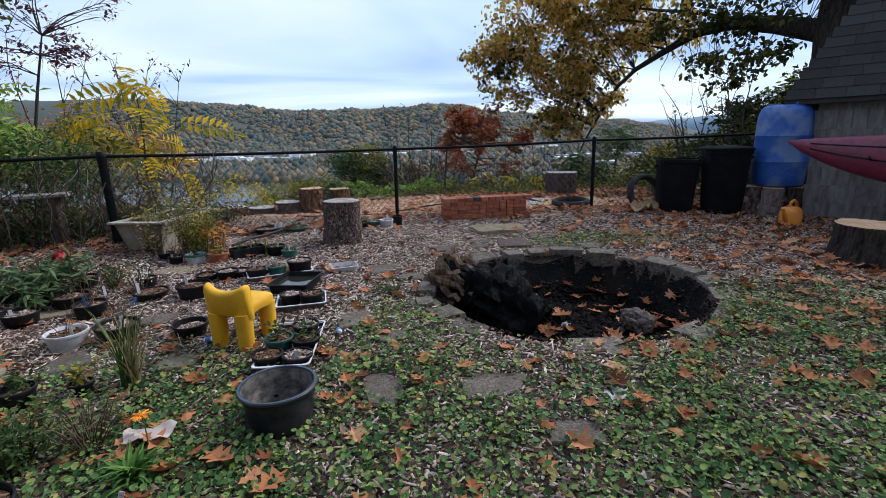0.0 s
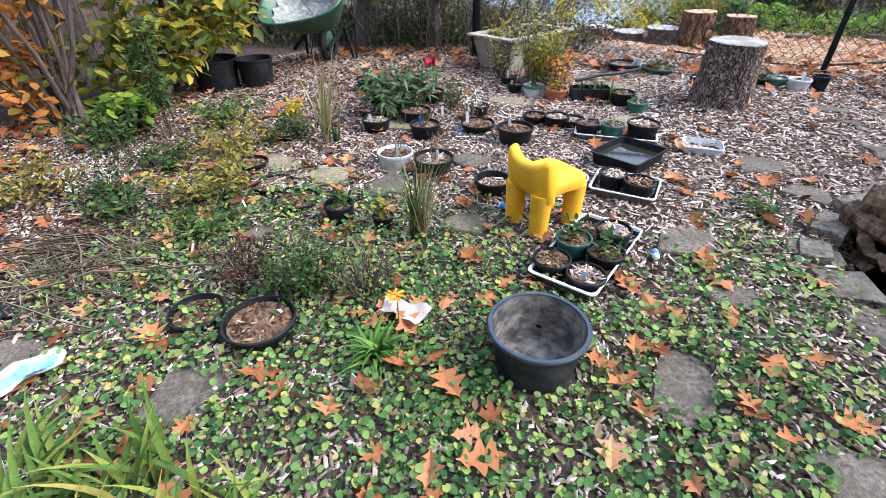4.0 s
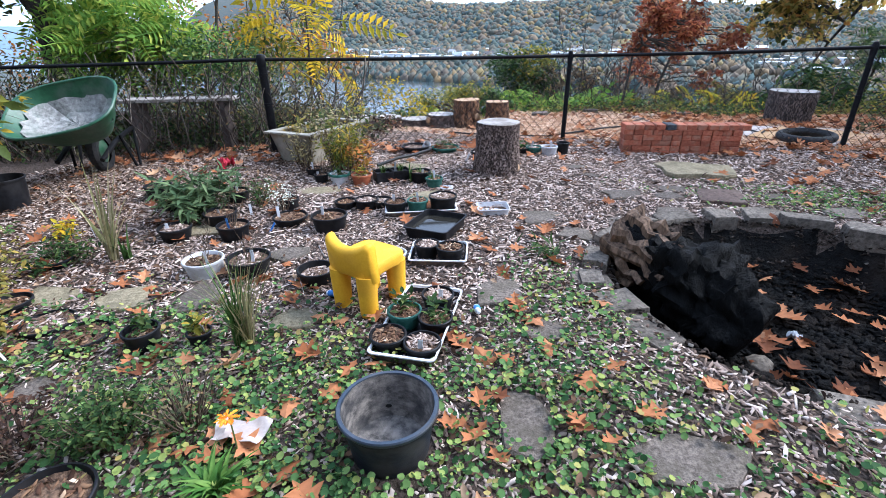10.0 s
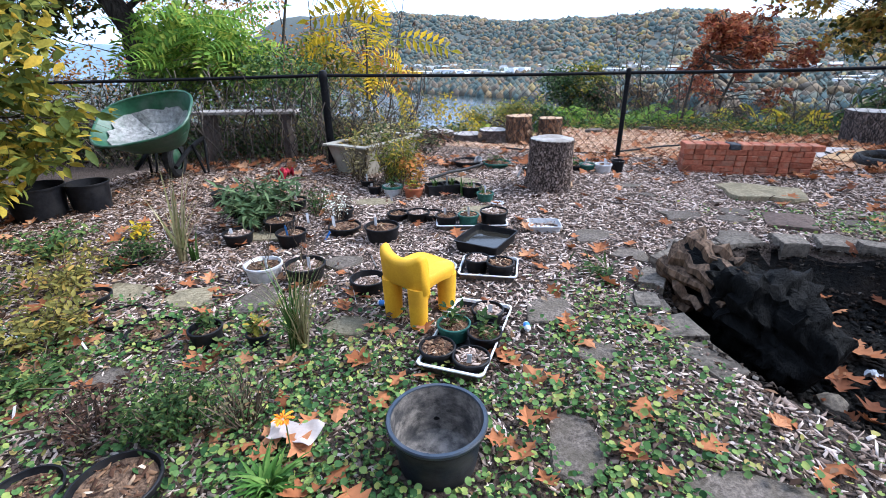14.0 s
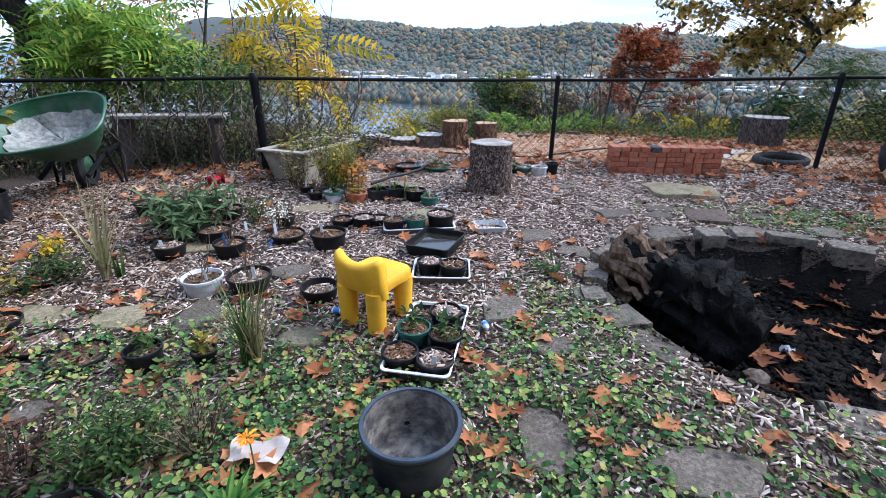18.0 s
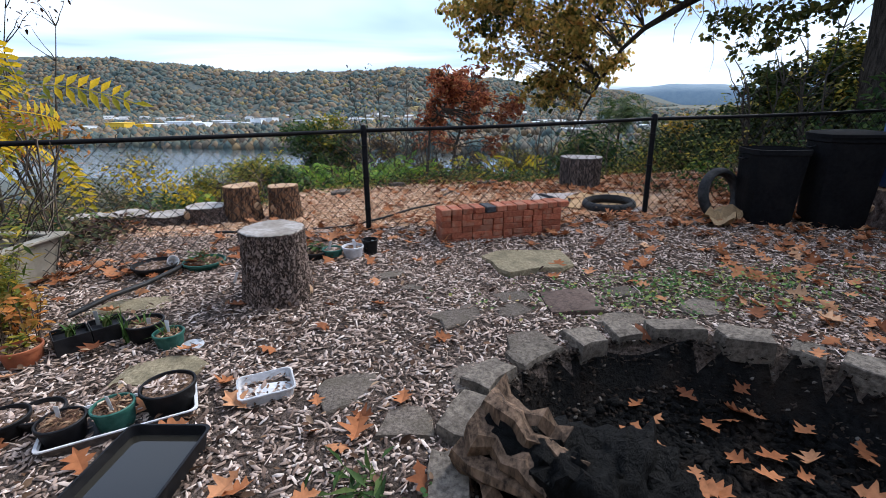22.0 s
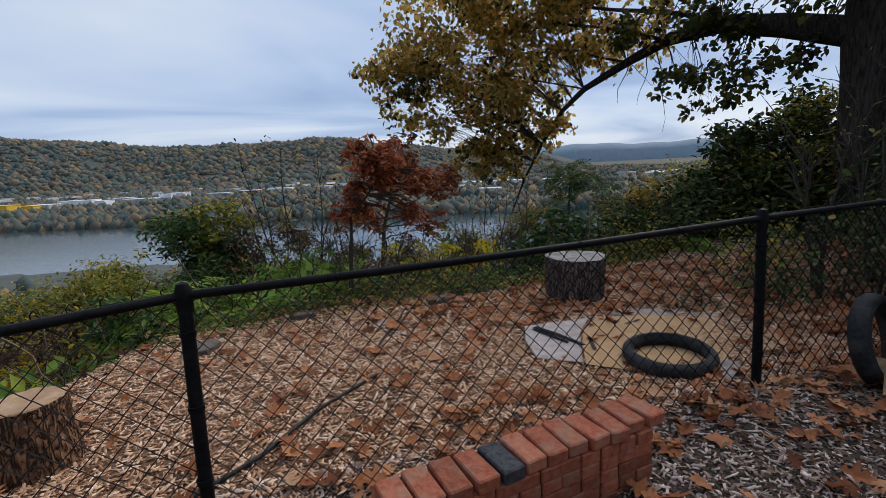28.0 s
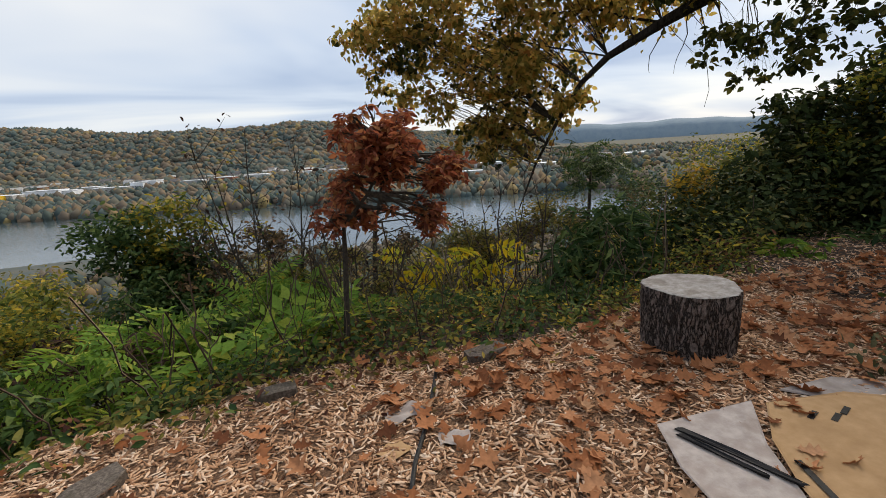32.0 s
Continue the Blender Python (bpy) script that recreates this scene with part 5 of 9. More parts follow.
CHIP_V = np.array([(-0.55, -0.05, 0), (0.30, -0.22, 0), (0.58, 0.06, 0), (-0.28, 0.20, 0), (-0.52, -0.03, 0.045), (0.29, -0.20, 0.03), (0.55, 0.05, 0.05), (-0.27, 0.18, 0.03)])
CHIP_F = np.array([(4, 5, 6, 7), (0, 1, 5, 4), (1, 2, 6, 5), (2, 3, 7, 6), (3, 0, 4, 7)])


def pot_chips(parent, r, z, seed, n=70):
    rng = np.random.default_rng(seed)
    a, q = rng.random(n) * 6.28, r * np.sqrt(rng.random(n)) * 0.88
    pos = np.stack([q * np.cos(a), q * np.sin(a), z + rng.random(n) * 0.008], 1)
    me = scatter_mesh("bark_mulch", CHIP_V, CHIP_F, M_POTBARK if seed % 3 else M_CHIP, pos, np.stack([rng.random(n) * 6.28, rng.normal(0, 0.35, n), rng.normal(0, 0.35, n)], 1), rng.uniform(0.018, 0.05, n))
    part("bark_mulch", me, None, parent)


def tag_plate(parent, x, y, z, h, rz, tilt, material=None):
    g = Geo()
    g.cbox(0.022, 0.0022, h, Matrix.Translation((0, 0, h / 2)), 0.001)
    p = part("plant_label", g, material or M_WHITEPL, parent, "white plastic plant label")
    p.matrix_basis = pose(x, y, z, tilt, tilt * 0.4, rz)


def pot(x, y, r, h, material=None, seed=1, fill=0.8, label="black plastic nursery pot with soil and leaf litter", tags=0, rim=None, plant_kind="", group="nursery pots", z=None, tilt=0, kind_name="plant_pot"):
    rnd = random.Random(seed)
    t = thing(kind_name, label, "pot", pose(x, y, (gz(x, y) - 0.004) if z is None else z, tilt, tilt * 0.5, rnd.uniform(0, 360)), group)
    o, i = pot_geo(r, h)
    part("body", o, material or M_BLACKPL, t)
    part("inside", i, material or M_BLACKPL, t)
    if rim:
        g = Geo()
        g.lathe([(r + 0.002, h - 0.02), (r + 0.008, h - 0.018), (r + 0.008, h + 0.003), (r - 0.004, h + 0.004)], n=26)
        part("rim", g, rim, t)
    if fill:
        part("soil", fill_geo(r * (0.82 + 0.16 * fill) - 0.006, h * fill, seed), M_POTSOIL, t)
        pot_chips(t, r * 0.85, h * fill, seed)
    for k in range(tags):
        tag_plate(t, rnd.uniform(-0.5, 0.5) * r, rnd.uniform(-0.5, 0.5) * r, h * fill - 0.01, rnd.uniform(0.05, 0.10), rnd.uniform(-40, 40) - math.degrees(t.rotation_euler.z), rnd.uniform(-18, 18), M_BLUELABEL if rnd.random() < 0.08 else None)
    if plant_kind == "twigs":
        for _ in range(7):
            g = Geo()
            e = (rnd.uniform(-0.1, 0.1), rnd.uniform(-0.1, 0.1), h + rnd.uniform(0.1, 0.28))
            g.tube(bend((rnd.uniform(-0.02, 0.02), rnd.uniform(-0.02, 0.02), h * fill - 0.01), e, rnd, 4, 0, 0.3), [0.003, 0.0026, 0.002, 0.0016, 0.001], 4)
            part("dry_stem", g, M_STRAW, t)
    if plant_kind in ("green", "yellow"):
        rng = np.random.default_rng(seed)
        n = 40
        a = rng.random(n) * 6.28
        q = rng.random(n) * r * 0.8
        pos = np.stack([q * np.cos(a), q * np.sin(a), h * fill + rng.random(n) * 0.09], 1)
        me = scatter_mesh("foliage", np.array(LEAF_V), np.array(LEAF_F), L_GRN if plant_kind == "green" else L_YG, pos, np.stack([rng.random(n) * 6.28, rng.normal(0, 0.3, n), rng.normal(-0.3, 0.4, n)], 1), rng.uniform(0.03, 0.06, n))
        part("foliage", me, None, t)
    if plant_kind == "blades":
        part("foliage", blades(14, 0.22, 0.10, 0.006, seed), M_GRASS, t)
    return t


def blades(n, height, spread, width, seed, curve=0.5, r0=0.02):
    """Strap leaves from one base, each a folded, arching strip."""
    rnd = random.Random(seed)
    g = Geo()
    for _ in range(n):
        a = rnd.random() * 6.28
        h, s = height * rnd.uniform(0.55, 1.1), spread * rnd.uniform(0.3, 1.2)
        x0, y0 = rnd.uniform(-r0, r0), rnd.uniform(-r0, r0)
        c, si = math.cos(a), math.sin(a)
        vs, fs = [], []
        for j in range(6):
            u = j / 5
            w = width * (1 - u ** 2) * (0.7 + 0.6 * math.sin(math.pi * min(u + 0.2, 1)))
            q, z = s * u ** 1.6, h * (u - curve * 0.35 * u * u * u * 2)
            x, y = x0 + q * c, y0 + q * si
            vs += [(x - si * w, y + c * w, z + w * 0.4), (x, y, z), (x + si * w, y - c * w, z + w * 0.4)]
        for j in range(5):
            k = 3 * j
            fs += [(k, k + 1, k + 4, k + 3), (k + 1, k + 2, k + 5, k + 4)]
        g.add(vs, fs)
    return g


# the big empty bucket
bk = thing("nursery_bucket", "large empty dark plastic nursery tub, muddy inside", "bucket", pose(-0.330, -4.865, gz(-0.33, -4.865) - 0.004, 0, 0, 0) @ Matrix.Diagonal((1.0, 1.0, 0.68, 1)))
g = Geo()
g.lathe([(0, 0), (0.132, 0), (0.138, 0.005), (0.140, 0.02), (0.158, 0.235), (0.164, 0.24), (0.165, 0.266), (0.170, 0.268), (0.172, 0.286), (0.168, 0.290), (0.161, 0.288)], n=48)
part("body", g, M_BUCKET, bk)
g = Geo()
g.lathe([(0.161, 0.288), (0.158, 0.26), (0.137, 0.05), (0.128, 0.032), (0.04, 0.026), (0, 0.028)], n=48, wob=0.004)
part("inside", g, M_BUCKIN, bk)
g = Geo()
g.lathe([(0.166, 0.270), (0.176, 0.271), (0.178, 0.288), (0.174, 0.295), (0.162, 0.294), (0.160, 0.284)], n=48)
part("rim", g, M_BUCKRIM_LIT, bk, "rolled navy rim, coloured lighter as lit")
for k in range(4):
    g = Geo()
    a = 2.0 + k * 1.571
    g.lathe([(0.012, 0), (0.012, 0.004), (0, 0.005)], Matrix.Translation((0.142 * math.cos(a), 0.142 * math.sin(a), 0.09)) @ Matrix.Rotation(a + 3.14, 4, "Z") @ Matrix.Rotation(radians(90), 4, "Y"), 12)
    part("drain_plug", g, M_BLACKPL, bk)

POTS = [(-1.26, -5.40, .125, .075, "pot", dict(fill=.75)), (-1.95, -3.94, .105, .10, "white", dict(tags=1, plant_kind="twigs")), (-1.68, -3.86, .115, .10, "pot", dict(tags=1, plant_kind="twigs")),
        (-1.70, -4.63, .072, .10, "pot", dict(plant_kind="green", fill=.7)), (-1.46, -4.53, .05, .07, "pot", dict(plant_kind="yellow", fill=.8, tags=1)), (-1.20, -3.88, .095, .085, "pot", dict(fill=.6)),
        (-1.87, -3.12, .115, .06, "pot", dict(tags=1)), (-1.50, -3.17, .115, .11, "pot", dict(tags=1)), (-1.42, -2.70, .085, .08, "pot", dict()), (-2.43, -3.22, .11, .09, "pot", dict(tags=1)),
        (-2.06, -4.66, .115, .035, "pot", dict(fill=.7)), (-2.35, -4.62, .11, .03, "pot", dict(fill=.7)), (-1.55, -5.52, .10, .05, "pot", dict(fill=.6)), (-1.74, -2.12, .085, .09, "terra", dict(plant_kind="yellow")),
        (-1.97, -2.12, .085, .09, "teal", dict(plant_kind="green", tags=1)), (-2.16, -2.14, .06, .08, "pot", dict(plant_kind="twigs", tags=1)), (-1.22, -1.92, .09, .1, "pot", dict(tags=1, plant_kind="blades")),
        (-1.32, -2.64, .085, .06, "pot", dict(fill=.7)), (-1.60, -2.72, .08, .06, "pot", dict(fill=.7)), (-2.05, -2.85, .07, .08, "pot", dict(tags=1)), (-2.78, -3.0, .09, .1, "pot", dict(plant_kind="green", tags=1)),
        (-3.02, -3.06, .10, .1, "pot", dict(tags=2)), (-2.62, -2.78, .09, .1, "pot", dict(tags=1)), (-2.55, -3.55, .10, .09, "pot", dict(tags=1)), (-2.15, -3.42, .10, .1, "pot", dict(tags=1, plant_kind="twigs")), (-3.35, -2.9, .10, .12, "pot", dict(tags=1)),
        (-1.64, -0.84, .15, .06, "pot", dict(fill=.6)), (-1.29, -0.80, .14, .05, "tealdark", dict(plant_kind="green", fill=.7)), (-0.42, -0.775, .09, .06, "pot", dict(plant_kind="green")), (-0.275, -0.765, .075, .07, "tealdark", dict(tags=1)),
        (-0.105, -0.775, .078, .09, "white", dict(tags=2)), (0.035, -0.69, .06, .12, "pot", dict(tags=2, fill=.5)), (-0.85, -0.95, .09, .05, "pot", dict(fill=.7)), (-2.35, -1.95, .07, .07, "pot", dict(tags=1)), (-2.72, -4.55, .09, .05, "pot", dict(fill=.6)), (-3.0, -4.1, .09, .05, "pot", dict(fill=.7)),
        (-1.05, -2.02, .07, .08, "tealdark", dict(tags=1, plant_kind="blades"))]
PM = {"pot": (M_BLACKPL, None, "black plastic nursery pot with soil and leaf litter"), "white": (M_WHITEPL, None, "white-rimmed plastic pot with dry stems"), "terra": (M_TERRA, None, "terracotta-coloured pot with yellowing plant"), "teal": (M_WHITEPL, M_TEAL, "pale pot with a teal rim and small green plant"), "tealdark": (M_TEAL, None, "dark green plastic pot with a small plant")}
for i, (x, y, r, h, k, kw) in enumerate(POTS):
    mm, rim, lab = PM[k]
    pot(x, y, r * 1.12, h * 1.1, mm, 100 + i, label=lab, rim=rim, **kw)
pot(-4.70, -3.72, 0.23, 0.30, M_BLACKPL, 190, 0.5, "large black nursery tub under the shrub")
pot(-4.46, -3.42, 0.18, 0.27, M_BLACKPL, 191, 0.5, "large black nursery tub beside the shrub")
g = Geo()
box_pot = thing("planter_box", "square black plastic double pot with green shoots", "pot", pose(-1.50, -1.95, gz(-1.5, -1.95), 0, 0, 38))
for sx in (-0.085, 0.085):
    g = Geo()
    for x, y, w, d in ((sx - 0.08, 0, 0.006, 0.16), (sx + 0.08, 0, 0.006, 0.16), (sx, -0.08, 0.166, 0.006), (sx, 0.08, 0.166, 0.006)):
        g.cbox(w, d, 0.10, Matrix.Translation((x, y, 0.05)), 0.002)
    g.cbox(0.15, 0.15, 0.07, Matrix.Translation((sx, 0, 0.037)), 0.002)
    part("square_pot", g, M_BLACKPL, box_pot)
    bl = part("foliage", blades(12, 0.16, 0.09, 0.008, 5), M_GRASS, box_pot)
    bl.matrix_basis = pose(sx, 0, 0.07)
tag_plate(box_pot, 0.05, 0.05, 0.07, 0.1, -30, 10)


# ---- trays ----
def tray(name, label, x, y, sx, sy, h, rot, rim, body, inside=None, water=None, tilt=0, group="plant trays"):
    t = thing(name, label, "tray", pose(x, y, gz(x, y) - 0.002, tilt, 0, rot), group)

    def loop(a, b, z, n=5, rc=0.03):
        pts = []
        for cx, cy, a0 in ((a - rc, b - rc, 0), (-a + rc, b - rc, 90), (-a + rc, -b + rc, 180), (a - rc, -b + rc, 270)):
            for k in range(n):
                an = radians(a0 + 90 * k / (n - 1))
                pts.append((cx + rc * math.cos(an), cy + rc * math.sin(an), z))
        return pts

    def skin(levels, cap=None):
        g = Geo()
        n = len(levels[0])
        vs = [p for lv in levels for p in lv]
        fs = []
        for j in range(len(levels) - 1):
            for i in range(n):
                k = (i + 1) % n
                fs.append((j * n + i, j * n + k, (j + 1) * n + k, (j + 1) * n + i))
        if cap == "first":
            fs.append(tuple(range(n))[::-1])
        if cap == "last":
            fs.append(tuple(range((len(levels) - 1) * n, len(levels) * n)))
        return g.add(vs, fs)
    a, b = sx / 2, sy / 2
    part("body", skin([loop(a * 0.9, b * 0.9, 0), loop(a * 0.97, b * 0.97, h - 0.008)], "first"), body, t)
    part("rim", skin([loop(a * 0.97, b * 0.97, h - 0.008), loop(a + 0.003, b + 0.003, h - 0.006), loop(a + 0.003, b + 0.003, h), loop(a * 0.965, b * 0.965, h + 0.001), loop(a * 0.95, b * 0.95, h - 0.012)]), rim, t)
    part("inside", skin([loop(a * 0.95, b * 0.95, h - 0.012), loop(a * 0.88, b * 0.88, 0.006)], "last"), inside or body, t)
    if water:
        g = Geo()
        lp = loop(a * 0.92, b * 0.92, h * 0.55)
        g.add(lp, [tuple(range(len(lp)))])
        part("standing_water", g, water, t, "dark standing water", smooth=0)
    return t


tray("plant_tray", "long shallow white-rimmed tray holding small pots", -0.46, -4.16, 0.31, 0.64, 0.06, 3, M_WHITEPL, M_TRAYSIDE, M_BLACKPL)
for i, (x, y) in enumerate(((-0.545, -4.36), (-0.375, -4.37), (-0.54, -4.16), (-0.375, -4.17), (-0.42, -3.98))):
    pot(x, y, 0.083, 0.085, M_BLACKPL if i != 2 else M_TEAL, 200 + i, 0.85, "small black pot of bark chips in the tray", tags=1 if i in (1, 4) else 0, plant_kind="green" if i in (2, 3) else "", z=gz(x, y) + 0.006, group="pots in the tray")
tray("plant_tray", "black tray half full of dark rain water", -0.72, -3.04, 0.33, 0.40, 0.085, -8, M_BLACKPL, M_BLACKPL, M_BLACKPL, M_PUDDLE)
tray("plant_tray", "shallow pale-rimmed tray with two black pots", -0.58, -3.43, 0.36, 0.30, 0.05, 12, M_WHITEPL, M_TRAYSIDE, M_BLACKPL)
pot(-0.66, -3.43, 0.078, 0.09, M_BLACKPL, 210, 0.85, "small black pot of bark chips in the tray", z=gz(-.66, -3.43) + 0.006, group="pots in the tray")
pot(-0.50, -3.45, 0.085, 0.09, M_BLACKPL, 211, 0.85, "small black pot of bark chips in the tray", z=gz(-.5, -3.45) + 0.006, group="pots in the tray")
pot(-0.86, -3.52, 0.085, 0.06, M_WHITEPL, 212, 0.8, "pale shallow pot of bark chips")
tray("plant_tray", "long pale-rimmed tray with three pots of bark", -0.95, -2.70, 0.56, 0.26, 0.05, 22, M_WHITEPL, M_TRAYSIDE, M_BLACKPL)
for i, (x, y, mt, r) in enumerate(((-1.13, -2.79, M_BLACKPL, .085), (-0.97, -2.72, M_TEAL, .08), (-0.79, -2.62, M_BLACKPL, .11))):
    pot(x, y, r, 0.10 if r < .1 else .12, mt, 220 + i, 0.9, "pot of bark chips standing in a tray", tags=1 if i < 2 else 0, z=gz(x, y) + 0.006, group="pots in the tray")
tray("food_tub", "shallow translucent white plastic tub with a leaf in it", -0.40, -2.54, 0.25, 0.20, 0.05, 18, M_WHITEPL, M_WHITEPL, M_WHITEPL)
g = Geo()
g.lathe([(0, 0.0), (0.055, 0.001), (0.06, 0.004), (0.05, 0.008), (0, 0.006)], n=20)
solo("flying_disc", g, M_GREYPL, "grey-blue round plastic disc on the mulch", "disc", pose(-0.92, -2.05, gz(-0.92, -2.05) + 0.004, 4, 3, 0))


# ---- tag stakes, litter ----
def label_stake(x, y, h, seed, material=None):
    rnd = random.Random(seed)
    g = Geo()
    g.cbox(0.02, 0.002, h, Matrix.Translation((0, 0, h / 2)), 0.001)
    solo("plant_marker", g, material or M_WHITEPL, "white plastic plant marker stuck in the ground", "marker", pose(x, y, gz(x, y) - 0.02, rnd.uniform(-25, 25), rnd.uniform(-25, 25), rnd.uniform(-50, 50)), "plant markers")


for i, (x, y) in enumerate(((-1.18, -4.05), (-0.78, -5.36), (-2.45, -5.55), (-1.95, -3.3), (-2.28, -3.05), (-2.6, -3.2), (-2.9, -2.8), (-1.85, -2.35), (-1.38, -1.9), (-2.05, -2.05), (-3.15, -3.7), (-1.30, -3.60), (-2.2, -4.9), (-0.95, -1.2), (-2.0, -5.35))):
    label_stake(x, y, 0.11, 300 + i, M_BLUELABEL if i in (3,) else None)


def paper(name, label, x, y, sx, sy, rz, material, seed, category="litter", crumple=0.02, z=None, n=9):
    rnd = random.Random(seed)
    vs, fs = [], []
    ph = [rnd.uniform(0, 6) for _ in range(6)]
    for side in (0, 1):
        for j in range(n):
            for i in range(n):
                u, v = i / (n - 1) - 0.5, j / (n - 1) - 0.5
                zz = crumple * (math.sin(6 * u + ph[0]) * math.sin(5 * v + ph[1]) + 0.6 * math.sin(13 * u + 7 * v + ph[2])) + crumple + rnd.uniform(0, crumple * 0.3)
                vs.append((u * sx * (1 + 0.1 * math.sin(5 * v + ph[3])), v * sy * (1 + 0.12 * math.sin(6 * u + ph[4])), zz + 0.002 * side))
    N = n * n
    for j in range(n - 1):
        for i in range(n - 1):
            a = j * n + i
            fs.append((a, a + n, a + n + 1, a + 1))
            fs.append((N + a, N + a + 1, N + a + n + 1, N + a + n))
    g = Geo()
    g.add(vs, fs)
    return solo(name, g, material, label, category, pose(x, y, (gz(x, y) if z is None else z) + 0.003, 0, 0, rz))


paper("plastic_bag", "torn white and blue plastic bag on the ground", -1.73, -6.09, 0.27, 0.12, 87, M_WHITEPL, 1, "bag", 0.010, z=gz(-1.73, -6.09) + 0.04)
paper("bag_print", "blue printed scrap of plastic bag", -1.71, -6.07, 0.18, 0.065, 87, M_BAGBLUE, 1, "bag", 0.010, z=gz(-1.71, -6.07) + 0.046)
paper("paper_scrap", "flat torn white paper sheet lying on the ivy", -0.86, -4.99, 0.19, 0.10, 10, M_PAPER, 2, crumple=0.011, z=gz(-0.86, -4.99) + 0.058)
paper("paper_scrap", "torn white paper scrap on the ivy", 1.30, -4.80, 0.12, 0.09, 30, M_WHITEPL, 3, crumple=0.012)
paper("paper_scrap", "crumpled white foil scrap in the ashes", 1.55, -3.23, 0.06, 0.06, 10, M_WHITEPL, 4, z=-0.48)
paper("paper_scrap", "white paper strip on the mulch", -2.75, -5.0, 0.26, 0.06, 25, M_WHITEPL, 5, crumple=0.01)
paper("fabric_scrap", "dark blue cloth scrap on the ground", -2.30, -6.05, 0.16, 0.08, 20, M_BUCKET, 6, crumple=0.018)
paper("red_cloth", "crumpled red cloth by the fence", -3.42, -1.95, 0.16, 0.14, 40, M_REDCLOTH, 7, crumple=0.05)
g = Geo()
g.lathe([(0, 0), (0.03, 0.002), (0.045, 0.012), (0.043, 0.016), (0.02, 0.012), (0, 0.010)], n=16)
solo("shell_dish", g, mat("pale_blue_plastic", (0.28, 0.42, 0.52), (0.4, 0.55, 0.64), 0.5, 30, 0.05), "pale blue plastic dish lying in the ashes", "dish", pose(1.88, -3.78, -0.50, 12, 8, 0))
for i, (x, y, dx, dy) in enumerate(((-0.22, -3.95, 0.03, -0.10), (-1.05, -4.02, 0.04, -0.06))):
    g = Geo()
    g.lathe([(0, 0), (0.016, 0.001), (0.017, 0.06), (0.012, 0.07), (0.008, 0.075), (0.008, 0.085), (0, 0.085)], n=14)
    t = thing("small_tube", "small white tube with a blue label", "tube", pose(x, y, gz(x, y) + 0.02, 80, 0, 20 + i * 60), "small tubes")
    part("body", g, M_WHITEPL, t)
    g = Geo()
    g.lathe([(0.0175, 0.012), (0.0178, 0.014), (0.0178, 0.05), (0.0175, 0.052)], n=14)
    part("label_band", g, M_BLUELABEL, t)

# orange flower
fl = thing("marigold", "single bright orange daisy-like flower on a stem", "flower", pose(-0.83, -5.06, gz(-0.83, -5.06)) @ Matrix.Scale(0.85, 4))
g = Geo()
g.tube([(0, 0, 0), (0.01, 0.0, 0.1), (0.0, 0.01, 0.235)], 0.003, 6)
part("stem", g, M_GRASS, fl)
g = Geo()
for k in range(34):
    a, q = k * 2.4, 0.028 + 0.012 * (k % 3)
    c, s = math.cos(a), math.sin(a)
    zz = 0.235 + 0.004 * (k % 3)
    g.add([(0.006 * c, 0.006 * s, zz), (q * 0.7 * c - 0.006 * s, q * 0.7 * s + 0.006 * c, zz + 0.004), (q * c, q * s, zz), (q * 0.7 * c + 0.006 * s, q * 0.7 * s - 0.006 * c, zz + 0.004)], [(0, 3, 2, 1)])
part("petals", g, M_FLOWER, fl, "bright orange petals", smooth=0)

# clumps of strap leaves and dry grass
def clump(name, label, x, y, geo, material, category="plant", group=""):
    solo(name, geo, material, label, category, pose(x, y, gz(x, y) - 0.01), group, smooth=60)


clump("strap_leaf_plant", "bright green rosette of arching strap leaves", -0.80, -5.20, blades(60, 0.19, 0.15, 0.011, 1, 0.6), M_ROSETTE)
clump("grass_tuft", "tall half-dry grass tuft with pale stalks", -1.24, -4.52, blades(34, 0.62, 0.24, 0.004, 2, 0.3), M_GRASS)
clump("dry_grass_tuft", "clump of straw-coloured dry stalks", -1.20, -4.50, blades(54, 0.62, 0.24, 0.003, 3, 0.25), M_DRYGRASS)
clump("dry_grass_tuft", "pale dry iris blades leaning in a fan", -2.68, -3.95, blades(22, 0.74, 0.30, 0.008, 4, 0.12), M_DRYGRASS)
clump("grass_tuft", "green iris blades beside a dry tuft", -2.62, -3.90, blades(10, 0.36, 0.18, 0.007, 5, 0.2), M_GRASS)
clump("strap_leaf_plant", "thick clump of pointed yellow-green strap leaves", -0.92, -6.02, blades(64, 0.30, 0.20, 0.010, 6, 0.35, 0.16), M_STRAP)
clump("strap_leaf_plant", "thick clump of pointed yellow-green strap leaves", -1.22, -6.18, blades(44, 0.30, 0.24, 0.011, 7, 0.5, 0.12), M_STRAP)
clump("strap_leaf_plant", "clump of pointed yellow-green strap leaves", -0.62, -5.85, blades(34, 0.24, 0.14, 0.008, 17, 0.3, 0.10), M_STRAP)
clump("dry_grass_tuft", "matted heap of dry grass stalks", -2.35, -5.75, blades(60, 0.14, 0.34, 0.004, 8, 0.9, 0.2), M_DRYGRASS)
clump("grass_tuft", "small green onion-like shoots", -1.30, -1.98, blades(12, 0.30, 0.08, 0.005, 9, 0.2), M_GRASS)


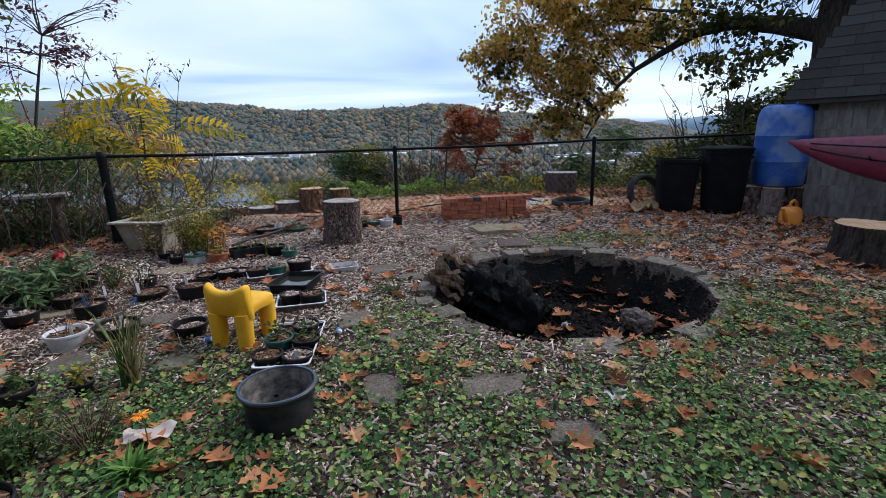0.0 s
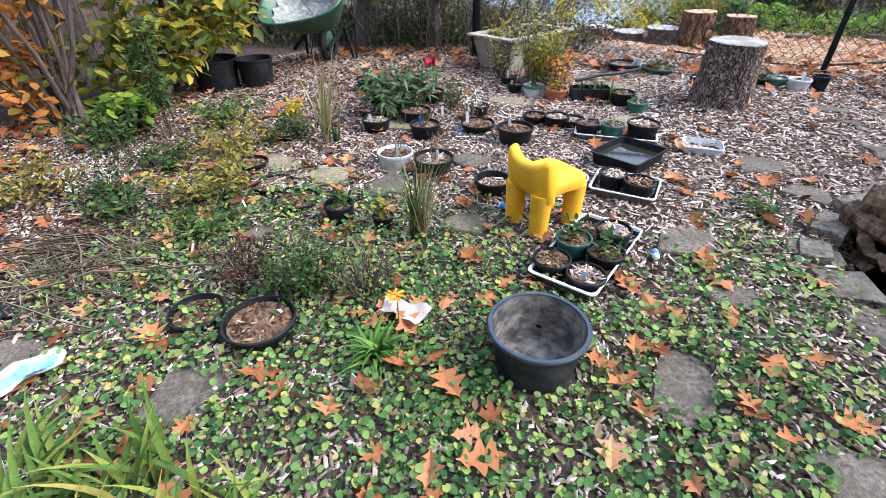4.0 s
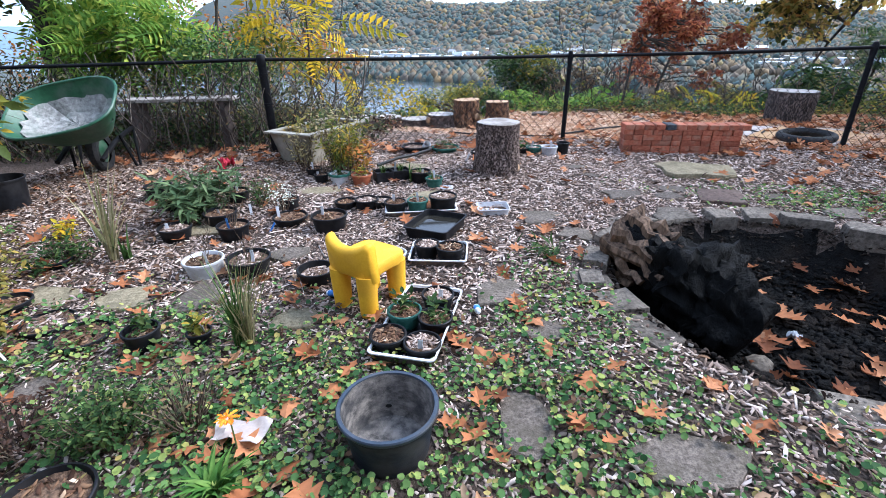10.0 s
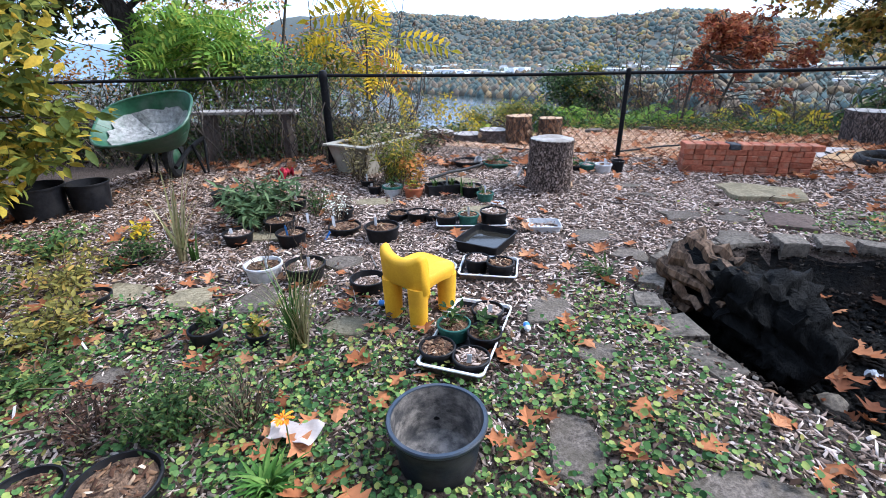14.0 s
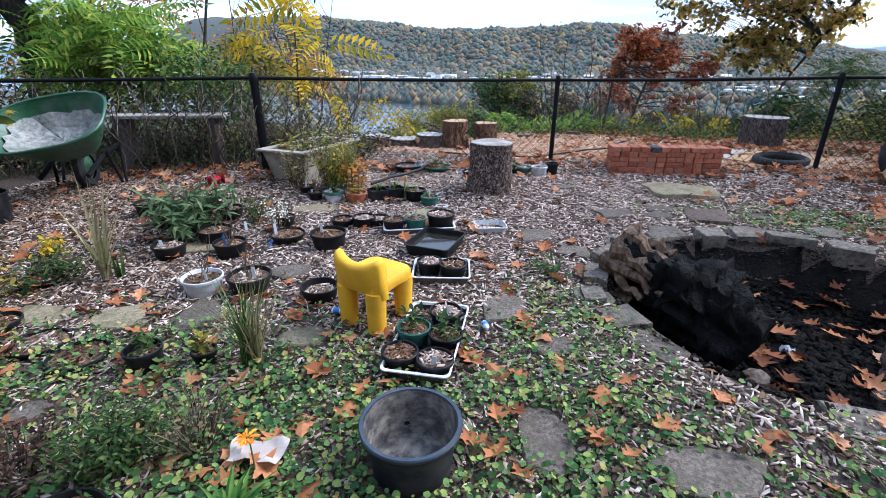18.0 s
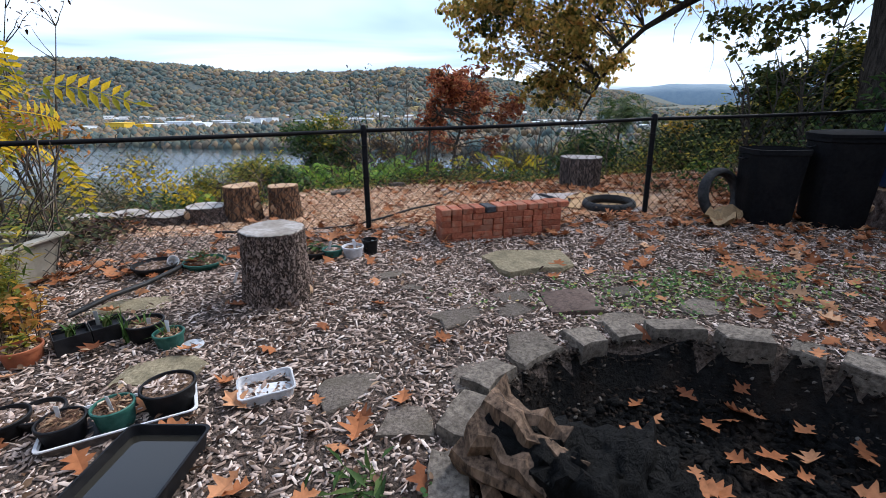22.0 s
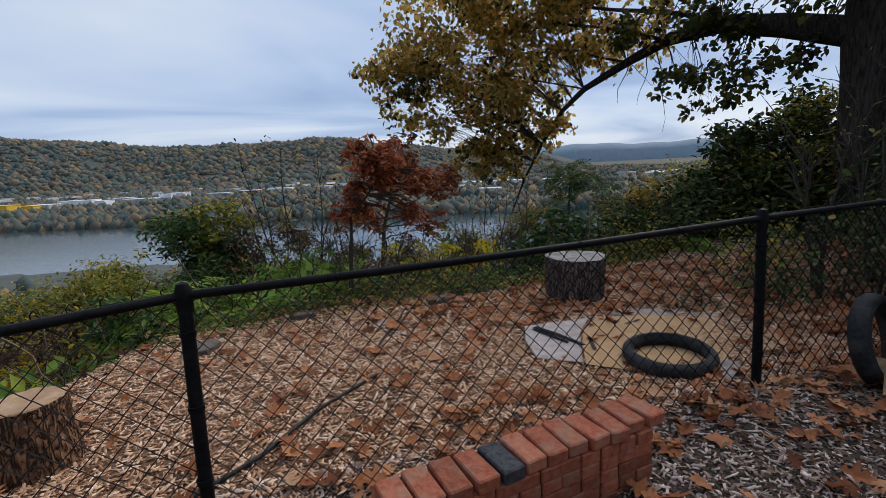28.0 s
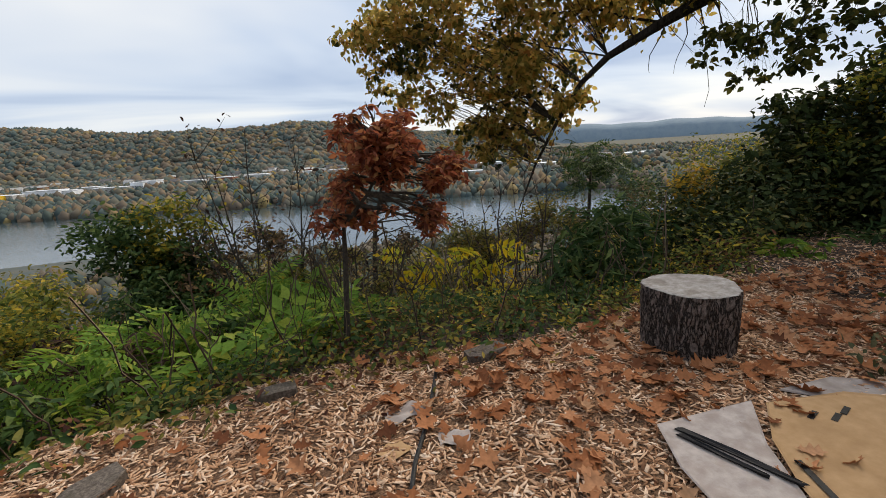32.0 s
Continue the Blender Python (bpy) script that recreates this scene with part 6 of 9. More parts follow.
def herb(name, label, x, y, r, h, leaf, n, size, seed, tmpl=(LEAF_V, LEAF_F), stems=10):
    rnd, rng = random.Random(seed), np.random.default_rng(seed)
    t = thing(name, label, "plant", pose(x, y, gz(x, y) - 0.01))
    g = Geo()
    tips = []
    for _ in range(stems):
        a, q = rnd.random() * 6.28, r * math.sqrt(rnd.random())
        e = Vector((q * math.cos(a), q * math.sin(a), h * rnd.uniform(0.55, 1)))
        pts = bend((e.x * 0.25, e.y * 0.25, 0), e, rnd, 5, 0.06, 0.2)
        g.tube(pts, [0.004, 0.0035, 0.003, 0.0025, 0.002, 0.001], 4)
        tips += pts[2:]
    part("stem_tangle", g, M_STRAW, t)
    w = rng.integers(0, len(tips), n)
    pos = np.array([tips[i] for i in w]) + rng.normal(0, 0.025, (n, 3))
    me = scatter_mesh("leaves", np.array(tmpl[0]), np.array(tmpl[1]), leaf, pos, np.stack([rng.random(n) * 6.28, rng.normal(0, 0.4, n), rng.normal(0.1, 0.5, n)], 1), size * rng.uniform(0.6, 1.3, n))
    part("leaves", me, None, t)
    return t


herb("hellebore", "bushy dark green hellebore with fingered leaves", -2.64, -3.18, 0.30, 0.38, L_GREYG, 1000, 0.11, 1, (LONG_V, LONG_F), 26)
herb("rue_plant", "fine grey-green herb with wiry brown stems", -1.12, -4.98, 0.16, 0.24, L_DULL, 260, 0.022, 2, stems=40)
herb("rue_plant", "bushy dark green fine-leaved herb", -1.33, -5.13, 0.17, 0.26, L_GRN, 1500, 0.024, 27, stems=44)
herb("rue_plant", "low fine-leaved herb going brown", -1.62, -5.25, 0.16, 0.22, L_DARKDRY, 500, 0.026, 3, stems=30)
herb("yellowing_herb", "sprawling herb with yellowing leaves", -2.55, -4.95, 0.34, 0.24, L_OLV, 700, 0.045, 4, stems=30)
herb("yellowing_herb", "sprawling herb with yellowing leaves", -3.0, -4.55, 0.28, 0.30, L_OLV, 500, 0.045, 5, stems=24)
herb("yellowing_herb", "low yellow leafed perennial on the mulch", -3.35, -3.75, 0.13, 0.12, L_YEL, 120, 0.05, 6, stems=12)
herb("white_aster", "pale flowering aster stems gone to seed", -3.3, -5.3, 0.34, 0.24, mat("seed_fluff", (0.36, 0.35, 0.27), (0.5, 0.48, 0.4), 0.9, 20, 0), 500, 0.022, 7, stems=40)
herb("white_aster", "white flowering herb behind the pots", -2.05, -2.95, 0.15, 0.28, mat("white_bloom", (0.5, 0.52, 0.42), (0.62, 0.62, 0.52), 0.9, 20, 0), 160, 0.026, 8, stems=16)
herb("potted_sapling", "thin sapling with drooping pale yellow leaves", -1.98, -1.95, 0.26, 0.66, L_YG, 620, 0.075, 9, (LONG_V, LONG_F), 12)
herb("potted_sapling", "bronze leafed young shrub in a pot", -1.78, -1.98, 0.16, 0.45, L_ORG, 160, 0.055, 10, stems=9)
herb("willow_weed", "upright narrow-leaved green weed", -3.75, -4.65, 0.10, 0.85, L_GRN, 420, 0.09, 11, (LONG_V, LONG_F), 8)
herb("low_green_plant", "low broad-leaved green plant beneath the shrub", -4.3, -4.75, 0.34, 0.26, L_GRNB, 360, 0.10, 12, (ROUND_V, ROUND_F), 24)
herb("leafy_rosette", "grey-green leafy rosette in the path", 0.05, -3.20, 0.16, 0.06, L_GRN, 60, 0.10, 13, (LONG_V, LONG_F), 14)
for i, (x, y, r, h, lf, s) in enumerate(((-3.25, -4.95, 0.32, 0.20, L_GRN, 0.045), (-2.85, -5.35, 0.30, 0.16, L_GRN, 0.05), (-3.6, -4.25, 0.30, 0.22, L_DKG, 0.05), (-2.95, -4.1, 0.22, 0.16, L_GRN, 0.04), (-3.9, -5.0, 0.36, 0.30, L_GRN, 0.06), (-3.5, -5.6, 0.34, 0.24, L_OLV, 0.05), (-2.2, -5.15, 0.22, 0.15, L_DKG, 0.04))):
    herb("sprawling_perennial", "sprawling half-yellow perennial among fallen leaves", x, y, r, h, lf, 420, s, 60 + i, stems=22)
g = Geo()
rnd = random.Random(31)
for _ in range(120):
    x, y, a = rnd.gauss(-2.42, 0.22), rnd.gauss(-5.72, 0.16), rnd.gauss(0.5, 0.5)
    L = rnd.uniform(0.12, 0.32)
    z = gz(x, y) + rnd.uniform(0.005, 0.06)
    g.tube(bend((x - L * math.cos(a), y - L * math.sin(a), z), (x + L * math.cos(a), y + L * math.sin(a), z + rnd.uniform(-0.01, 0.03)), rnd, 5, 0.02, 0.2), rnd.uniform(0.002, 0.005), 4)
solo("brush_pile", g, M_STRAW, "low heap of dry brown twigs and stalks", "brush", kind="stuff")
herb("rue_plant", "fine green herb beside the pots", -2.35, -2.85, 0.16, 0.22, L_GRN, 320, 0.03, 14, stems=20)

# ---- cream planter by the fence ----
def planter_trough():
    """Cream trough: four outward-leaning panels, a wide flat rim, soil inside."""
    t = thing("planter_trough", "cream painted wooden planter trough with flared sides and a flat rim", "planter", pose(-2.67, -1.22, gz(-2.6, -1.2) - 0.02, 0, 0, 81))
    a, b, h, fl, th = 0.42, 0.20, 0.345, 0.075, 0.022

    def panel(name, p0, p1, out):
        """A leaning board between two bottom corners."""
        p0, p1, out = Vector(p0), Vector(p1), Vector(out)
        e = (p1 - p0).normalized() * fl
        lo, hi = [p0, p1], [p1 + e + out * fl + Vector((0, 0, h)), p0 - e + out * fl + Vector((0, 0, h))]
        outer = lo + hi
        inner = [v - out * th for v in outer]
        g = Geo()
        g.add(outer + inner, [(0, 1, 2, 3), (7, 6, 5, 4), (0, 4, 5, 1), (1, 5, 6, 2), (2, 6, 7, 3), (3, 7, 4, 0)])
        part(name, g, M_CREAM, t, smooth=0)
    panel("long_panel", (-a, -b, 0), (a, -b, 0), (0, -1, 0))
    panel("long_panel", (a, b, 0), (-a, b, 0), (0, 1, 0))
    panel("end_panel", (a, -b, 0), (a, b, 0), (1, 0, 0))
    panel("end_panel", (-a, b, 0), (-a, -b, 0), (-1, 0, 0))
    A, B = a + fl, b + fl
    for x, y, w, d in ((0, -B, 2 * A + 0.10, 0.085), (0, B, 2 * A + 0.10, 0.085), (A, 0, 0.085, 2 * B - 0.087), (-A, 0, 0.085, 2 * B - 0.087)):
        g = Geo()
        g.cbox(w, d, 0.022, Matrix.Translation((x, y, h + 0.011)), 0.004)
        part("rim_board", g, M_CREAM, t)
    g = Geo()
    g.cbox(2 * a - 0.06 + fl, 2 * b - 0.06 + fl, 0.24, Matrix.Translation((0, 0, 0.14)), 0.01)
    part("soil", g, M_POTSOIL, t)


planter_trough()
herb("trough_plant", "low green and yellowing leaves growing in the trough", -2.67, -1.15, 0.20, 0.46, L_DKG, 420, 0.055, 24, stems=30)
herb("trough_plant", "dull yellow leaves hanging over the trough rim", -2.78, -1.42, 0.20, 0.48, L_OLV, 320, 0.06, 25, stems=24)
g = Geo()
g.tube([(-1.75, -1.72, 0.0), (-1.62, -1.50, 0.03), (-1.52, -1.28, 0.02), (-1.45, -0.98, 0.01), (-1.42, -0.75, 0.0)], 0.016, 10)
solo("drain_pipe", g, M_HOSE, "black plastic irrigation pipe lying on the leaves", "pipe", smooth=60)
g = Geo()
g.lathe([(0.0, 0.0), (0.028, 0.0), (0.030, 0.003), (0.041, 0.095), (0.044, 0.098), (0.041, 0.100), (0.038, 0.094), (0.027, 0.006), (0, 0.006)], n=22)
solo("paper_cup", g, M_WHITEPL, "crumpled white paper cup tipped on the leaves", "cup", pose(-1.55, -0.80, gz(-1.55, -0.8) + 0.035, 62, 20, 30))
herb("dry_aster", "tall dry aster with pale fluffy seed heads", -2.22, -1.72, 0.26, 0.62, L_STRAWY, 700, 0.04, 21, stems=34)
herb("dry_aster", "straw-coloured perennial leaning on the trough", -2.55, -1.80, 0.18, 0.42, L_STRAWY, 360, 0.04, 22, stems=22)
herb("dry_aster", "yellowing perennial beside the pots", -2.05, -1.75, 0.18, 0.36, L_YG, 420, 0.055, 23, stems=18)

# ---- wheelbarrow ----
def wheelbarrow():
    t = thing("wheelbarrow", "green steel wheelbarrow crusted with dried cement", "wheelbarrow", pose(-4.66, -2.42, gz(-4.7, -2.3), 0, 0, 28) @ Matrix.Scale(1.25, 4))
    n = 32
    out, inn = [], []
    def ring(a, b, z, k=3.2, tip=0.0, ox=0.0):
        r = []
        for i in range(n):
            an = 2 * math.pi * i / n
            c, s = math.cos(an), math.sin(an)
            q = (abs(c) ** k + abs(s) ** k) ** (-1 / k)
            r.append((a * q * c + ox, b * q * s, z + tip * c))
        return r
    lv = [ring(0.20, 0.15, 0.0, 2.4, 0, 0.04), ring(0.27, 0.20, 0.06, 2.6, 0.01, 0.02), ring(0.37, 0.27, 0.20, 2.8, 0.02), ring(0.41, 0.30, 0.26, 3, 0.03)]
    tiltm = pose(0, -0.05, 0.36, 34, -6, 0)

    def skin(levels, cap):
        g = Geo()
        vs = [p for l in levels for p in l]
        fs = [(j * n + i, j * n + (i + 1) % n, (j + 1) * n + (i + 1) % n, (j + 1) * n + i) for j in range(len(levels) - 1) for i in range(n)]
        fs.append(tuple(range(n))[::-1] if cap == 0 else tuple(range((len(levels) - 1) * n, len(levels) * n)))
        return g.add(vs, fs, tiltm)
    part("tray", skin(lv, 0), M_GREENSTEEL, t)
    part("tray_inside", skin([[(p[0] * 0.98, p[1] * 0.98, p[2] + 0.004) for p in l] for l in lv[::-1]], 1), M_GREENSTEEL, t)
    g = Geo()
    rim = [tiltm @ Vector(p) for p in lv[-1]]
    g.tube(rim + [rim[0]], 0.012, 8)
    part("rolled_rim", g, M_GREENSTEEL, t)
    rnd = random.Random(3)
    g = Geo()
    vs, fs = [(0.02, 0, 0.075)], []
    for k in (0.25, 0.5, 0.75, 1.0):
        for i in range(n):
            p = lv[1][i] if k < 0.8 else lv[2][i]
            q = k if k < 0.8 else rnd.uniform(0.80, 0.97)
            vs.append((p[0] * q, p[1] * q, (0.075 if k < 0.8 else 0.165) + rnd.uniform(-0.012, 0.014)))
    for i in range(n):
        fs.append((0, 1 + i, 1 + (i + 1) % n))
    for j in range(3):
        for i in range(n):
            k = (i + 1) % n
            fs.append((1 + j * n + i, 1 + (j + 1) * n + i, 1 + (j + 1) * n + k, 1 + j * n + k))
    g.add(vs, fs, tiltm)
    part("cement_crust", g, M_CEMENT, t, "crust of dried grey cement")
    for s in (-1, 1):
        g = Geo()
        g.tube([(0.16 * s, -0.22, 0.16), (0.17 * s, 0.05, 0.25), (0.18 * s, 0.25, 0.29), (0.19 * s, 0.42, 0.31)], [0.018, 0.02, 0.02, 0.02], 8)
        part("handle", g, M_FENCE, t)
        g = Geo()
        g.tube([(0.2 * s, 0.1, 0.30), (0.24 * s, 0.16, 0.02), (0.24 * s, 0.24, 0.0), (0.22 * s, 0.34, 0.30)], 0.012, 8)
        part("leg", g, M_FENCE, t)
    wh = Geo()
    m = pose(0.02, 0.10, 0.175, 90, 0, 90)
    wh.lathe([(0.10, -0.035), (0.15, -0.04), (0.172, -0.02), (0.175, 0), (0.172, 0.02), (0.15, 0.04), (0.10, 0.035)], m, 24)
    w = part("wheel", wh, M_RUBBER, t)
    g = Geo()
    g.lathe([(0, -0.03), (0.03, -0.03), (0.10, -0.02), (0.10, 0.02), (0.03, 0.03), (0, 0.03)], m, 18)
    part("rim", g, M_GREENSTEEL, w)
    return t


wheelbarrow()

# ---- bins, barrel, watering can, tyres ----
def bin_tub(x, y, w, d, h, rz, label, lid):
    t = thing("rubbish_bin", label, "bin", pose(x, y, gz(x, y) - 0.01, 0, 0, rz), "black bins")
    def lp(a, b, z, k=5.0, n=32):
        r = []
        for i in range(n):
            an = 2 * math.pi * i / n
            c, s = math.cos(an), math.sin(an)
            q = (abs(c) ** k + abs(s) ** k) ** (-1 / k)
            r.append((a * q * c, b * q * s, z))
        return r
    lv = [lp(w * .40, d * .40, 0), lp(w * .41, d * .41, 0.02), lp(w * .48, d * .48, h * 0.9), lp(w * .5, d * .5, h * 0.91), lp(w * .5, d * .5, h * 0.97), lp(w * .48, d * .48, h * 0.975)]
    g = Geo()
    n = 32
    vs = [p for l in lv for p in l]
    fs = [(j * n + i, j * n + (i + 1) % n, (j + 1) * n + (i + 1) % n, (j + 1) * n + i) for j in range(len(lv) - 1) for i in range(n)]
    fs.append(tuple(range(n))[::-1])
    g.add(vs, fs)
    part("body", g, M_BIN, t)
    g = Geo()
    if lid:
        lv = [lp(w * .52, d * .52, h * 0.955), lp(w * .525, d * .525, h * 0.985), lp(w * .48, d * .48, h * 1.0), lp(w * .2, d * .2, h * 1.02)]
        vs = [p for l in lv for p in l]
        fs = [(j * n + i, j * n + (i + 1) % n, (j + 1) * n + (i + 1) % n, (j + 1) * n + i) for j in range(3) for i in range(n)]
        fs.append(tuple(range(3 * n, 4 * n)))
        g.add(vs, fs)
        part("lid", g, M_BIN, t)
    else:
        lv = [lp(w * .475, d * .475, h * 0.97), lp(w * .42, d * .42, h * 0.7), lp(w * .1, d * .1, h * 0.72)]
        vs = [p for l in lv for p in l]
        fs = [(j * n + i, (j * n + (i + 1) % n), (j + 1) * n + (i + 1) % n, (j + 1) * n + i) for j in range(2) for i in range(n)]
        fs.append(tuple(range(2 * n, 3 * n)))
        g.add(vs, fs)
        part("lining", g, M_BIN, t)
    for s in (-1, 1):
        g = Geo()
        g.tube([(s * w * 0.5, -0.07, h * 0.86), (s * (w * 0.5 + 0.03), -0.05, h * 0.84), (s * (w * 0.5 + 0.03), 0.05, h * 0.84), (s * w * 0.5, 0.07, h * 0.86)], 0.011, 7)
        part("handle", g, M_BIN, t)
    return t


bin_tub(4.10, -0.22, 0.54, 0.50, 0.78, -15, "open black plastic rubbish bin by the fence", False)
bin_tub(4.66, -0.45, 0.58, 0.54, 0.93, -20, "lidded black plastic rubbish bin beside a blue drum", True)

bl = thing("rain_barrel", "faded blue plastic drum standing on log rounds", "barrel", pose(5.32, -0.62, 0.36, 0, 0, 10))
g = Geo()
g.lathe([(0, 0), (0.25, 0), (0.29, 0.02), (0.312, 0.07), (0.320, 0.20), (0.324, 0.32), (0.331, 0.34), (0.324, 0.36), (0.326, 0.66), (0.333, 0.68), (0.326, 0.70), (0.322, 0.88), (0.312, 0.97), (0.288, 1.035), (0.25, 1.068), (0.20, 1.078), (0.19, 1.066), (0, 1.066)], n=44)
part("drum", g, M_BLUE, bl)
for s in (-1, 1):
    g = Geo()
    g.tube([(0.10, s * 0.20, 1.055), (0.08, s * 0.20, 1.095), (-0.08, s * 0.20, 1.095), (-0.10, s * 0.20, 1.055)], 0.014, 8)
    part("carry_handle", g, M_BLUE, bl)
for x in (-0.14, 0.14):
    g = Geo()
    g.lathe([(0.04, 1.06), (0.04, 1.085), (0.03, 1.09), (0, 1.09)], Matrix.Translation((x, 0, 0)), 16)
    part("bung", g, M_BLUE, bl)
for i, (x, y) in enumerate(((5.15, -0.80), (5.42, -0.78), (5.30, -0.45), (5.02, -0.55))):
    stump("log_round", "short sawn log round carrying the blue drum", x, y, 0.145, 0.36 - gz(x, y) + 0.006, M_CUTO, M_BARK if i == 1 else M_STUMPBARK, seed=60 + i, group="log rounds under the drum")

can = thing("watering_can", "bright orange plastic watering can on the leaves", "watering can", pose(5.02, -1.30, gz(5.02, -1.3), 0, 0, 28))
g = Geo()
g.lathe([(0, 0), (0.115, 0), (0.125, 0.012), (0.118, 0.16), (0.105, 0.20), (0.075, 0.225), (0.07, 0.215), (0.0, 0.19)], n=28)
part("body", g, M_ORANGE, can)
g = Geo()
g.tube([(-0.10, 0, 0.05), (-0.17, 0, 0.12), (-0.215, 0, 0.20), (-0.235, 0, 0.235)], [0.032, 0.024, 0.018, 0.02], 10)
part("spout", g, M_ORANGE, can)
g = Geo()
g.tube([(-0.06, 0, 0.215), (-0.045, 0, 0.28), (0.03, 0, 0.305), (0.11, 0, 0.27), (0.135, 0, 0.17), (0.115, 0, 0.08)], [0.016, 0.017, 0.018, 0.018, 0.016, 0.014], 10)
part("handle", g, M_ORANGE, can)


def tyre(name, label, m, R, r, tread=True):
    t = thing(name, label, "tyre", m)
    g = Geo()
    n, k = 44, 14
    vs, fs = [], []
    for i in range(n):
        a = 2 * math.pi * i / n
        for j in range(k):
            b = 2 * math.pi * j / k
            q = r * (1 + (0.05 if tread and (i + j) % 2 and abs(b) < 1.2 else 0))
            if math.cos(b) < -0.6:
                q *= 0.75
            vs.append(((R + q * math.cos(b)) * math.cos(a), (R + q * math.cos(b)) * math.sin(a), q * 1.05 * math.sin(b)))
    for i in range(n):
        for j in range(k):
            fs.append((i * k + j, ((i + 1) % n) * k + j, ((i + 1) % n) * k + (j + 1) % k, i * k + (j + 1) % k))
    g.add(vs, fs)
    part("rubber", g, M_RUBBER, t, smooth=50)
    g = Geo()
    for s in (-1, 1):
        g.lathe([(R - r * 0.55, s * r * 0.55), (R - r * 0.2, s * r * 1.09), (R - r * 0.05, s * r * 1.11), (R + r * 0.1, s * r * 1.07)], n=44)
    part("sidewall_band", g, M_RUBBER, t)
    return t


tyre("motorcycle_tyre", "worn black tyre lying flat on cardboard", pose(2.83, 0.64, -0.010 + 0.046, 2, -2, 0), 0.262, 0.046)
tyre("bicycle_tyre", "thick black tyre leaning against the fence and bin", pose(3.72, -0.05, 0.245, 76, 0, 14), 0.235, 0.052)

# cardboard and paper beyond the fence
def sheet(name, label, pts, z, material, th=0.006, seed=1, category="cardboard", lift=0.012):
    rnd = random.Random(seed)
    g = Geo()
    g.slab(pts, th, bev=0.002, rough=lift * 0.4, seed=seed)
    ob = solo(name, g, material, label, category, pose(0, 0, z), smooth=0)
    return ob


sheet("cardboard_sheet", "flattened tan cardboard box lying on the mulch", [(2.90, 1.60), (3.35, 1.50), (3.75, 1.20), (3.62, 0.75), (3.1, 0.45), (2.6, 0.52), (2.28, 0.80), (2.45, 1.12), (2.62, 1.36)], -0.012, M_CARD, 0.007, 1)
sheet("paper_sheet", "grey wet paper sheets on the mulch", [(2.24, 1.69), (2.86, 1.66), (2.58, 1.36), (2.28, 0.86), (2.02, 1.05), (2.1, 1.4)], -0.022, M_PAPER, 0.006, 2, "paper")
sheet("paper_sheet", "pale grey paper sheet beside the cardboard", [(3.1, 1.68), (3.5, 1.66), (3.95, 1.3), (3.8, 1.1), (3.3, 1.45)], -0.026, M_PAPER, 0.005, 3, "paper")
for x, y, rz in ((2.98, 1.42, 20), (3.16, 1.38, 20), (3.06, 1.36, 20)):
    g = Geo()
    g.cbox(0.09, 0.028, 0.0015, bev=0.0005)
    solo("printed_mark", g, M_BLACKPL, "dark printed mark on the cardboard", "print", pose(x, y, -0.001, 0, 0, rz))
g = Geo()
g.cbox(0.26, 0.03, 0.0015, bev=0.0005)
solo("printed_mark", g, M_BLACKPL, "dark printed stripe along the cardboard edge", "print", pose(2.52, 1.10, -0.001, 0, 0, 66))
paper("paper_scrap", "torn grey paper scrap on fresh wood chips", 1.06, 2.42, 0.24, 0.14, 20, M_PAPER, 11, crumple=0.01)
paper("paper_scrap", "torn pale paper scrap on fresh wood chips", 1.25, 2.07, 0.16, 0.13, -20, M_PAPER, 12, crumple=0.01)
paper("dry_leaf_scrap", "flat tan cardboard scrap on the chips", 0.93, 2.10, 0.15, 0.12, 30, M_CARD, 13, crumple=0.004)
for pts, zz in (([(2.28, 1.62), (2.31, 1.62), (2.40, 1.38), (2.47, 1.10), (2.44, 1.10), (2.36, 1.38)], -0.014), ([(2.25, 1.58), (2.275, 1.575), (2.335, 1.36), (2.38, 1.20), (2.36, 1.19), (2.31, 1.36)], -0.012)):
    sheet("plastic_strip", "long dark strip of torn plastic on the paper", pts, zz, M_BLACKPL, 0.010, 5, "plastic strip")
paper("white_tarp_scrap", "crumpled white plastic by the fence", 3.05, 0.36, 0.26, 0.12, 30, M_PAPER, 16, crumple=0.02)
paper("burlap_sack", "tan burlap sack slumped against the bin", 3.62, -0.28, 0.55, 0.26, 40, M_BURLAP, 17, "sack", 0.07)
g = Geo()
g.tube([(0.9, 1.67, -0.03), (1.0, 1.95, -0.045), (1.14, 2.23, -0.05), (1.3, 2.6, -0.06), (1.46, 3.0, -0.075), (1.50, 3.2, -0.10)], 0.012, 8)
solo("garden_hose", g, M_HOSE, "black hose lying down the bank", "hose")
g = Geo()
g.tube([(-1.5, 0.10, 0.02), (-0.8, 0.08, 0.0), (-0.2, 0.20, 0.0), (0.15, 0.45, 0.02), (0.45, 0.85, 0.01), (0.85, 1.2, 0.0)], 0.012, 8)
solo("garden_hose", g, M_HOSE, "black hose running along the fence on the chips", "hose")
for i, (x, y, rx) in enumerate(((0.35, 3.0, .14), (1.85, 2.95, .2), (-0.5, 2.35, .2))):
    flag(x, y, rx, rx * 0.6, 20 * i, 0.07, M_STONE, 80 + i, "grey rock at the lip of the bank")

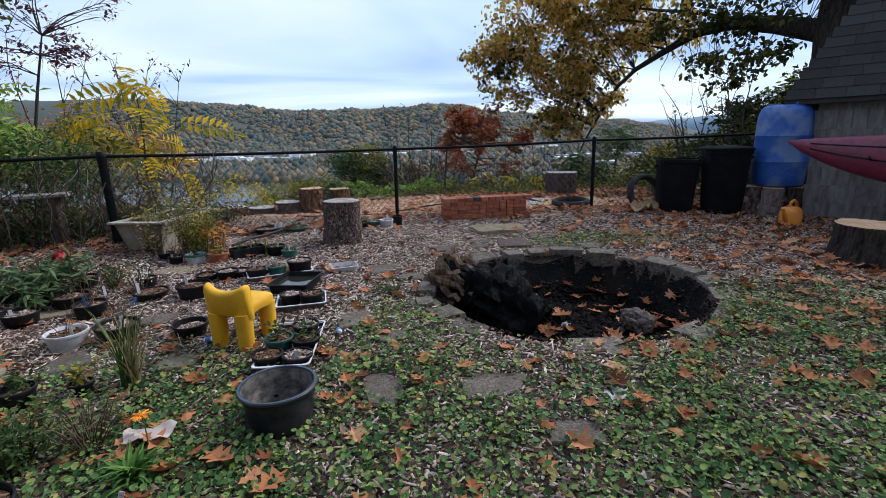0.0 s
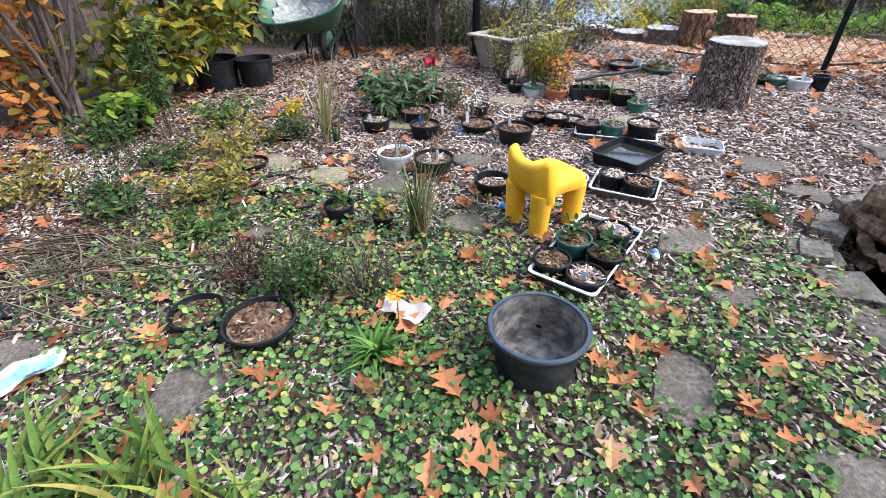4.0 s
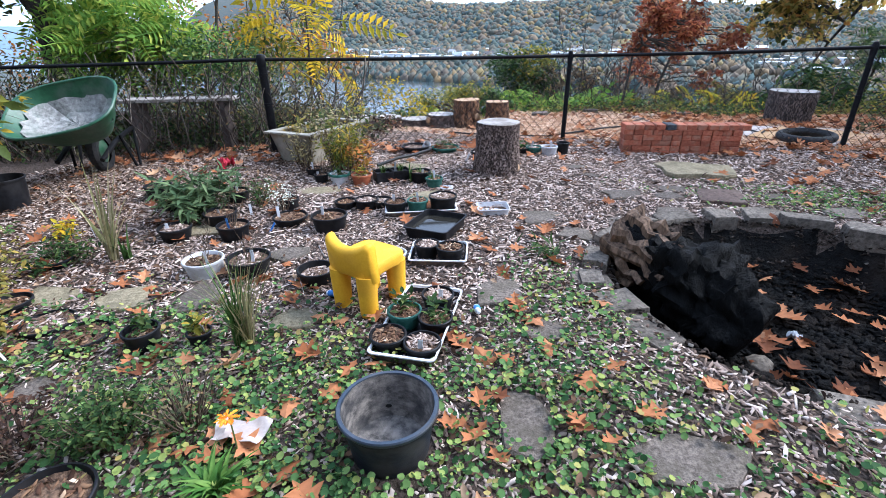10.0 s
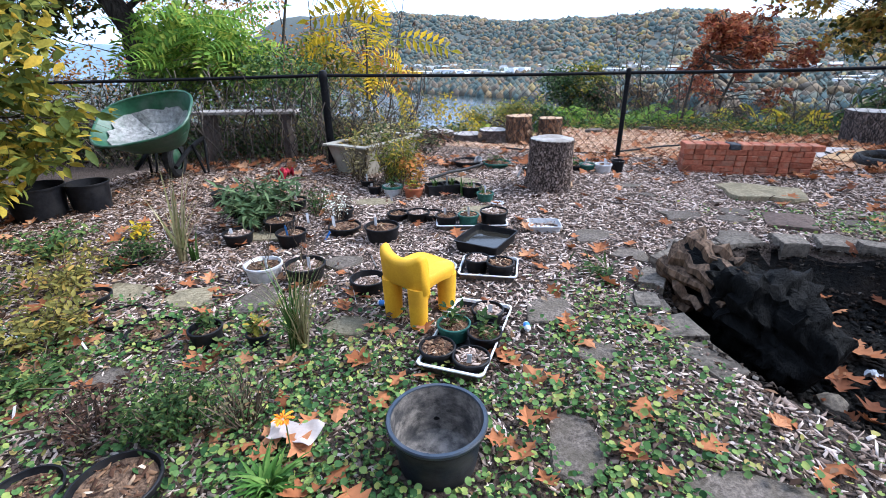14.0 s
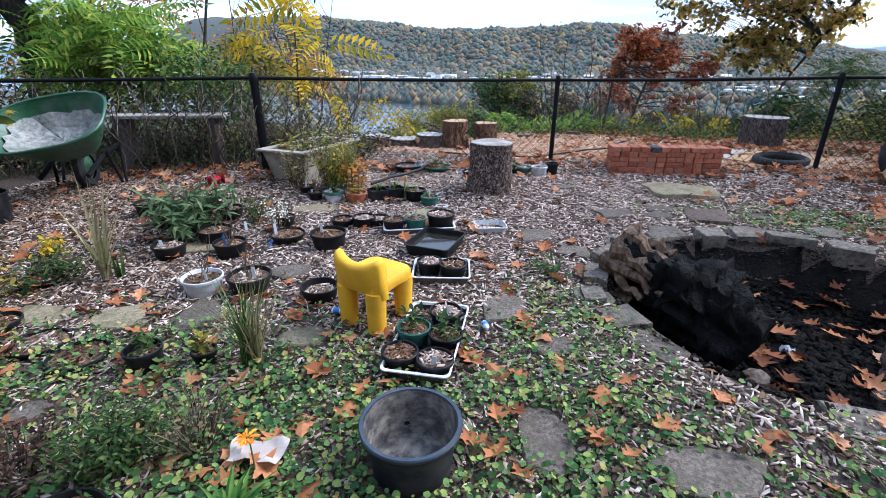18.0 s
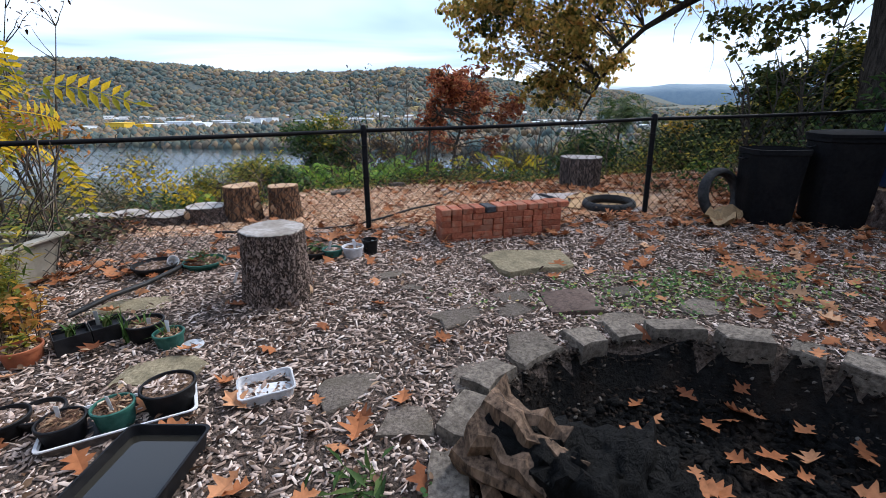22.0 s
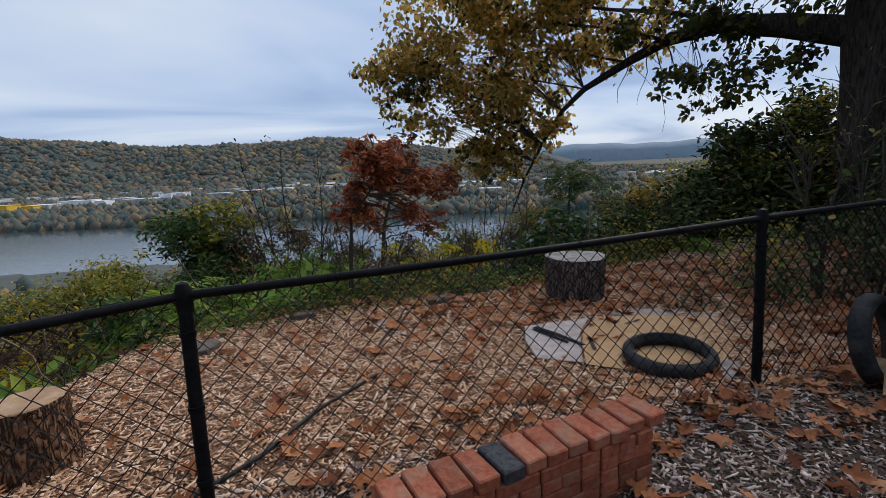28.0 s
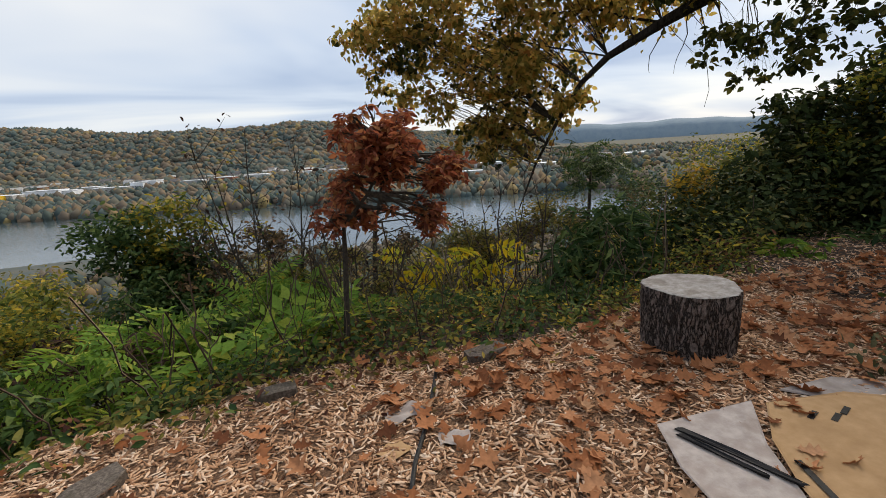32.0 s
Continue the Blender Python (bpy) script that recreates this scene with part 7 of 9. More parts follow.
# ---- shed ----
def shed():
    t = thing("garden_shed", "weathered grey shingled shed with a steep dark roof", "shed", pose(5.52, -0.90, -0.12, 0, 0, math.degrees(math.atan2(-0.80, 0.68))))
    L, D, H = 4.5, 3.0, 1.66
    for nm, s, m in (("wall_front", (L, 0.10, H), pose(L / 2, 0.05, H / 2)), ("wall_end", (0.10, D, H), pose(0.05, D / 2 + 0.1, H / 2)), ("wall_back", (L, 0.10, H), pose(L / 2, D + 0.15, H / 2)), ("wall_far_end", (0.10, D, H), pose(L - 0.05, D / 2 + 0.1, H / 2))):
        g = Geo()
        g.cbox(*s, bev=0.004)
        part(nm, g, M_SIDING, t).matrix_basis = m
    rnd = random.Random(2)
    g = Geo()
    g.cbox(0.14, 0.012, 0.30, bev=0.002)
    me = mesh_of("siding_shingle", g, M_SIDING, 0)
    for r in range(7):
        x = -0.01 - 0.07 * (r % 2)
        while x < 2.4:
            ob = part("siding_shingle", me, None, t)
            ob.matrix_basis = pose(x + 0.07, -0.008 - 0.002 * rnd.random(), 0.14 + r * 0.235, 2.5, rnd.uniform(-0.6, 0.6), 0)
            x += 0.143
    A, B = 0.45, 1.35
    e = 0.14
    z0 = H - 0.05
    top = [(A, B - 0.5, z0 + 1.9), (L - A, B - 0.5, z0 + 1.9), (L - A, D - B + 0.9, z0 + 1.9), (A, D - B + 0.9, z0 + 1.9)]
    bot = [(-0.36, -e, z0), (L + e, -e, z0), (L + e, D + 0.3, z0), (-0.36, D + 0.3, z0)]
    g = Geo()
    g.add(bot + top + [(x, y, z - 0.06) for x, y, z in bot], [(0, 1, 5, 4), (1, 2, 6, 5), (2, 3, 7, 6), (3, 0, 4, 7), (4, 5, 6, 7), (8, 9, 1, 0), (9, 10, 2, 1), (10, 11, 3, 2), (11, 8, 0, 3), (11, 10, 9, 8)])
    roof = part("roof", g, M_SHINGLE, t, smooth=0)
    g = Geo()
    g.cbox(0.30, 0.155, 0.008, bev=0.002)
    me = mesh_of("roof_shingle", g, M_SHINGLE, 0)
    slope = Vector((0, B - 0.5 + e, 1.9))
    sl, ang = slope.length, math.degrees(math.atan2(1.9, B - 0.5 + e))
    rows = 15
    for r in range(rows):
        u = (r + 0.5) / rows
        x = -0.36 + (A + 0.36) * (u - 0.5 / rows) + 0.155 - 0.10 * (r % 2) * 0
        while x < 2.3:
            ob = part("roof_shingle", me, None, roof)
            ob.matrix_basis = pose(x, -e + slope.y * u - 0.006 * math.sin(radians(ang)) - 0.004, z0 + 1.9 * u + 0.004, ang - 3, 0, 0)
            x += 0.305
    return t


shed()

# kayak on the shed wall
def kayak():
    d = Vector((0.68, -0.80, 0)).normalized()
    nrm = Vector((-0.80, -0.68, 0)).normalized()
    t = thing("kayak", "burgundy plastic kayak hung on the shed wall", "kayak")
    L, n, k = 3.2, 26, 18
    o = Vector((5.03, -1.10, 0.98))
    vs, fs = [], []
    for i in range(n + 1):
        u = i / n
        w = max(0.004, math.sin(math.pi * min(u * 1.0, 1)) ** 0.75)
        c = o + d * L * u + nrm * 0.16
        hh, ww = 0.31 * w, 0.30 * w
        rise = -0.75 * hh
        for j in range(k):
            a = 2 * math.pi * j / k
            q = (abs(math.cos(a)) ** 2.6 + abs(math.sin(a)) ** 2.6) ** (-1 / 2.6)
            vs.append(c + nrm * ww * 0.7 * q * math.cos(a) + Vector((0, 0, hh * q * math.sin(a) + rise)))
    for i in range(n):
        for j in range(k):
            fs.append((i * k + j, i * k + (j + 1) % k, (i + 1) * k + (j + 1) % k, (i + 1) * k + j))
    g = Geo()
    g.add(vs, fs)
    part("hull", g, M_KAYAK, t, smooth=60)
    for h in (0.45, -0.1):
        g = Geo()
        pts = []
        for i in range(2, n - 1):
            u = i / n
            w = math.sin(math.pi * u) ** 0.75
            a = math.asin(h)
            q = (abs(math.cos(a)) ** 2.6 + abs(math.sin(a)) ** 2.6) ** (-1 / 2.6)
            pts.append(o + d * L * u + nrm * (0.16 + 0.30 * w * 0.7 * q * math.cos(a) + 0.002) + Vector((0, 0, 0.31 * w * q * math.sin(a) - 0.75 * 0.31 * w)))
        g.tube(pts, 0.008, 6)
        part("hull_groove_line", g, M_BLACKPL, t)
    for u in (0.25, 0.7):
        g = Geo()
        p = o + d * L * u
        g.tube([p - nrm * 0.13 + Vector((0, 0, -0.22)), p + nrm * 0.16 + Vector((0, 0, -0.24)), p + nrm * 0.40 + Vector((0, 0, -0.18))], 0.014, 8)
        part("wall_bracket", g, M_FENCE, t)
    return t


kayak()


# ---- trees and bushes of the bank ----
OAK = [(3.69, 10.90, 4.52, 1.48), (5.16, 10.51, 4.11, 1.63), (6.37, 9.85, 4.38, 1.48), (7.26, 9.02, 4.45, 1.31), (4.37, 10.95, 3.42, 1.33), (5.88, 10.43, 2.79, 1.33), (5.17, 10.83, 1.75, 0.89), (3.44, 11.16, 3.70, 1.04), (6.63, 9.91, 3.50, 1.18), (2.92, 11.19, 4.08, 0.89), (4.68, 10.23, 5.57, 1.63), (6.34, 9.08, 5.55, 1.73), (7.60, 7.79, 5.21, 1.53), (5.30, 8.93, 6.52, 1.84), (5.74, 10.20, 1.44, 0.75), (6.50, 9.90, 2.04, 0.87), (7.02, 9.40, 2.41, 0.71), (5.67, 10.60, 2.20, 0.83), (4.97, 10.80, 1.71, 0.63), (6.24, 10.20, 2.79, 0.94), (3.28, 10.90, 3.19, 0.65), (3.20, 10.80, 4.02, 0.76), (4.03, 10.90, 2.29, 0.68)]
# last eight clusters: unseen high crown, added to shade the ground below
OAKD = [(8.60, 7.11, 3.21, 0.7), (9.06, 6.23, 3.35, 0.8), (9.36, 5.59, 2.90, 0.7), (8.88, 6.63, 2.55, 0.5), (7.81, 7.57, 4.29, 0.81), (8.80, 5.67, 4.36, 1.17), (9.05, 4.86, 3.20, 0.62), (8.6, 3.6, 4.6, 1.2), (10.8, 2.6, 4.6, 1.4), (11.5, 5.5, 5.2, 1.6), (10.2, 4.6, 7.0, 2.0), (11.8, 3.6, 6.4, 1.9), (9.6, 6.2, 7.2, 1.8), (12.4, 6.0, 6.6, 1.9), (9.5, 2.5, 6.0, 1.5), (11.0, 1.0, 6.2, 1.7), (12.5, 3.0, 6.5, 1.8), (10.5, 6.5, 6.8, 1.6)]


def split(clusters, k, share, seed):
    """Breaks each leaf cluster into k smaller uneven ones, hanging a little."""
    rnd, res = random.Random(seed), []
    for x, y, z, r in clusters:
        for _ in range(k):
            v = Vector((rnd.gauss(0, 1), rnd.gauss(0, 1), rnd.gauss(-0.1, 0.8))).normalized() * r * rnd.uniform(0.35, 1.0)
            res.append((x + v.x, y + v.y, z + v.z, r * share * rnd.uniform(0.6, 1.35)))
    return res


def oak():
    base = (9.97, 3.98, -0.35)
    t = thing("oak_tree", "large dark-barked oak with a long drooping limb of bronze leaves", "tree", pose(*base))
    b = Vector(base)
    g = Geo()
    tp = [(9.97, 3.98, -0.6, .56), (9.96, 3.99, 0.1, .43), (9.95, 4.0, 1.0, .37), (9.93, 4.02, 2.2, .35), (9.90, 4.05, 3.2, .37), (9.92, 4.05, 4.4, .33), (10.1, 4.0, 6.0, .26), (10.4, 3.9, 8.0, .18)]
    g.tube([Vector(p[:3]) - b for p in tp], [p[3] for p in tp], 20)
    part("trunk", g, M_BARK, t, smooth=60)
    limb = [(9.90, 4.05, 3.25, .27), (9.35, 5.10, 3.66, .22), (8.80, 6.03, 3.92, .17), (8.44, 7.10, 3.89, .13), (8.10, 7.93, 3.61, .10), (7.55, 8.88, 3.16, .075), (7.18, 9.34, 2.68, .06), (6.81, 9.77, 1.86, .045), (6.42, 10.11, 0.92, .03), (6.02, 10.32, -0.22, .014)]
    g = Geo()
    g.tube([Vector(p[:3]) - b for p in limb], [p[3] for p in limb], 12)
    part("limb", g, M_BARK, t, smooth=60)
    rnd = random.Random(3)
    g = Geo()
    for a, c, r0 in ((limb[2], (6.4, 8.6, 5.2), .06), (limb[3], (6.1, 9.6, 4.5), .045), (limb[4], (5.2, 10.4, 4.2), .030), (limb[5], (4.6, 10.7, 3.4), .022), (tp[5], (8.2, 4.0, 5.4), .14), (tp[5], (11.2, 4.9, 5.6), .14), (tp[4], (10.9, 3.0, 4.4), .12)):
        pts = bend(Vector(a[:3]) - b, Vector(c) - b, rnd, 6, 0.06, 0.2)
        g.tube(pts, [r0 * (1 - 0.7 * i / 6) for i in range(7)], 8)
    part("branch_tangle", g, M_BARK, t)
    roots = [Vector(limb[i][:3]) - b + (Vector(limb[i + 1][:3]) - Vector(limb[i][:3])) * u for i in range(9) for u in (0.0, 0.5)]
    cl = split([(x - b.x, y - b.y, z - b.z, r) for x, y, z, r in OAK], 8, 0.36, 1)
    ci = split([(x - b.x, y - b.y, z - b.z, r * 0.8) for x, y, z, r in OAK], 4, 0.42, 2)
    cd = split([(x - b.x, y - b.y, z - b.z, r) for x, y, z, r in OAKD], 5, 0.46, 3)
    g = Geo()
    limbs_to(g, roots, cl + cd, 0.010, rnd, 4)
    # bare hanging twigs
    for px, py, pz, e in ((8.35, 7.3, 3.8, (8.55, 7.25, 1.9)), (8.3, 7.5, 3.7, (8.2, 7.7, 2.6)), (8.1, 7.9, 3.5, (8.05, 8.2, 2.7)), (8.45, 7.1, 3.8, (8.75, 6.8, 2.8))):
        g.tube(bend(Vector((px, py, pz)) - b, Vector(e) - b, rnd, 6, 0, 0.35), [.014, .012, .010, .008, .006, .005, .003], 5)
    part("twig_tangle", g, M_TWIG, t)
    rng = np.random.default_rng(4)
    ov, of = np.array(LEAF_V) * [1, 1.55, 1.6] - [0.5, 0, 0], np.array(LEAF_F)
    crown("crown", cl, 150, 0.135, L_OAK, t, rng, (ov + [0.5, 0, 0], of), 0.34, up=-0.35)
    # inner and backlit leaves: their shade comes from the darker leaf colour
    crown("crown", ci, 36, 0.135, L_OAKG_DARK, t, rng, (ov + [0.5, 0, 0], of), 0.34, up=-0.35, label="olive green inner leaves darkened as crown shade")
    crown("crown", cd, 150, 0.13, L_OAKG_DARK, t, rng, (ov + [0.5, 0, 0], of), 0.30, up=-0.2, label="green leaves coloured dark as if backlit")
    return t


oak()

RED = [(1.25, 4.02, 1.49, 0.285), (1.55, 3.96, 1.32, 0.323), (1.83, 3.89, 1.29, 0.266), (0.97, 4.04, 1.07, 0.266), (1.30, 3.98, 0.91, 0.19), (1.50, 3.97, 1.64, 0.209), (1.72, 3.88, 0.86, 0.171), (1.20, 4.02, 1.75, 0.133), (1.08, 4.03, 1.25, 0.152)]
plant("red_oak_sapling", "young tree with rust-red autumn leaves on the bank", "tree", (0.89, 3.78, float(terrain(0.89, 3.78))), split(RED, 5, 0.52, 6), 1500, 0.075, L_RED,
      [(0.89, 3.78, -0.84, 0.0342), (0.91, 3.84, -0.06, 0.0285), (0.97, 3.94, 0.48, 0.0228), (1.00, 4.01, 0.85, 0.019), (1.24, 4.01, 1.11, 0.0133), (1.39, 3.99, 1.40, 0.0076)], 0.022, seed=6, twigs=6)
REDFAR = [(2.34, 10.58, 1.55, 0.75), (3.12, 10.42, 1.09, 0.85), (3.86, 10.23, 1.02, 0.7), (1.59, 10.62, 0.44, 0.7), (2.47, 10.46, 0.01, 0.5), (2.99, 10.45, 1.93, 0.55), (3.57, 10.20, -0.13, 0.45), (1.9, 10.6, 0.9, 0.4)]
plant("red_maple", "rust-red autumn tree standing lower on the bank", "tree", (2.20, 10.50, float(terrain(2.20, 10.50))), split(REDFAR, 5, 0.52, 6), 230, 0.14, L_RED,
      [(2.20, 10.50, -4.6, .09), (2.25, 10.5, -2.53, .075), (2.3, 10.5, -1.12, .06), (2.4, 10.5, -0.14, .05), (2.6, 10.5, 0.54, .035), (2.7, 10.5, 1.3, .02)], 0.022, seed=66, twigs=5)
ov, of = oak_leaf(0.4, 8)
plant("tall_sapling", "slender tree with feathery pale green leaves", "tree", (6.84, 8.75, float(terrain(6.84, 8.75))), [(7.20, 8.99, 1.11, 0.72), (6.84, 9.00, 0.91, 0.54), (7.68, 8.88, 1.03, 0.54)], 70, 0.42, L_GRN, [(6.84, 8.75, -4.13, 0.06), (6.90, 8.76, -1.61, 0.048), (7.08, 8.88, 0.07, 0.036), (7.20, 8.99, 0.91, 0.018)], 0.014, seed=7, tmpl=FROND, sub=0.3)
plant("magnolia_bush", "leafy green bush with large drooping leaves", "bush", (4.18, 4.76, float(terrain(4.18, 4.76))), [(4.26, 4.84, 0.28, 0.538), (4.50, 4.68, -0.16, 0.507), (3.84, 4.84, -0.10, 0.429), (3.92, 4.37, -0.36, 0.367), (3.20, 4.45, -0.26, 0.328), (5.03, 4.99, 0.25, 0.382)], 330, 0.23, L_GRN, seed=8, tmpl=(LONG_V, LONG_F), r0=0.02, twigs=7)
plant("amber_shrub", "shrub turning amber and yellow on the bank", "bush", (7.64, 5.94, float(terrain(7.64, 5.94))), split([(7.56, 6.27, 0.59, 0.504), (7.29, 6.16, -0.07, 0.515), (7.97, 6.05, -0.44, 0.616), (8.14, 5.60, -0.89, 0.594), (7.11, 6.38, 0.42, 0.347), (7.09, 5.82, -0.69, 0.482), (8.32, 6.16, 0.23, 0.515)], 4, 0.6, 4), 560, 0.085, L_AMB, [(7.64, 5.94, -1.52, 0.0672), (7.73, 5.94, -0.60, 0.0504), (7.88, 6.05, -0.13, 0.0392), (8.31, 6.05, 0.28, 0.0224)], 0.014, seed=9, twigs=4)
plant("dense_thicket", "tall dense green thicket below the oak, coloured dark as shaded", "bush", (8.7, 5.2, float(terrain(8.7, 5.2))), [(8.71, 5.60, 0.90, 0.72), (9.50, 5.80, 1.34, 0.75), (8.41, 5.40, 0.09, 0.71), (9.01, 5.20, 0.33, 0.84), (7.89, 4.90, -0.43, 0.62), (9.18, 6.00, 1.66, 0.50), (7.9, 5.3, 0.55, 0.5)], 480, 0.155, L_THK_SHADE, seed=10, r0=0.025)
plant("dense_thicket", "tangled shrubs at the foot of the oak, coloured dark as shaded", "bush", (9.4, 4.6, -0.6), [(10.10, 5.40, 1.57, 0.78), (9.61, 4.80, 0.75, 0.90), (8.70, 4.50, -0.02, 0.69), (9.51, 4.40, 0.25, 0.95), (10.32, 4.80, 1.33, 0.92), (10.77, 5.60, 2.24, 0.60)], 480, 0.155, L_THK_SHADE, seed=16, r0=0.025)
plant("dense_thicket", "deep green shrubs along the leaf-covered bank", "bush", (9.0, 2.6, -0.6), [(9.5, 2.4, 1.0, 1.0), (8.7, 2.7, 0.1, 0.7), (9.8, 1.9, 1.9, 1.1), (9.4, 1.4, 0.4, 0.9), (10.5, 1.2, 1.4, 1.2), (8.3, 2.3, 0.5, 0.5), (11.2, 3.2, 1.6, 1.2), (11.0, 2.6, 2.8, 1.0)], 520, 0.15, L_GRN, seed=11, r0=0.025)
plant("spindle_bush", "olive shrub with yellowing upper leaves under the oak", "bush", (9.6, 5.4, -0.8), [(9.0, 5.3, 1.0, 0.5), (9.9, 5.2, 1.9, 0.5), (10.4, 5.0, 2.2, 0.5), (8.6, 5.2, 0.4, 0.4), (9.7, 4.4, 1.2, 0.5)], 520, 0.10, L_YG, seed=17, r0=0.02)
plant("laurel_seedling", "low green broad-leaved laurel in the leaf litter", "bush", (7.4, 4.05, -0.35), [(7.45, 4.30, -0.26, 0.36), (7.69, 3.90, -0.22, 0.38), (7.31, 3.90, -0.50, 0.30), (6.82, 4.20, -0.55, 0.22), (8.2, 3.6, -0.1, 0.4)], 420, 0.19, L_GRN, seed=12, r0=0.010, tmpl=(LONG_V, LONG_F))
plant("laurel_seedling", "small green broad-leaved seedling behind the stump", "bush", (6.3, 3.9, -0.35), [(6.3, 3.9, -0.1, 0.22), (6.6, 3.7, -0.12, 0.2)], 420, 0.13, L_GRNB, seed=18, r0=0.008)
plant("yellow_sumac", "small sumac with yellow feather leaves", "bush", (2.9, 6.3, float(terrain(2.9, 6.3))), [(3.19, 6.40, -0.31, 0.42), (2.54, 6.53, -0.45, 0.34), (3.35, 6.20, -0.68, 0.32), (2.66, 6.28, -1.02, 0.24)], 34, 0.62, L_YELG, seed=13, tmpl=BROADFROND, r0=0.012, sub=0.45, twigs=4)
plant("ivy_clad_bush", "dark green vine-covered bush on the bank", "bush", (-1.47, 8.06, float(terrain(-1.47, 8.06))), split([(-1.59, 8.19, 0.30, 0.598), (-1.46, 7.93, -0.29, 0.741), (-1.88, 8.19, -0.11, 0.481), (-1.10, 8.06, -0.10, 0.546), (-1.50, 7.28, -0.71, 0.611), (-0.93, 7.54, -0.54, 0.52)], 3, 0.7, 5), 900, 0.10, L_GRN, seed=14, r0=0.016)
plant("ivy_clad_bush", "yellow-green leafy top of a vine-covered bush", "bush", (-1.34, 8.32, float(terrain(-1.34, 8.32))), [(-1.25, 8.19, 0.76, 0.377), (-1.64, 8.32, 0.69, 0.325), (-0.92, 8.32, 0.47, 0.312), (-1.47, 7.93, 0.21, 0.39)], 700, 0.10, L_YG, seed=15, r0=0.014)
plant("willow_shrub", "feathery olive-yellow shrub on the bank", "bush", (-2.1, 6.3, float(terrain(-2.1, 6.3))), split([(-2.29, 5.30, -0.20, 0.48), (-1.93, 5.40, -0.22, 0.40), (-2.64, 5.60, -0.10, 0.40), (-2.06, 4.60, -0.51, 0.40), (-1.83, 5.20, -0.56, 0.40), (-3.1, 5.0, -0.2, 0.5)], 4, 0.55, 6), 1100, 0.06, L_YG, seed=19, r0=0.012, twigs=5)
for i, cl in enumerate(([(-0.88, 5.50, -0.50, 0.38), (-1.13, 5.25, -0.56, 0.30), (-0.67, 5.88, -0.59, 0.30)], [(0.20, 7.10, -0.74, 0.51), (-0.12, 6.67, -0.84, 0.40), (0.71, 7.53, -0.77, 0.47)], [(-1.12, 3.80, -0.08, 0.25), (-1.38, 4.00, 0.02, 0.23)])):
    x, y = cl[0][:2]
    plant("sumac", "bright green sumac with feathery leaves at the lip of the bank", "bush", (x, y, float(terrain(x, y))), split(cl, 3, 0.75, 80 + i), 190, 0.55, L_GRNB, seed=30 + i, tmpl=FROND, r0=0.012, sub=0.3, group="sumacs on the bank", twigs=3)
for i, cl in enumerate(([(-0.43, 6.50, -0.64, 0.41), (-0.41, 5.50, -0.78, 0.36), (-0.66, 5.00, -0.75, 0.26)], [(0.86, 6.67, -1.12, 0.51), (0.37, 6.11, -1.22, 0.38), (1.38, 6.82, -1.38, 0.40)], [(-0.86, 3.60, -0.18, 0.24), (-1.12, 3.30, -0.10, 0.18), (-1.7, 3.6, -0.05, 0.3)], [(0.2, 4.0, -0.55, 0.2), (1.3, 4.3, -0.62, 0.22), (2.0, 4.6, -0.7, 0.25)])):
    x, y = cl[0][:2]
    plant("sweetleaf_bush", "dark green leafy shrub at the lip of the bank", "bush", (x, y, float(terrain(x, y))), split(cl, 3, 0.7, 20 + i), 1100, 0.085, L_DKG, seed=36 + i, r0=0.010, group="dark shrubs on the bank", twigs=4)
for i, (cl, mt, lab) in enumerate((([(2.21, 8.40, -1.37, 0.54), (1.56, 7.20, -1.25, 0.42), (2.14, 6.48, -1.19, 0.34), (3.06, 8.64, -1.43, 0.50)], L_OLV, "olive brown shrub on the slope"), ([(3.49, 8.00, -0.43, 0.64), (4.41, 8.20, -0.47, 0.62), (5.40, 8.60, -0.30, 0.60), (3.25, 6.20, -0.86, 0.39), (6.36, 9.00, -0.07, 0.64)], L_OLV, "olive and yellow shrubs under the hanging oak limb"), ([(-0.30, 7.50, -0.10, 0.52), (0.35, 7.60, -0.21, 0.50), (0.99, 8.00, -0.29, 0.49), (1.70, 8.20, -0.33, 0.51), (-0.87, 8.00, 0.24, 0.40)], L_DRYB, "half-bare brown shrubs with seed heads"), ([(2.6, 6.4, -1.1, 0.45), (3.5, 6.6, -1.1, 0.5), (0.9, 6.6, -1.1, 0.45), (0.2, 6.2, -0.9, 0.4)], L_OLV, "dull olive weeds on the slope"))):
    x, y = cl[0][:2]
    plant("bank_shrub", lab, "bush", (x, y, float(terrain(x, y))), split(cl, 4, 0.6, 50 + i), 260 if mt is L_DRYB else 760, 0.075, mt, seed=42 + i, r0=0.012, group="bank shrubs", twigs=6)
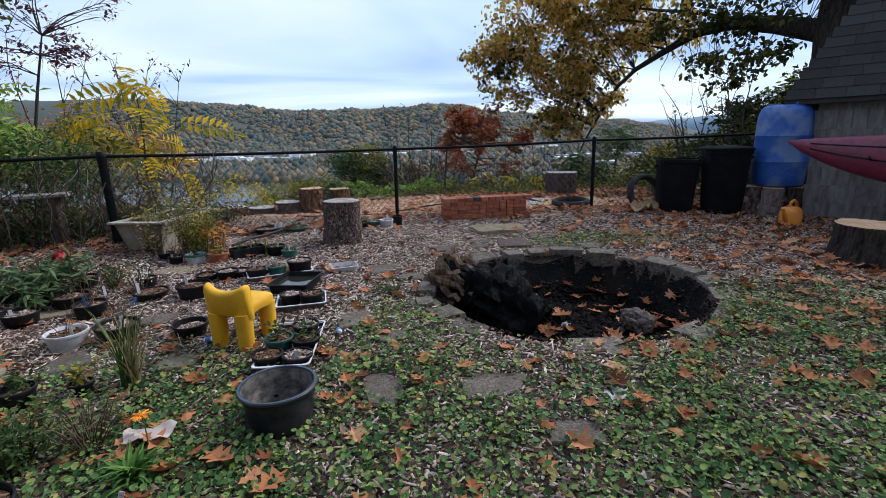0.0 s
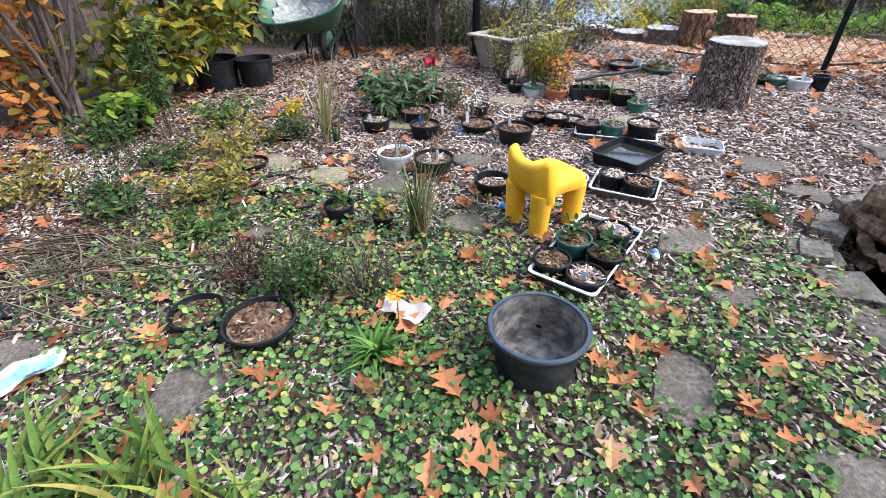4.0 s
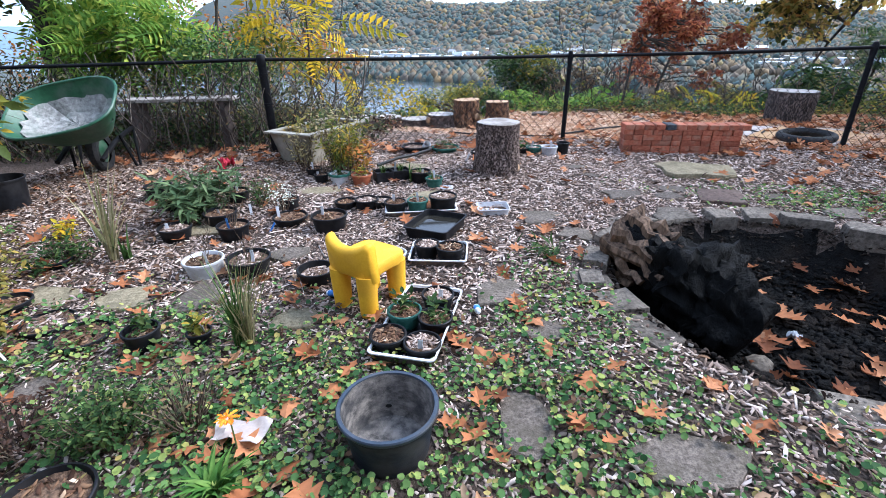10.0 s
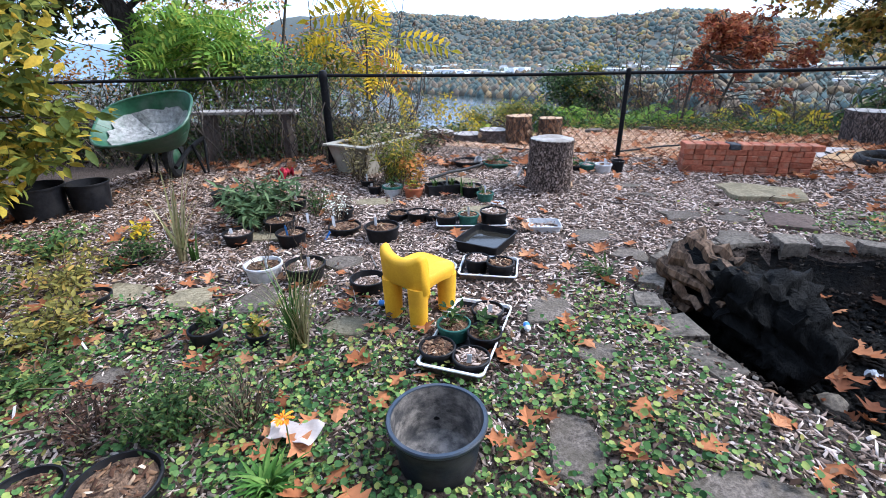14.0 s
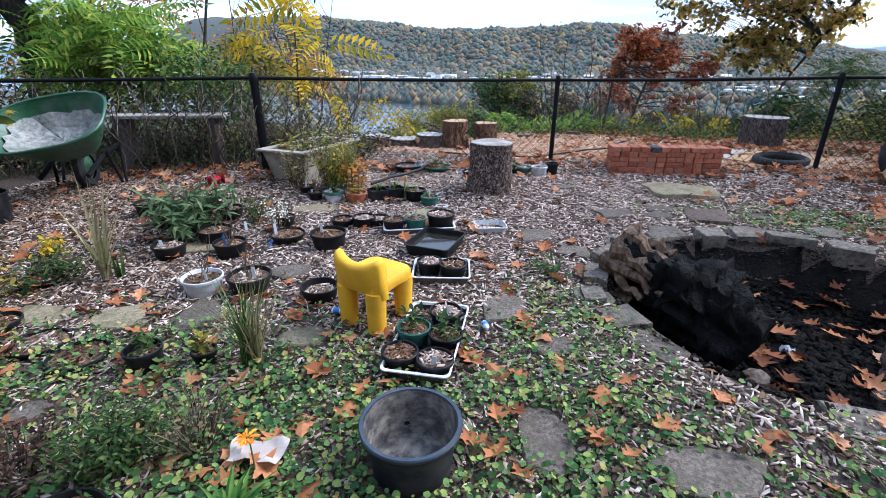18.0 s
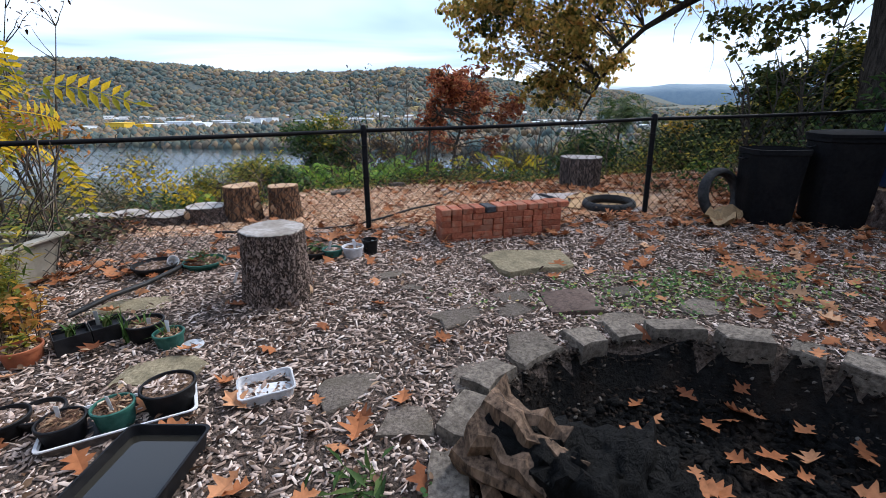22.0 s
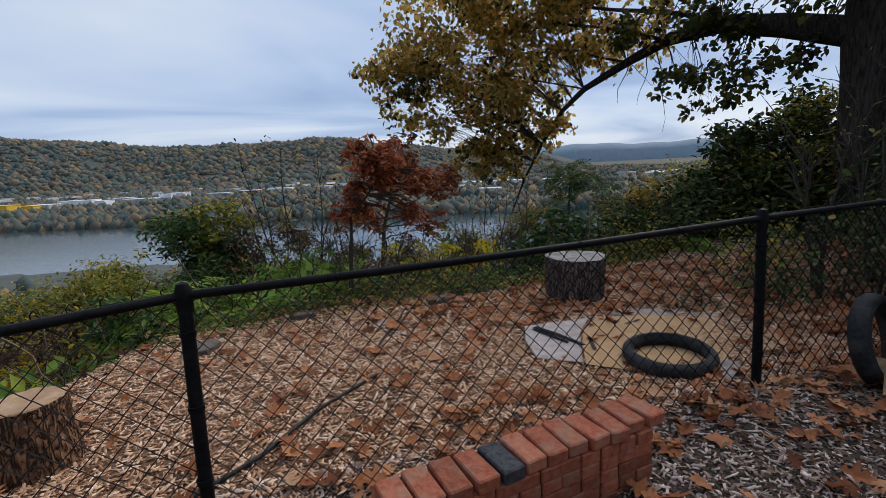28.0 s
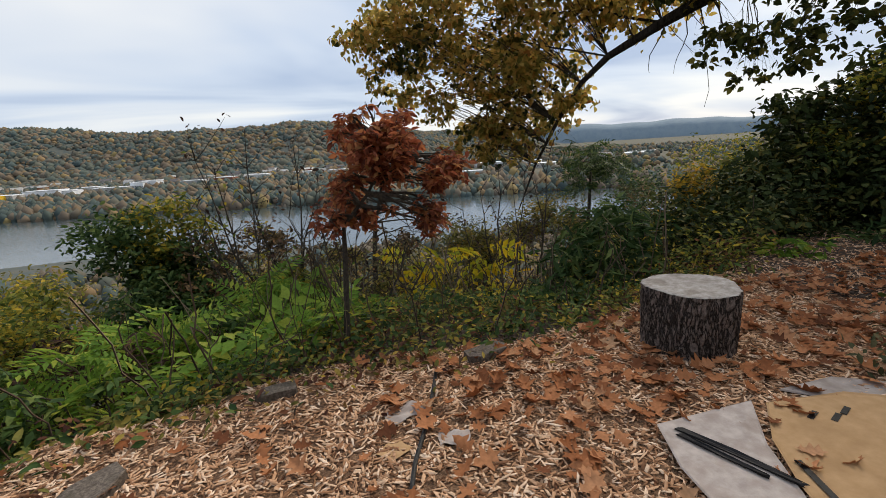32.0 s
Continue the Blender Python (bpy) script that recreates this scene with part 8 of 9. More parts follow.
for i, (cl, mt) in enumerate((([(0.83, 7.60, -0.57, 0.51), (0.30, 7.20, -0.56, 0.43), (1.17, 7.00, -1.02, 0.40), (-0.16, 6.80, -0.58, 0.36)], L_YG), ([(0.57, 6.60, -0.86, 0.45), (1.15, 6.20, -1.00, 0.40), (0.08, 5.60, -0.78, 0.34), (-0.35, 5.80, -0.63, 0.31), (1.74, 6.30, -1.07, 0.33)], L_GRN), ([(2.33, 7.60, -1.12, 0.50), (2.93, 7.20, -1.21, 0.49), (1.85, 8.20, -0.89, 0.52), (3.49, 6.80, -1.38, 0.43), (4.08, 6.50, -1.39, 0.43), (1.41, 9.50, -0.61, 0.47)], L_OLV), ([(-0.56, 8.60, -0.00, 0.49), (0.08, 8.80, -0.02, 0.46), (-0.78, 7.40, -0.26, 0.34), (2.58, 9.40, -0.69, 0.48)], L_DRYB))):
    x, y = cl[0][:2]
    plant("slope_shrub", ("yellow-green leafy shrub on the slope", "mid green shrub on the slope", "olive shrub on the slope", "brown weeds with seed heads on the slope")[i], "bush", (x, y, float(terrain(x, y))), split(cl, 4, 0.6, 90 + i), 700, 0.08, mt, seed=95 + i, r0=0.010, group="bank shrubs", twigs=5)
for i, (x, y, z, r) in enumerate(((-2.01, 5.12, -0.4, 0.6), (-1.59, 5.0, -0.5, 0.5), (-1.09, 4.9, -0.5, 0.45), (-2.6, 4.6, -0.5, 0.6))):
    plant("withered_shrub", "withered shrub with curled brown leaves", "bush", (x, y, float(terrain(x, y))), [(x, y, z, r), (x + 0.3, y - 0.3, z - 0.05, r * 0.7)], 320, 0.12, L_DARKDRY, seed=50 + i, r0=0.012, tmpl=(LONG_V, LONG_F), group="withered shrubs", twigs=7)
for i, (x, y, z, r, mt) in enumerate(((-3.14, 7.98, -0.75, 0.8, L_YG), (-2.5, 6.9, -0.65, 0.6, L_YG), (-4.2, 8.6, -0.8, 0.9, L_YG), (-3.93, 5.27, -0.5, 0.5, L_YEL), (-3.93, 4.11, -0.5, 0.5, L_GRN), (3.2, 9.6, -1.4, 1.0, L_DULL), (7.5, 8.5, -0.4, 1.2, L_DULL), (0.2, 10.0, -1.8, 1.1, L_OLV), (-2.2, 9.5, -1.6, 1.2, L_DULL), (2.2, 12.0, -2.2, 1.6, L_OLV), (-1.0, 10.8, -1.4, 1.2, L_YG), (-3.2, 6.4, -0.9, 0.6, L_OLV), (6.2, 6.9, -0.6, 0.7, L_YG), (-4.8, 9.8, -1.4, 1.3, L_OLV), (5.5, 12.5, -2.4, 1.5, L_DULL), (-7.0, 9.0, -1.0, 1.4, L_DULL), (9.5, 10.5, -0.5, 1.5, L_GRN), (12.0, 8.5, 0.4, 1.6, L_YG))):
    plant("bank_shrub", "autumn shrub growing on the river bank", "bush", (x, y, float(terrain(x, y))), split([(x, y, z, r), (x + 0.4 * r, y + 0.3, z - 0.6 * r, r * 0.8), (x - 0.5 * r, y + 0.1, z - 0.5 * r, r * 0.7)], 3, 0.6, 70 + i), 420, 0.085, mt, seed=70 + i, r0=0.016, group="bank shrubs", twigs=5)


def bare_sapling(x, y, z0, pts, seed, label="thin bare branching sapling", leaf=None, n=200):
    rnd = random.Random(seed)
    t = thing("bare_sapling", label, "tree", pose(x, y, z0), "bare saplings")
    g = Geo()
    tips = []
    o = Vector((x, y, z0))
    for e in pts:
        p = bend((0, 0, 0), Vector(e) - o, rnd, 7, 0.03, 0.18)
        g.tube(p, [0.026 * (1 - 0.8 * i / 7) for i in range(8)], 6)
        for _ in range(15):
            s = p[rnd.randint(2, 7)]
            q = s + Vector((rnd.uniform(-0.5, 0.5), rnd.uniform(-0.3, 0.3), rnd.uniform(0.05, 0.6)))
            w = bend(s, q, rnd, 4, 0, 0.2)
            g.tube(w, [.009, .007, .005, .004, .002], 4)
            tips.append(q)
    part("branch_tangle", g, M_TWIG, t)
    rng = np.random.default_rng(seed)
    w = rng.integers(0, len(tips), n)
    pos = np.array([tips[i] for i in w]) + rng.normal(0, 0.07, (n, 3))
    me = scatter_mesh("last_leaves", np.array(LEAF_V), np.array(LEAF_F), leaf or L_DARKDRY, pos, np.stack([rng.random(n) * 6.28, rng.normal(0, 0.5, n), rng.normal(0.5, 0.5, n)], 1), rng.uniform(0.04, 0.10, n))
    part("last_leaves", me, None, t)


bare_sapling(0.45, 7.4, -2.0, [(-0.6, 7.4, 1.5), (0.1, 7.5, 1.9), (0.75, 7.6, 1.7), (-0.9, 7.2, 0.7), (1.0, 7.4, 0.9)], 1)
bare_sapling(-0.1, 6.9, -1.8, [(-0.6, 6.9, 0.9), (0.1, 7.0, 1.0), (-0.3, 6.8, 1.3)], 2, leaf=L_YG)
bare_sapling(1.36, 5.9, -1.4, [(1.35, 6.0, 0.35), (0.9, 6.1, 0.75), (0.55, 6.2, 0.7), (2.0, 6.0, 0.2), (2.5, 6.1, 0.25)], 3)
bare_sapling(4.4, 7.8, -2.6, [(4.0, 8.0, 0.6), (4.9, 7.9, 0.9), (4.3, 7.8, 1.0), (3.6, 7.9, 0.3)], 4)
bare_sapling(5.0, 8.0, -2.4, [(5.2, 8.2, 0.9), (5.6, 8.1, 1.3), (4.7, 8.0, 0.5)], 9)
bare_sapling(6.1, 1.4, -0.2, [(5.9, 1.6, 2.0), (6.3, 1.5, 2.1), (5.7, 1.4, 1.7)], 5, "tall dry weed stalks behind the fence", L_OLV, 50)
bare_sapling(5.2, 1.3, -0.2, [(5.0, 1.5, 1.5), (5.4, 1.3, 1.4), (4.8, 1.2, 1.2)], 6, "tall dry weed stalks behind the fence", L_OLV, 50)

# tangle behind the fence, right of the garden
for i, (x, y, z, r, mt) in enumerate(((4.90, 1.73, 0.5, 0.5, L_YG), (4.5, 1.1, 0.35, 0.42, L_GRN), (5.2, 1.1, 0.5, 0.5, L_DULL), (5.6, 1.0, 0.6, 0.5, L_GRN), (6.4, 1.2, 0.5, 0.6, L_DULL), (4.0, 1.5, 0.1, 0.35, L_DULL), (7.4, 1.3, 0.6, 0.7, L_GRN), (5.2, 3.9, 0.1, 0.5, L_YG))):
    plant("hedge_bush", "tangled bush behind the chain link fence", "bush", (x, y, float(terrain(x, y))), [(x, y, z, r), (x + 0.2, y + 0.1, z - 0.35, r * 0.8)], 330, 0.06, mt, seed=110 + i, r0=0.010, group="bushes behind the fence", twigs=10)

# vines over the left part of the fence
VINES = [(-3.6, -0.75, 0.75, 0.40, L_DULL), (-4.2, -1.05, 0.55, 0.45, L_DULL), (-4.3, -0.2, 1.0, 0.5, L_GRN), (-3.1, -0.75, 0.55, 0.35, L_DULL), (-3.7, -0.4, 0.45, 0.45, L_DULL), (-5.0, -1.0, 0.5, 0.5, L_DULL), (-5.4, -0.9, 1.0, 0.5, L_DULL), (-6.2, -1.6, 0.7, 0.6, L_DULL), (-4.7, 0.3, 0.8, 0.6, L_GRN), (-3.3, 0.5, 0.3, 0.5, L_DULL)]
for i, (x, y, z, r, mt) in enumerate(VINES):
    plant("vine_tangle", "tangle of dry vines and dull leaves over the fence", "vine", (x, y, gz(x, y) - 0.02), [(x, y, z, r), (x + 0.15, y, z - 0.35, r * 0.8)], 380, 0.055, mt, seed=130 + i, r0=0.008, group="vines on the fence", twigs=26, bark=M_STRAW)
g = Geo()
rnd = random.Random(5)
for k in range(150):
    x = rnd.uniform(-6.5, -2.45)
    y = 0.40 * x + rnd.uniform(-0.02, 0.5)
    h = rnd.uniform(0.5, 1.1)
    g.tube(bend((x, y, -0.05), (x + rnd.uniform(-0.6, 0.6), y + rnd.uniform(-0.25, 0.25), h), rnd, 8, 0.05, 0.5), rnd.uniform(0.003, 0.007), 4)
solo("bare_vine_stems", g, M_VINE_SHADE, "web of bare grey vine stems behind the fence", "vine", kind="stuff")
g = Geo()
rough_log("fallen_log", "pale weathered log lying along the fence under the vines", (-6.14, -0.89, 0.05), (-5.21, -0.82, 0.05), 0.10, M_SPLITPALE, 31)
bench = thing("wooden_bench", "weathered grey plank bench half hidden by vines", "bench", pose(-4.42, -1.36, -0.06, 0, 0, 22))
for k in range(3):
    g = Geo()
    g.cbox(1.3, 0.10, 0.035, bev=0.004)
    part("plank", g, M_CUT, bench).matrix_basis = pose(0, -0.12 + 0.115 * k, 0.62)
for sx in (-0.5, 0.5):
    g = Geo()
    g.cbox(0.08, 0.30, 0.60, bev=0.006)
    part("leg", g, M_FENCEWOOD, bench).matrix_basis = pose(sx, 0, 0.30)

# trees on the left behind the fence
plant("dark_tree", "dark-trunked tree behind the wheelbarrow", "tree", (-7.25, -0.6, -0.2), [(-8.6, -0.6, 2.6, 1.0), (-7.0, -0.2, 2.9, 0.9), (-8.0, 0.3, 3.4, 1.2), (-6.4, 0.0, 2.4, 0.7), (-9.0, -1.4, 2.0, 0.9), (-7.9, -1.2, 1.9, 0.7), (-9.5, -2.4, 1.8, 1.0), (-9.2, -3.4, 2.6, 1.1), (-6.2, -0.4, 3.2, 0.8), (-5.4, -0.2, 3.0, 0.6), (-7.2, -1.6, 3.2, 1.0), (-8.6, -2.2, 3.4, 1.2)], 420, 0.11, L_OAKG_DARK, [(-7.25, -0.6, -0.3, .26), (-7.2, -0.6, 0.8, .20), (-7.2, -0.55, 1.6, .19), (-7.7, -0.7, 2.4, .15), (-7.6, -0.4, 3.4, .10)], 0.05, M_BARK, 150, twigs=9)
plant("sumac_tree", "leafy green sumac with drooping feather leaves", "tree", (-6.0, -0.6, -0.2), [(-5.83, -0.70, 1.40, 0.6), (-5.45, -0.4, 1.2, 0.5), (-6.3, -0.6, 1.5, 0.5), (-6.0, -1.1, 1.1, 0.5)], 170, 0.55, L_GRNB, [(-6.0, -0.6, -0.2, .05), (-5.95, -0.6, 0.6, .04), (-5.9, -0.65, 1.2, .025)], 0.015, seed=151, tmpl=FROND, sub=0.3)
plant("tree_of_heaven", "thin young tree with yellow feather leaves by the fence", "tree", (-4.35, 1.35, -0.6), [(-4.50, 1.55, 1.50, 0.45), (-4.15, 1.75, 1.25, 0.45), (-4.75, 1.55, 1.15, 0.45), (-4.05, 1.85, 0.85, 0.40), (-4.40, 1.55, 2.05, 0.30)], 17, 0.80, L_YEL, [(-4.35, 1.35, -0.8, .025), (-4.35, 1.45, 0.5, .02), (-4.35, 1.55, 1.3, .014), (-4.35, 1.55, 1.9, .006)], 0.008, seed=152, tmpl=FROND, sub=0.3, twigs=2)
plant("tree_of_heaven", "arching shoot with yellow-green feather leaves", "tree", (-5.10, 1.00, -0.4), [(-4.90, 1.50, 1.5, 0.4), (-5.40, 1.20, 1.4, 0.35), (-4.70, 1.30, 1.1, 0.35)], 26, 0.70, L_YG, [(-5.10, 1.00, -0.4, .025), (-5.10, 1.10, 0.5, .02), (-5.00, 1.30, 1.3, .012)], 0.008, seed=153, tmpl=FROND, sub=0.3, twigs=2)
plant("yellow_bush", "small bush with bright yellow leaves beyond the fence", "bush", (-3.0, 2.2, -0.6), [(-3.2, 2.2, 0.35, 0.33), (-2.75, 2.4, 0.15, 0.30)], 420, 0.075, L_YEL, seed=154, r0=0.008)
plant("yellow_bush", "yellow-green willow-like bush beyond the fence", "bush", (-2.2, 3.4, -0.9), [(-2.2, 3.4, -0.40, 0.40), (-1.8, 3.6, -0.55, 0.36)], 420, 0.07, L_YG, seed=155, r0=0.008)
plant("russet_bush", "russet autumn shrubs behind the fence", "bush", (-6.2, 2.4, -1.0), [(-9.5, 2.0, 2.6, 1.2), (-8.2, 2.4, 2.2, 1.0), (-10.8, 0.2, 3.0, 1.4), (-10.6, -1.8, 2.4, 1.3), (-6.0, 2.2, 1.2, 0.7), (-5.2, 2.8, 1.0, 0.7), (-6.8, 1.8, 1.0, 0.8), (-7.8, 1.5, 0.9, 0.8), (-8.8, 0.8, 1.1, 0.9), (-9.6, -0.8, 1.0, 0.9), (-4.6, 2.9, 0.8, 0.5)], 380, 0.08, L_ORG, seed=156, r0=0.015)
bare_sapling(-5.4, 3.6, -0.8, [(-5.2, 3.6, 2.6), (-5.8, 3.5, 2.8), (-4.7, 3.8, 2.4), (-6.2, 3.3, 2.4)], 7)
bare_sapling(-7.6, 4.0, -0.8, [(-7.2, 4.0, 3.2), (-8.0, 3.8, 3.4), (-6.8, 4.2, 2.9)], 8, leaf=L_RED)

plant("plum_tree", "sparse purple-leaved plum tree behind the fence", "tree", (-5.35, 0.7, -0.3), split([(-5.17, 0.63, 2.93, 0.5), (-5.0, 0.82, 2.5, 0.45), (-5.42, 0.55, 2.3, 0.5), (-4.68, 1.0, 2.7, 0.4), (-4.25, 1.15, 3.2, 0.3), (-5.75, 0.26, 2.5, 0.6), (-5.3, 0.7, 3.5, 0.7)], 4, 0.5, 9), 150, 0.07, L_PURP, [(-5.35, 0.7, -0.3, .035), (-5.5, 0.65, 1.0, .028), (-5.3, 0.7, 1.9, .02), (-5.1, 0.75, 2.7, .010)], 0.010, seed=170, twigs=7)
plant("ivy_mound", "dark green ivy heaped over the fence rail", "vine", (-4.4, -0.7, -0.1), [(-4.99, -0.6, 0.95, 0.42), (-4.6, -0.7, 1.0, 0.40), (-4.2, -0.85, 0.95, 0.36), (-3.85, -0.85, 0.88, 0.28), (-4.4, -0.5, 0.6, 0.45), (-4.9, -0.7, 0.5, 0.4)], 1100, 0.06, L_DKG, seed=171, r0=0.010, twigs=8)

# shrubs of the left edge
SH_Y = [(-4.62, -4.3, 0.22, 0.38), (-4.95, -4.6, 0.25, 0.45), (-5.1, -3.6, 0.4, 0.5), (-4.69, -4.02, 1.10, 0.55), (-4.62, -3.85, 0.74, 0.5), (-4.7, -4.35, 0.5, 0.42), (-4.48, -3.57, 1.15, 0.42), (-5.01, -4.31, 1.2, 0.5), (-4.45, -3.95, 0.42, 0.3), (-4.4, -3.5, 0.72, 0.32), (-5.2, -3.9, 1.4, 0.5), (-4.9, -3.5, 1.6, 0.5)]
plant("spicebush", "large shrub with yellowing green leaves", "bush", (-4.95, -4.05, -0.16), SH_Y, 330, 0.125, L_YG, [(-4.95, -4.05, -0.16, .03), (-4.9, -4.0, 0.4, .026), (-4.85, -3.95, 0.9, .02)], 0.014, seed=160, twigs=6)
plant("burning_bush", "shrub with orange and copper autumn leaves", "bush", (-4.95, -5.15, -0.2), [(-5.00, -5.21, 0.80, 0.55), (-4.97, -5.45, 0.35, 0.48), (-5.11, -4.98, 0.36, 0.33), (-5.25, -4.95, 1.25, 0.4), (-4.75, -5.6, 0.9, 0.4), (-5.0, -5.9, 0.5, 0.5), (-4.9, -5.3, 0.08, 0.4)], 300, 0.11, L_ORG, seed=161, r0=0.016, twigs=6)
stems = thing("lilac_stems", "cluster of upright bare grey shrub stems", "bush", pose(-4.82, -5.0, -0.2))
rnd = random.Random(8)
for k in range(9):
    g = Geo()
    e = (rnd.uniform(-0.7, 0.6), rnd.uniform(-0.6, 0.6), rnd.uniform(1.5, 2.4))
    g.tube(bend((rnd.uniform(-0.1, 0.1), rnd.uniform(-0.1, 0.1), 0), e, rnd, 7, 0.02, 0.14), [0.024, 0.022, 0.02, 0.018, 0.016, 0.014, 0.011, 0.008], 7)
    part("stem", g, M_FENCEWOOD, stems)

# wooden fence behind the shrubs
pf = thing("plank_fence", "weathered brown plank fence behind the shrubs", "fence", pose(-6.4, -6.2, -0.25, 0, 0, 97))
g = Geo()
g.cbox(0.135, 0.02, 1.9, Matrix.Translation((0, 0, 0.95)), 0.003)
me = mesh_of("plank", g, M_FENCEWOOD, 0)
rnd = random.Random(1)
for k in range(24):
    ob = part("plank", me, None, pf)
    ob.matrix_basis = pose(-0.8 + k * 0.146, rnd.uniform(-0.004, 0.004), rnd.uniform(-0.02, 0.02), 0, rnd.uniform(-0.6, 0.6), 0)
for h in (0.4, 1.5):
    g = Geo()
    g.cbox(3.6, 0.04, 0.09, bev=0.004)
    part("rail", g, M_FENCEWOOD, pf).matrix_basis = pose(0.9, 0.032, h)

# undergrowth: leaves standing in clumps over the bank and behind the left fence
def undergrowth(name, label, leaf, n, x0, x1, y_lo, y_hi, hmax, size, seed, tmpl=(LEAF_V, LEAF_F)):
    r = np.random.default_rng(seed)
    m = n // 26
    cx, u = r.uniform(x0, x1, m), r.random(m)
    cy = y_lo(cx) + u * (y_hi(cx) - y_lo(cx))
    low = 0.22 + 0.78 * np.clip((cx - 3.8) / 1.5, 0, 1) + 0.78 * np.clip((-5.5 - cx) / 1.5, 0, 1)
    ch = hmax * low * r.uniform(0.25, 1.0, m) * (0.40 + 0.60 * np.clip(u * 3, 0, 1))
    w = r.integers(0, m, n)
    s = 0.16 + 0.10 * r.random(n)
    x, y = cx[w] + r.normal(0, 1, n) * s, cy[w] + r.normal(0, 1, n) * s
    z = terrain(x, y) + ch[w] * np.sqrt(r.random(n)) + r.normal(0, 0.04, n)
    me = scatter_mesh(name, np.array(tmpl[0]), np.array(tmpl[1]), leaf, np.stack([x, y, z], 1), np.stack([r.random(n) * 6.28, r.normal(0, .5, n), r.normal(.2, .5, n)], 1), size * r.uniform(.6, 1.4, n))
    tagged(new(name, me), label, "undergrowth", kind="stuff")


lip, deep = lambda x: edge_y(x) - 0.12, lambda x: edge_y(x) + 6.0
undergrowth("bank_undergrowth", "dark green weeds and creepers covering the bank", L_DKG, 13000, -9, 10, lip, deep, 0.75, 0.075, 1)
undergrowth("bank_undergrowth_olive", "olive yellowing weeds covering the bank", L_OLV, 32000, -9, 10, lip, deep, 0.85, 0.065, 2)
undergrowth("bank_undergrowth_dry", "withered brown weeds covering the bank", L_DRYB, 14000, -9, 10, lip, deep, 0.8, 0.085, 3, (LONG_V, LONG_F))
undergrowth("bank_ferns", "bright green feathery leaves along the lip of the bank", L_GRNB, 250, -2.4, 0.9, lambda x: edge_y(x) + 0.45, lambda x: edge_y(x) + 2.4, 1.7, 0.58, 4, BROADFROND)
edge, brow = (lambda x: edge_y(x) + 2.4), (lambda x: edge_y(x) + 0.15)
undergrowth("bank_edge_weeds", "low green weeds along the lip of the bank", L_GRN, 5200, -0.6, 4.6, brow, edge, 1.5, 0.065, 11)
undergrowth("bank_edge_weeds_yellow", "low yellowing weeds along the lip of the bank", L_YG, 5200, -0.6, 5.5, brow, edge, 1.6, 0.060, 12)
undergrowth("bank_edge_weeds_brown", "withered leaves caught along the lip of the bank", L_DRYR, 3800, -1.6, 5.5, lip, edge, 0.8, 0.06, 13)
undergrowth("thicket_floor", "shrub leaves coloured dark as shaded, hanging to the ground under the oak", L_THK_SHADE, 15000, 6.0, 10.5, lambda x: 2.3 + 0.30 * x, lambda x: edge_y(x) + 2.2, 1.5, 0.11, 14)
g = Geo()
rnd = random.Random(31)
for k in range(260):
    x = rnd.uniform(-1.6, 6.2)
    y = float(edge_y(x)) + rnd.uniform(0.2, 3.2)
    z = float(terrain(x, y))
    h = rnd.uniform(0.35, 1.1)
    g.tube(bend((x, y, z - 0.05), (x + rnd.uniform(-0.4, 0.4), y + rnd.uniform(-0.3, 0.3), z + h), rnd, 6, 0.03, 0.35), rnd.uniform(0.003, 0.008), 4)
solo("bank_stems", g, M_STRAW, "thin brown stems standing among the weeds of the bank", "undergrowth", kind="stuff")
fl_lo, fl_hi = lambda x: 0.40 * x + 0.62, lambda x: 0.40 * x + 1.5
undergrowth("fence_creeper", "dull creeper leaves hanging in the left fence", L_DULL, 8000, -8.0, -2.55, fl_lo, fl_hi, 0.95, 0.07, 5)
undergrowth("fence_creeper_dry", "dry brown creeper leaves in the left fence", L_DARKDRY, 5000, -8.0, -2.5, fl_lo, fl_hi, 0.9, 0.06, 6)
undergrowth("fence_creeper_green", "green creeper leaves topping the left fence", L_GRN, 6000, -7.0, -2.9, lambda x: 0.40 * x + 0.5, fl_hi, 1.25, 0.07, 7)

# ---- far valley: woods, town ----
ICO_V = np.array([(0, 0, -0.6), (0.72, -0.53, -0.30), (-0.28, -0.85, -0.25), (-0.9, 0, -0.35), (-0.28, 0.85, -0.28), (0.72, 0.53, -0.32), (0.28, -0.85, 0.45), (-0.72, -0.53, 0.4), (-0.7, 0.53, 0.5), (0.28, 0.85, 0.42), (0.89, 0, 0.45), (0, 0, 1.0)])
ICO_F = np.array([(0, 2, 1), (1, 2, 6), (0, 3, 2), (0, 4, 3), (0, 5, 4), (1, 6, 10), (2, 7, 6), (3, 8, 7), (4, 9, 8), (5, 10, 9), (1, 10, 5), (2, 3, 7), (3, 4, 8), (4, 5, 9), (0, 1, 5), (6, 11, 10), (7, 11, 6), (8, 11, 7), (9, 11, 8), (10, 11, 9)])
SPR = []
for s in range(4):
    r = np.random.default_rng(40 + s)
    SPR.append(ICO_V * r.uniform(0.75, 1.3, (12, 1)))


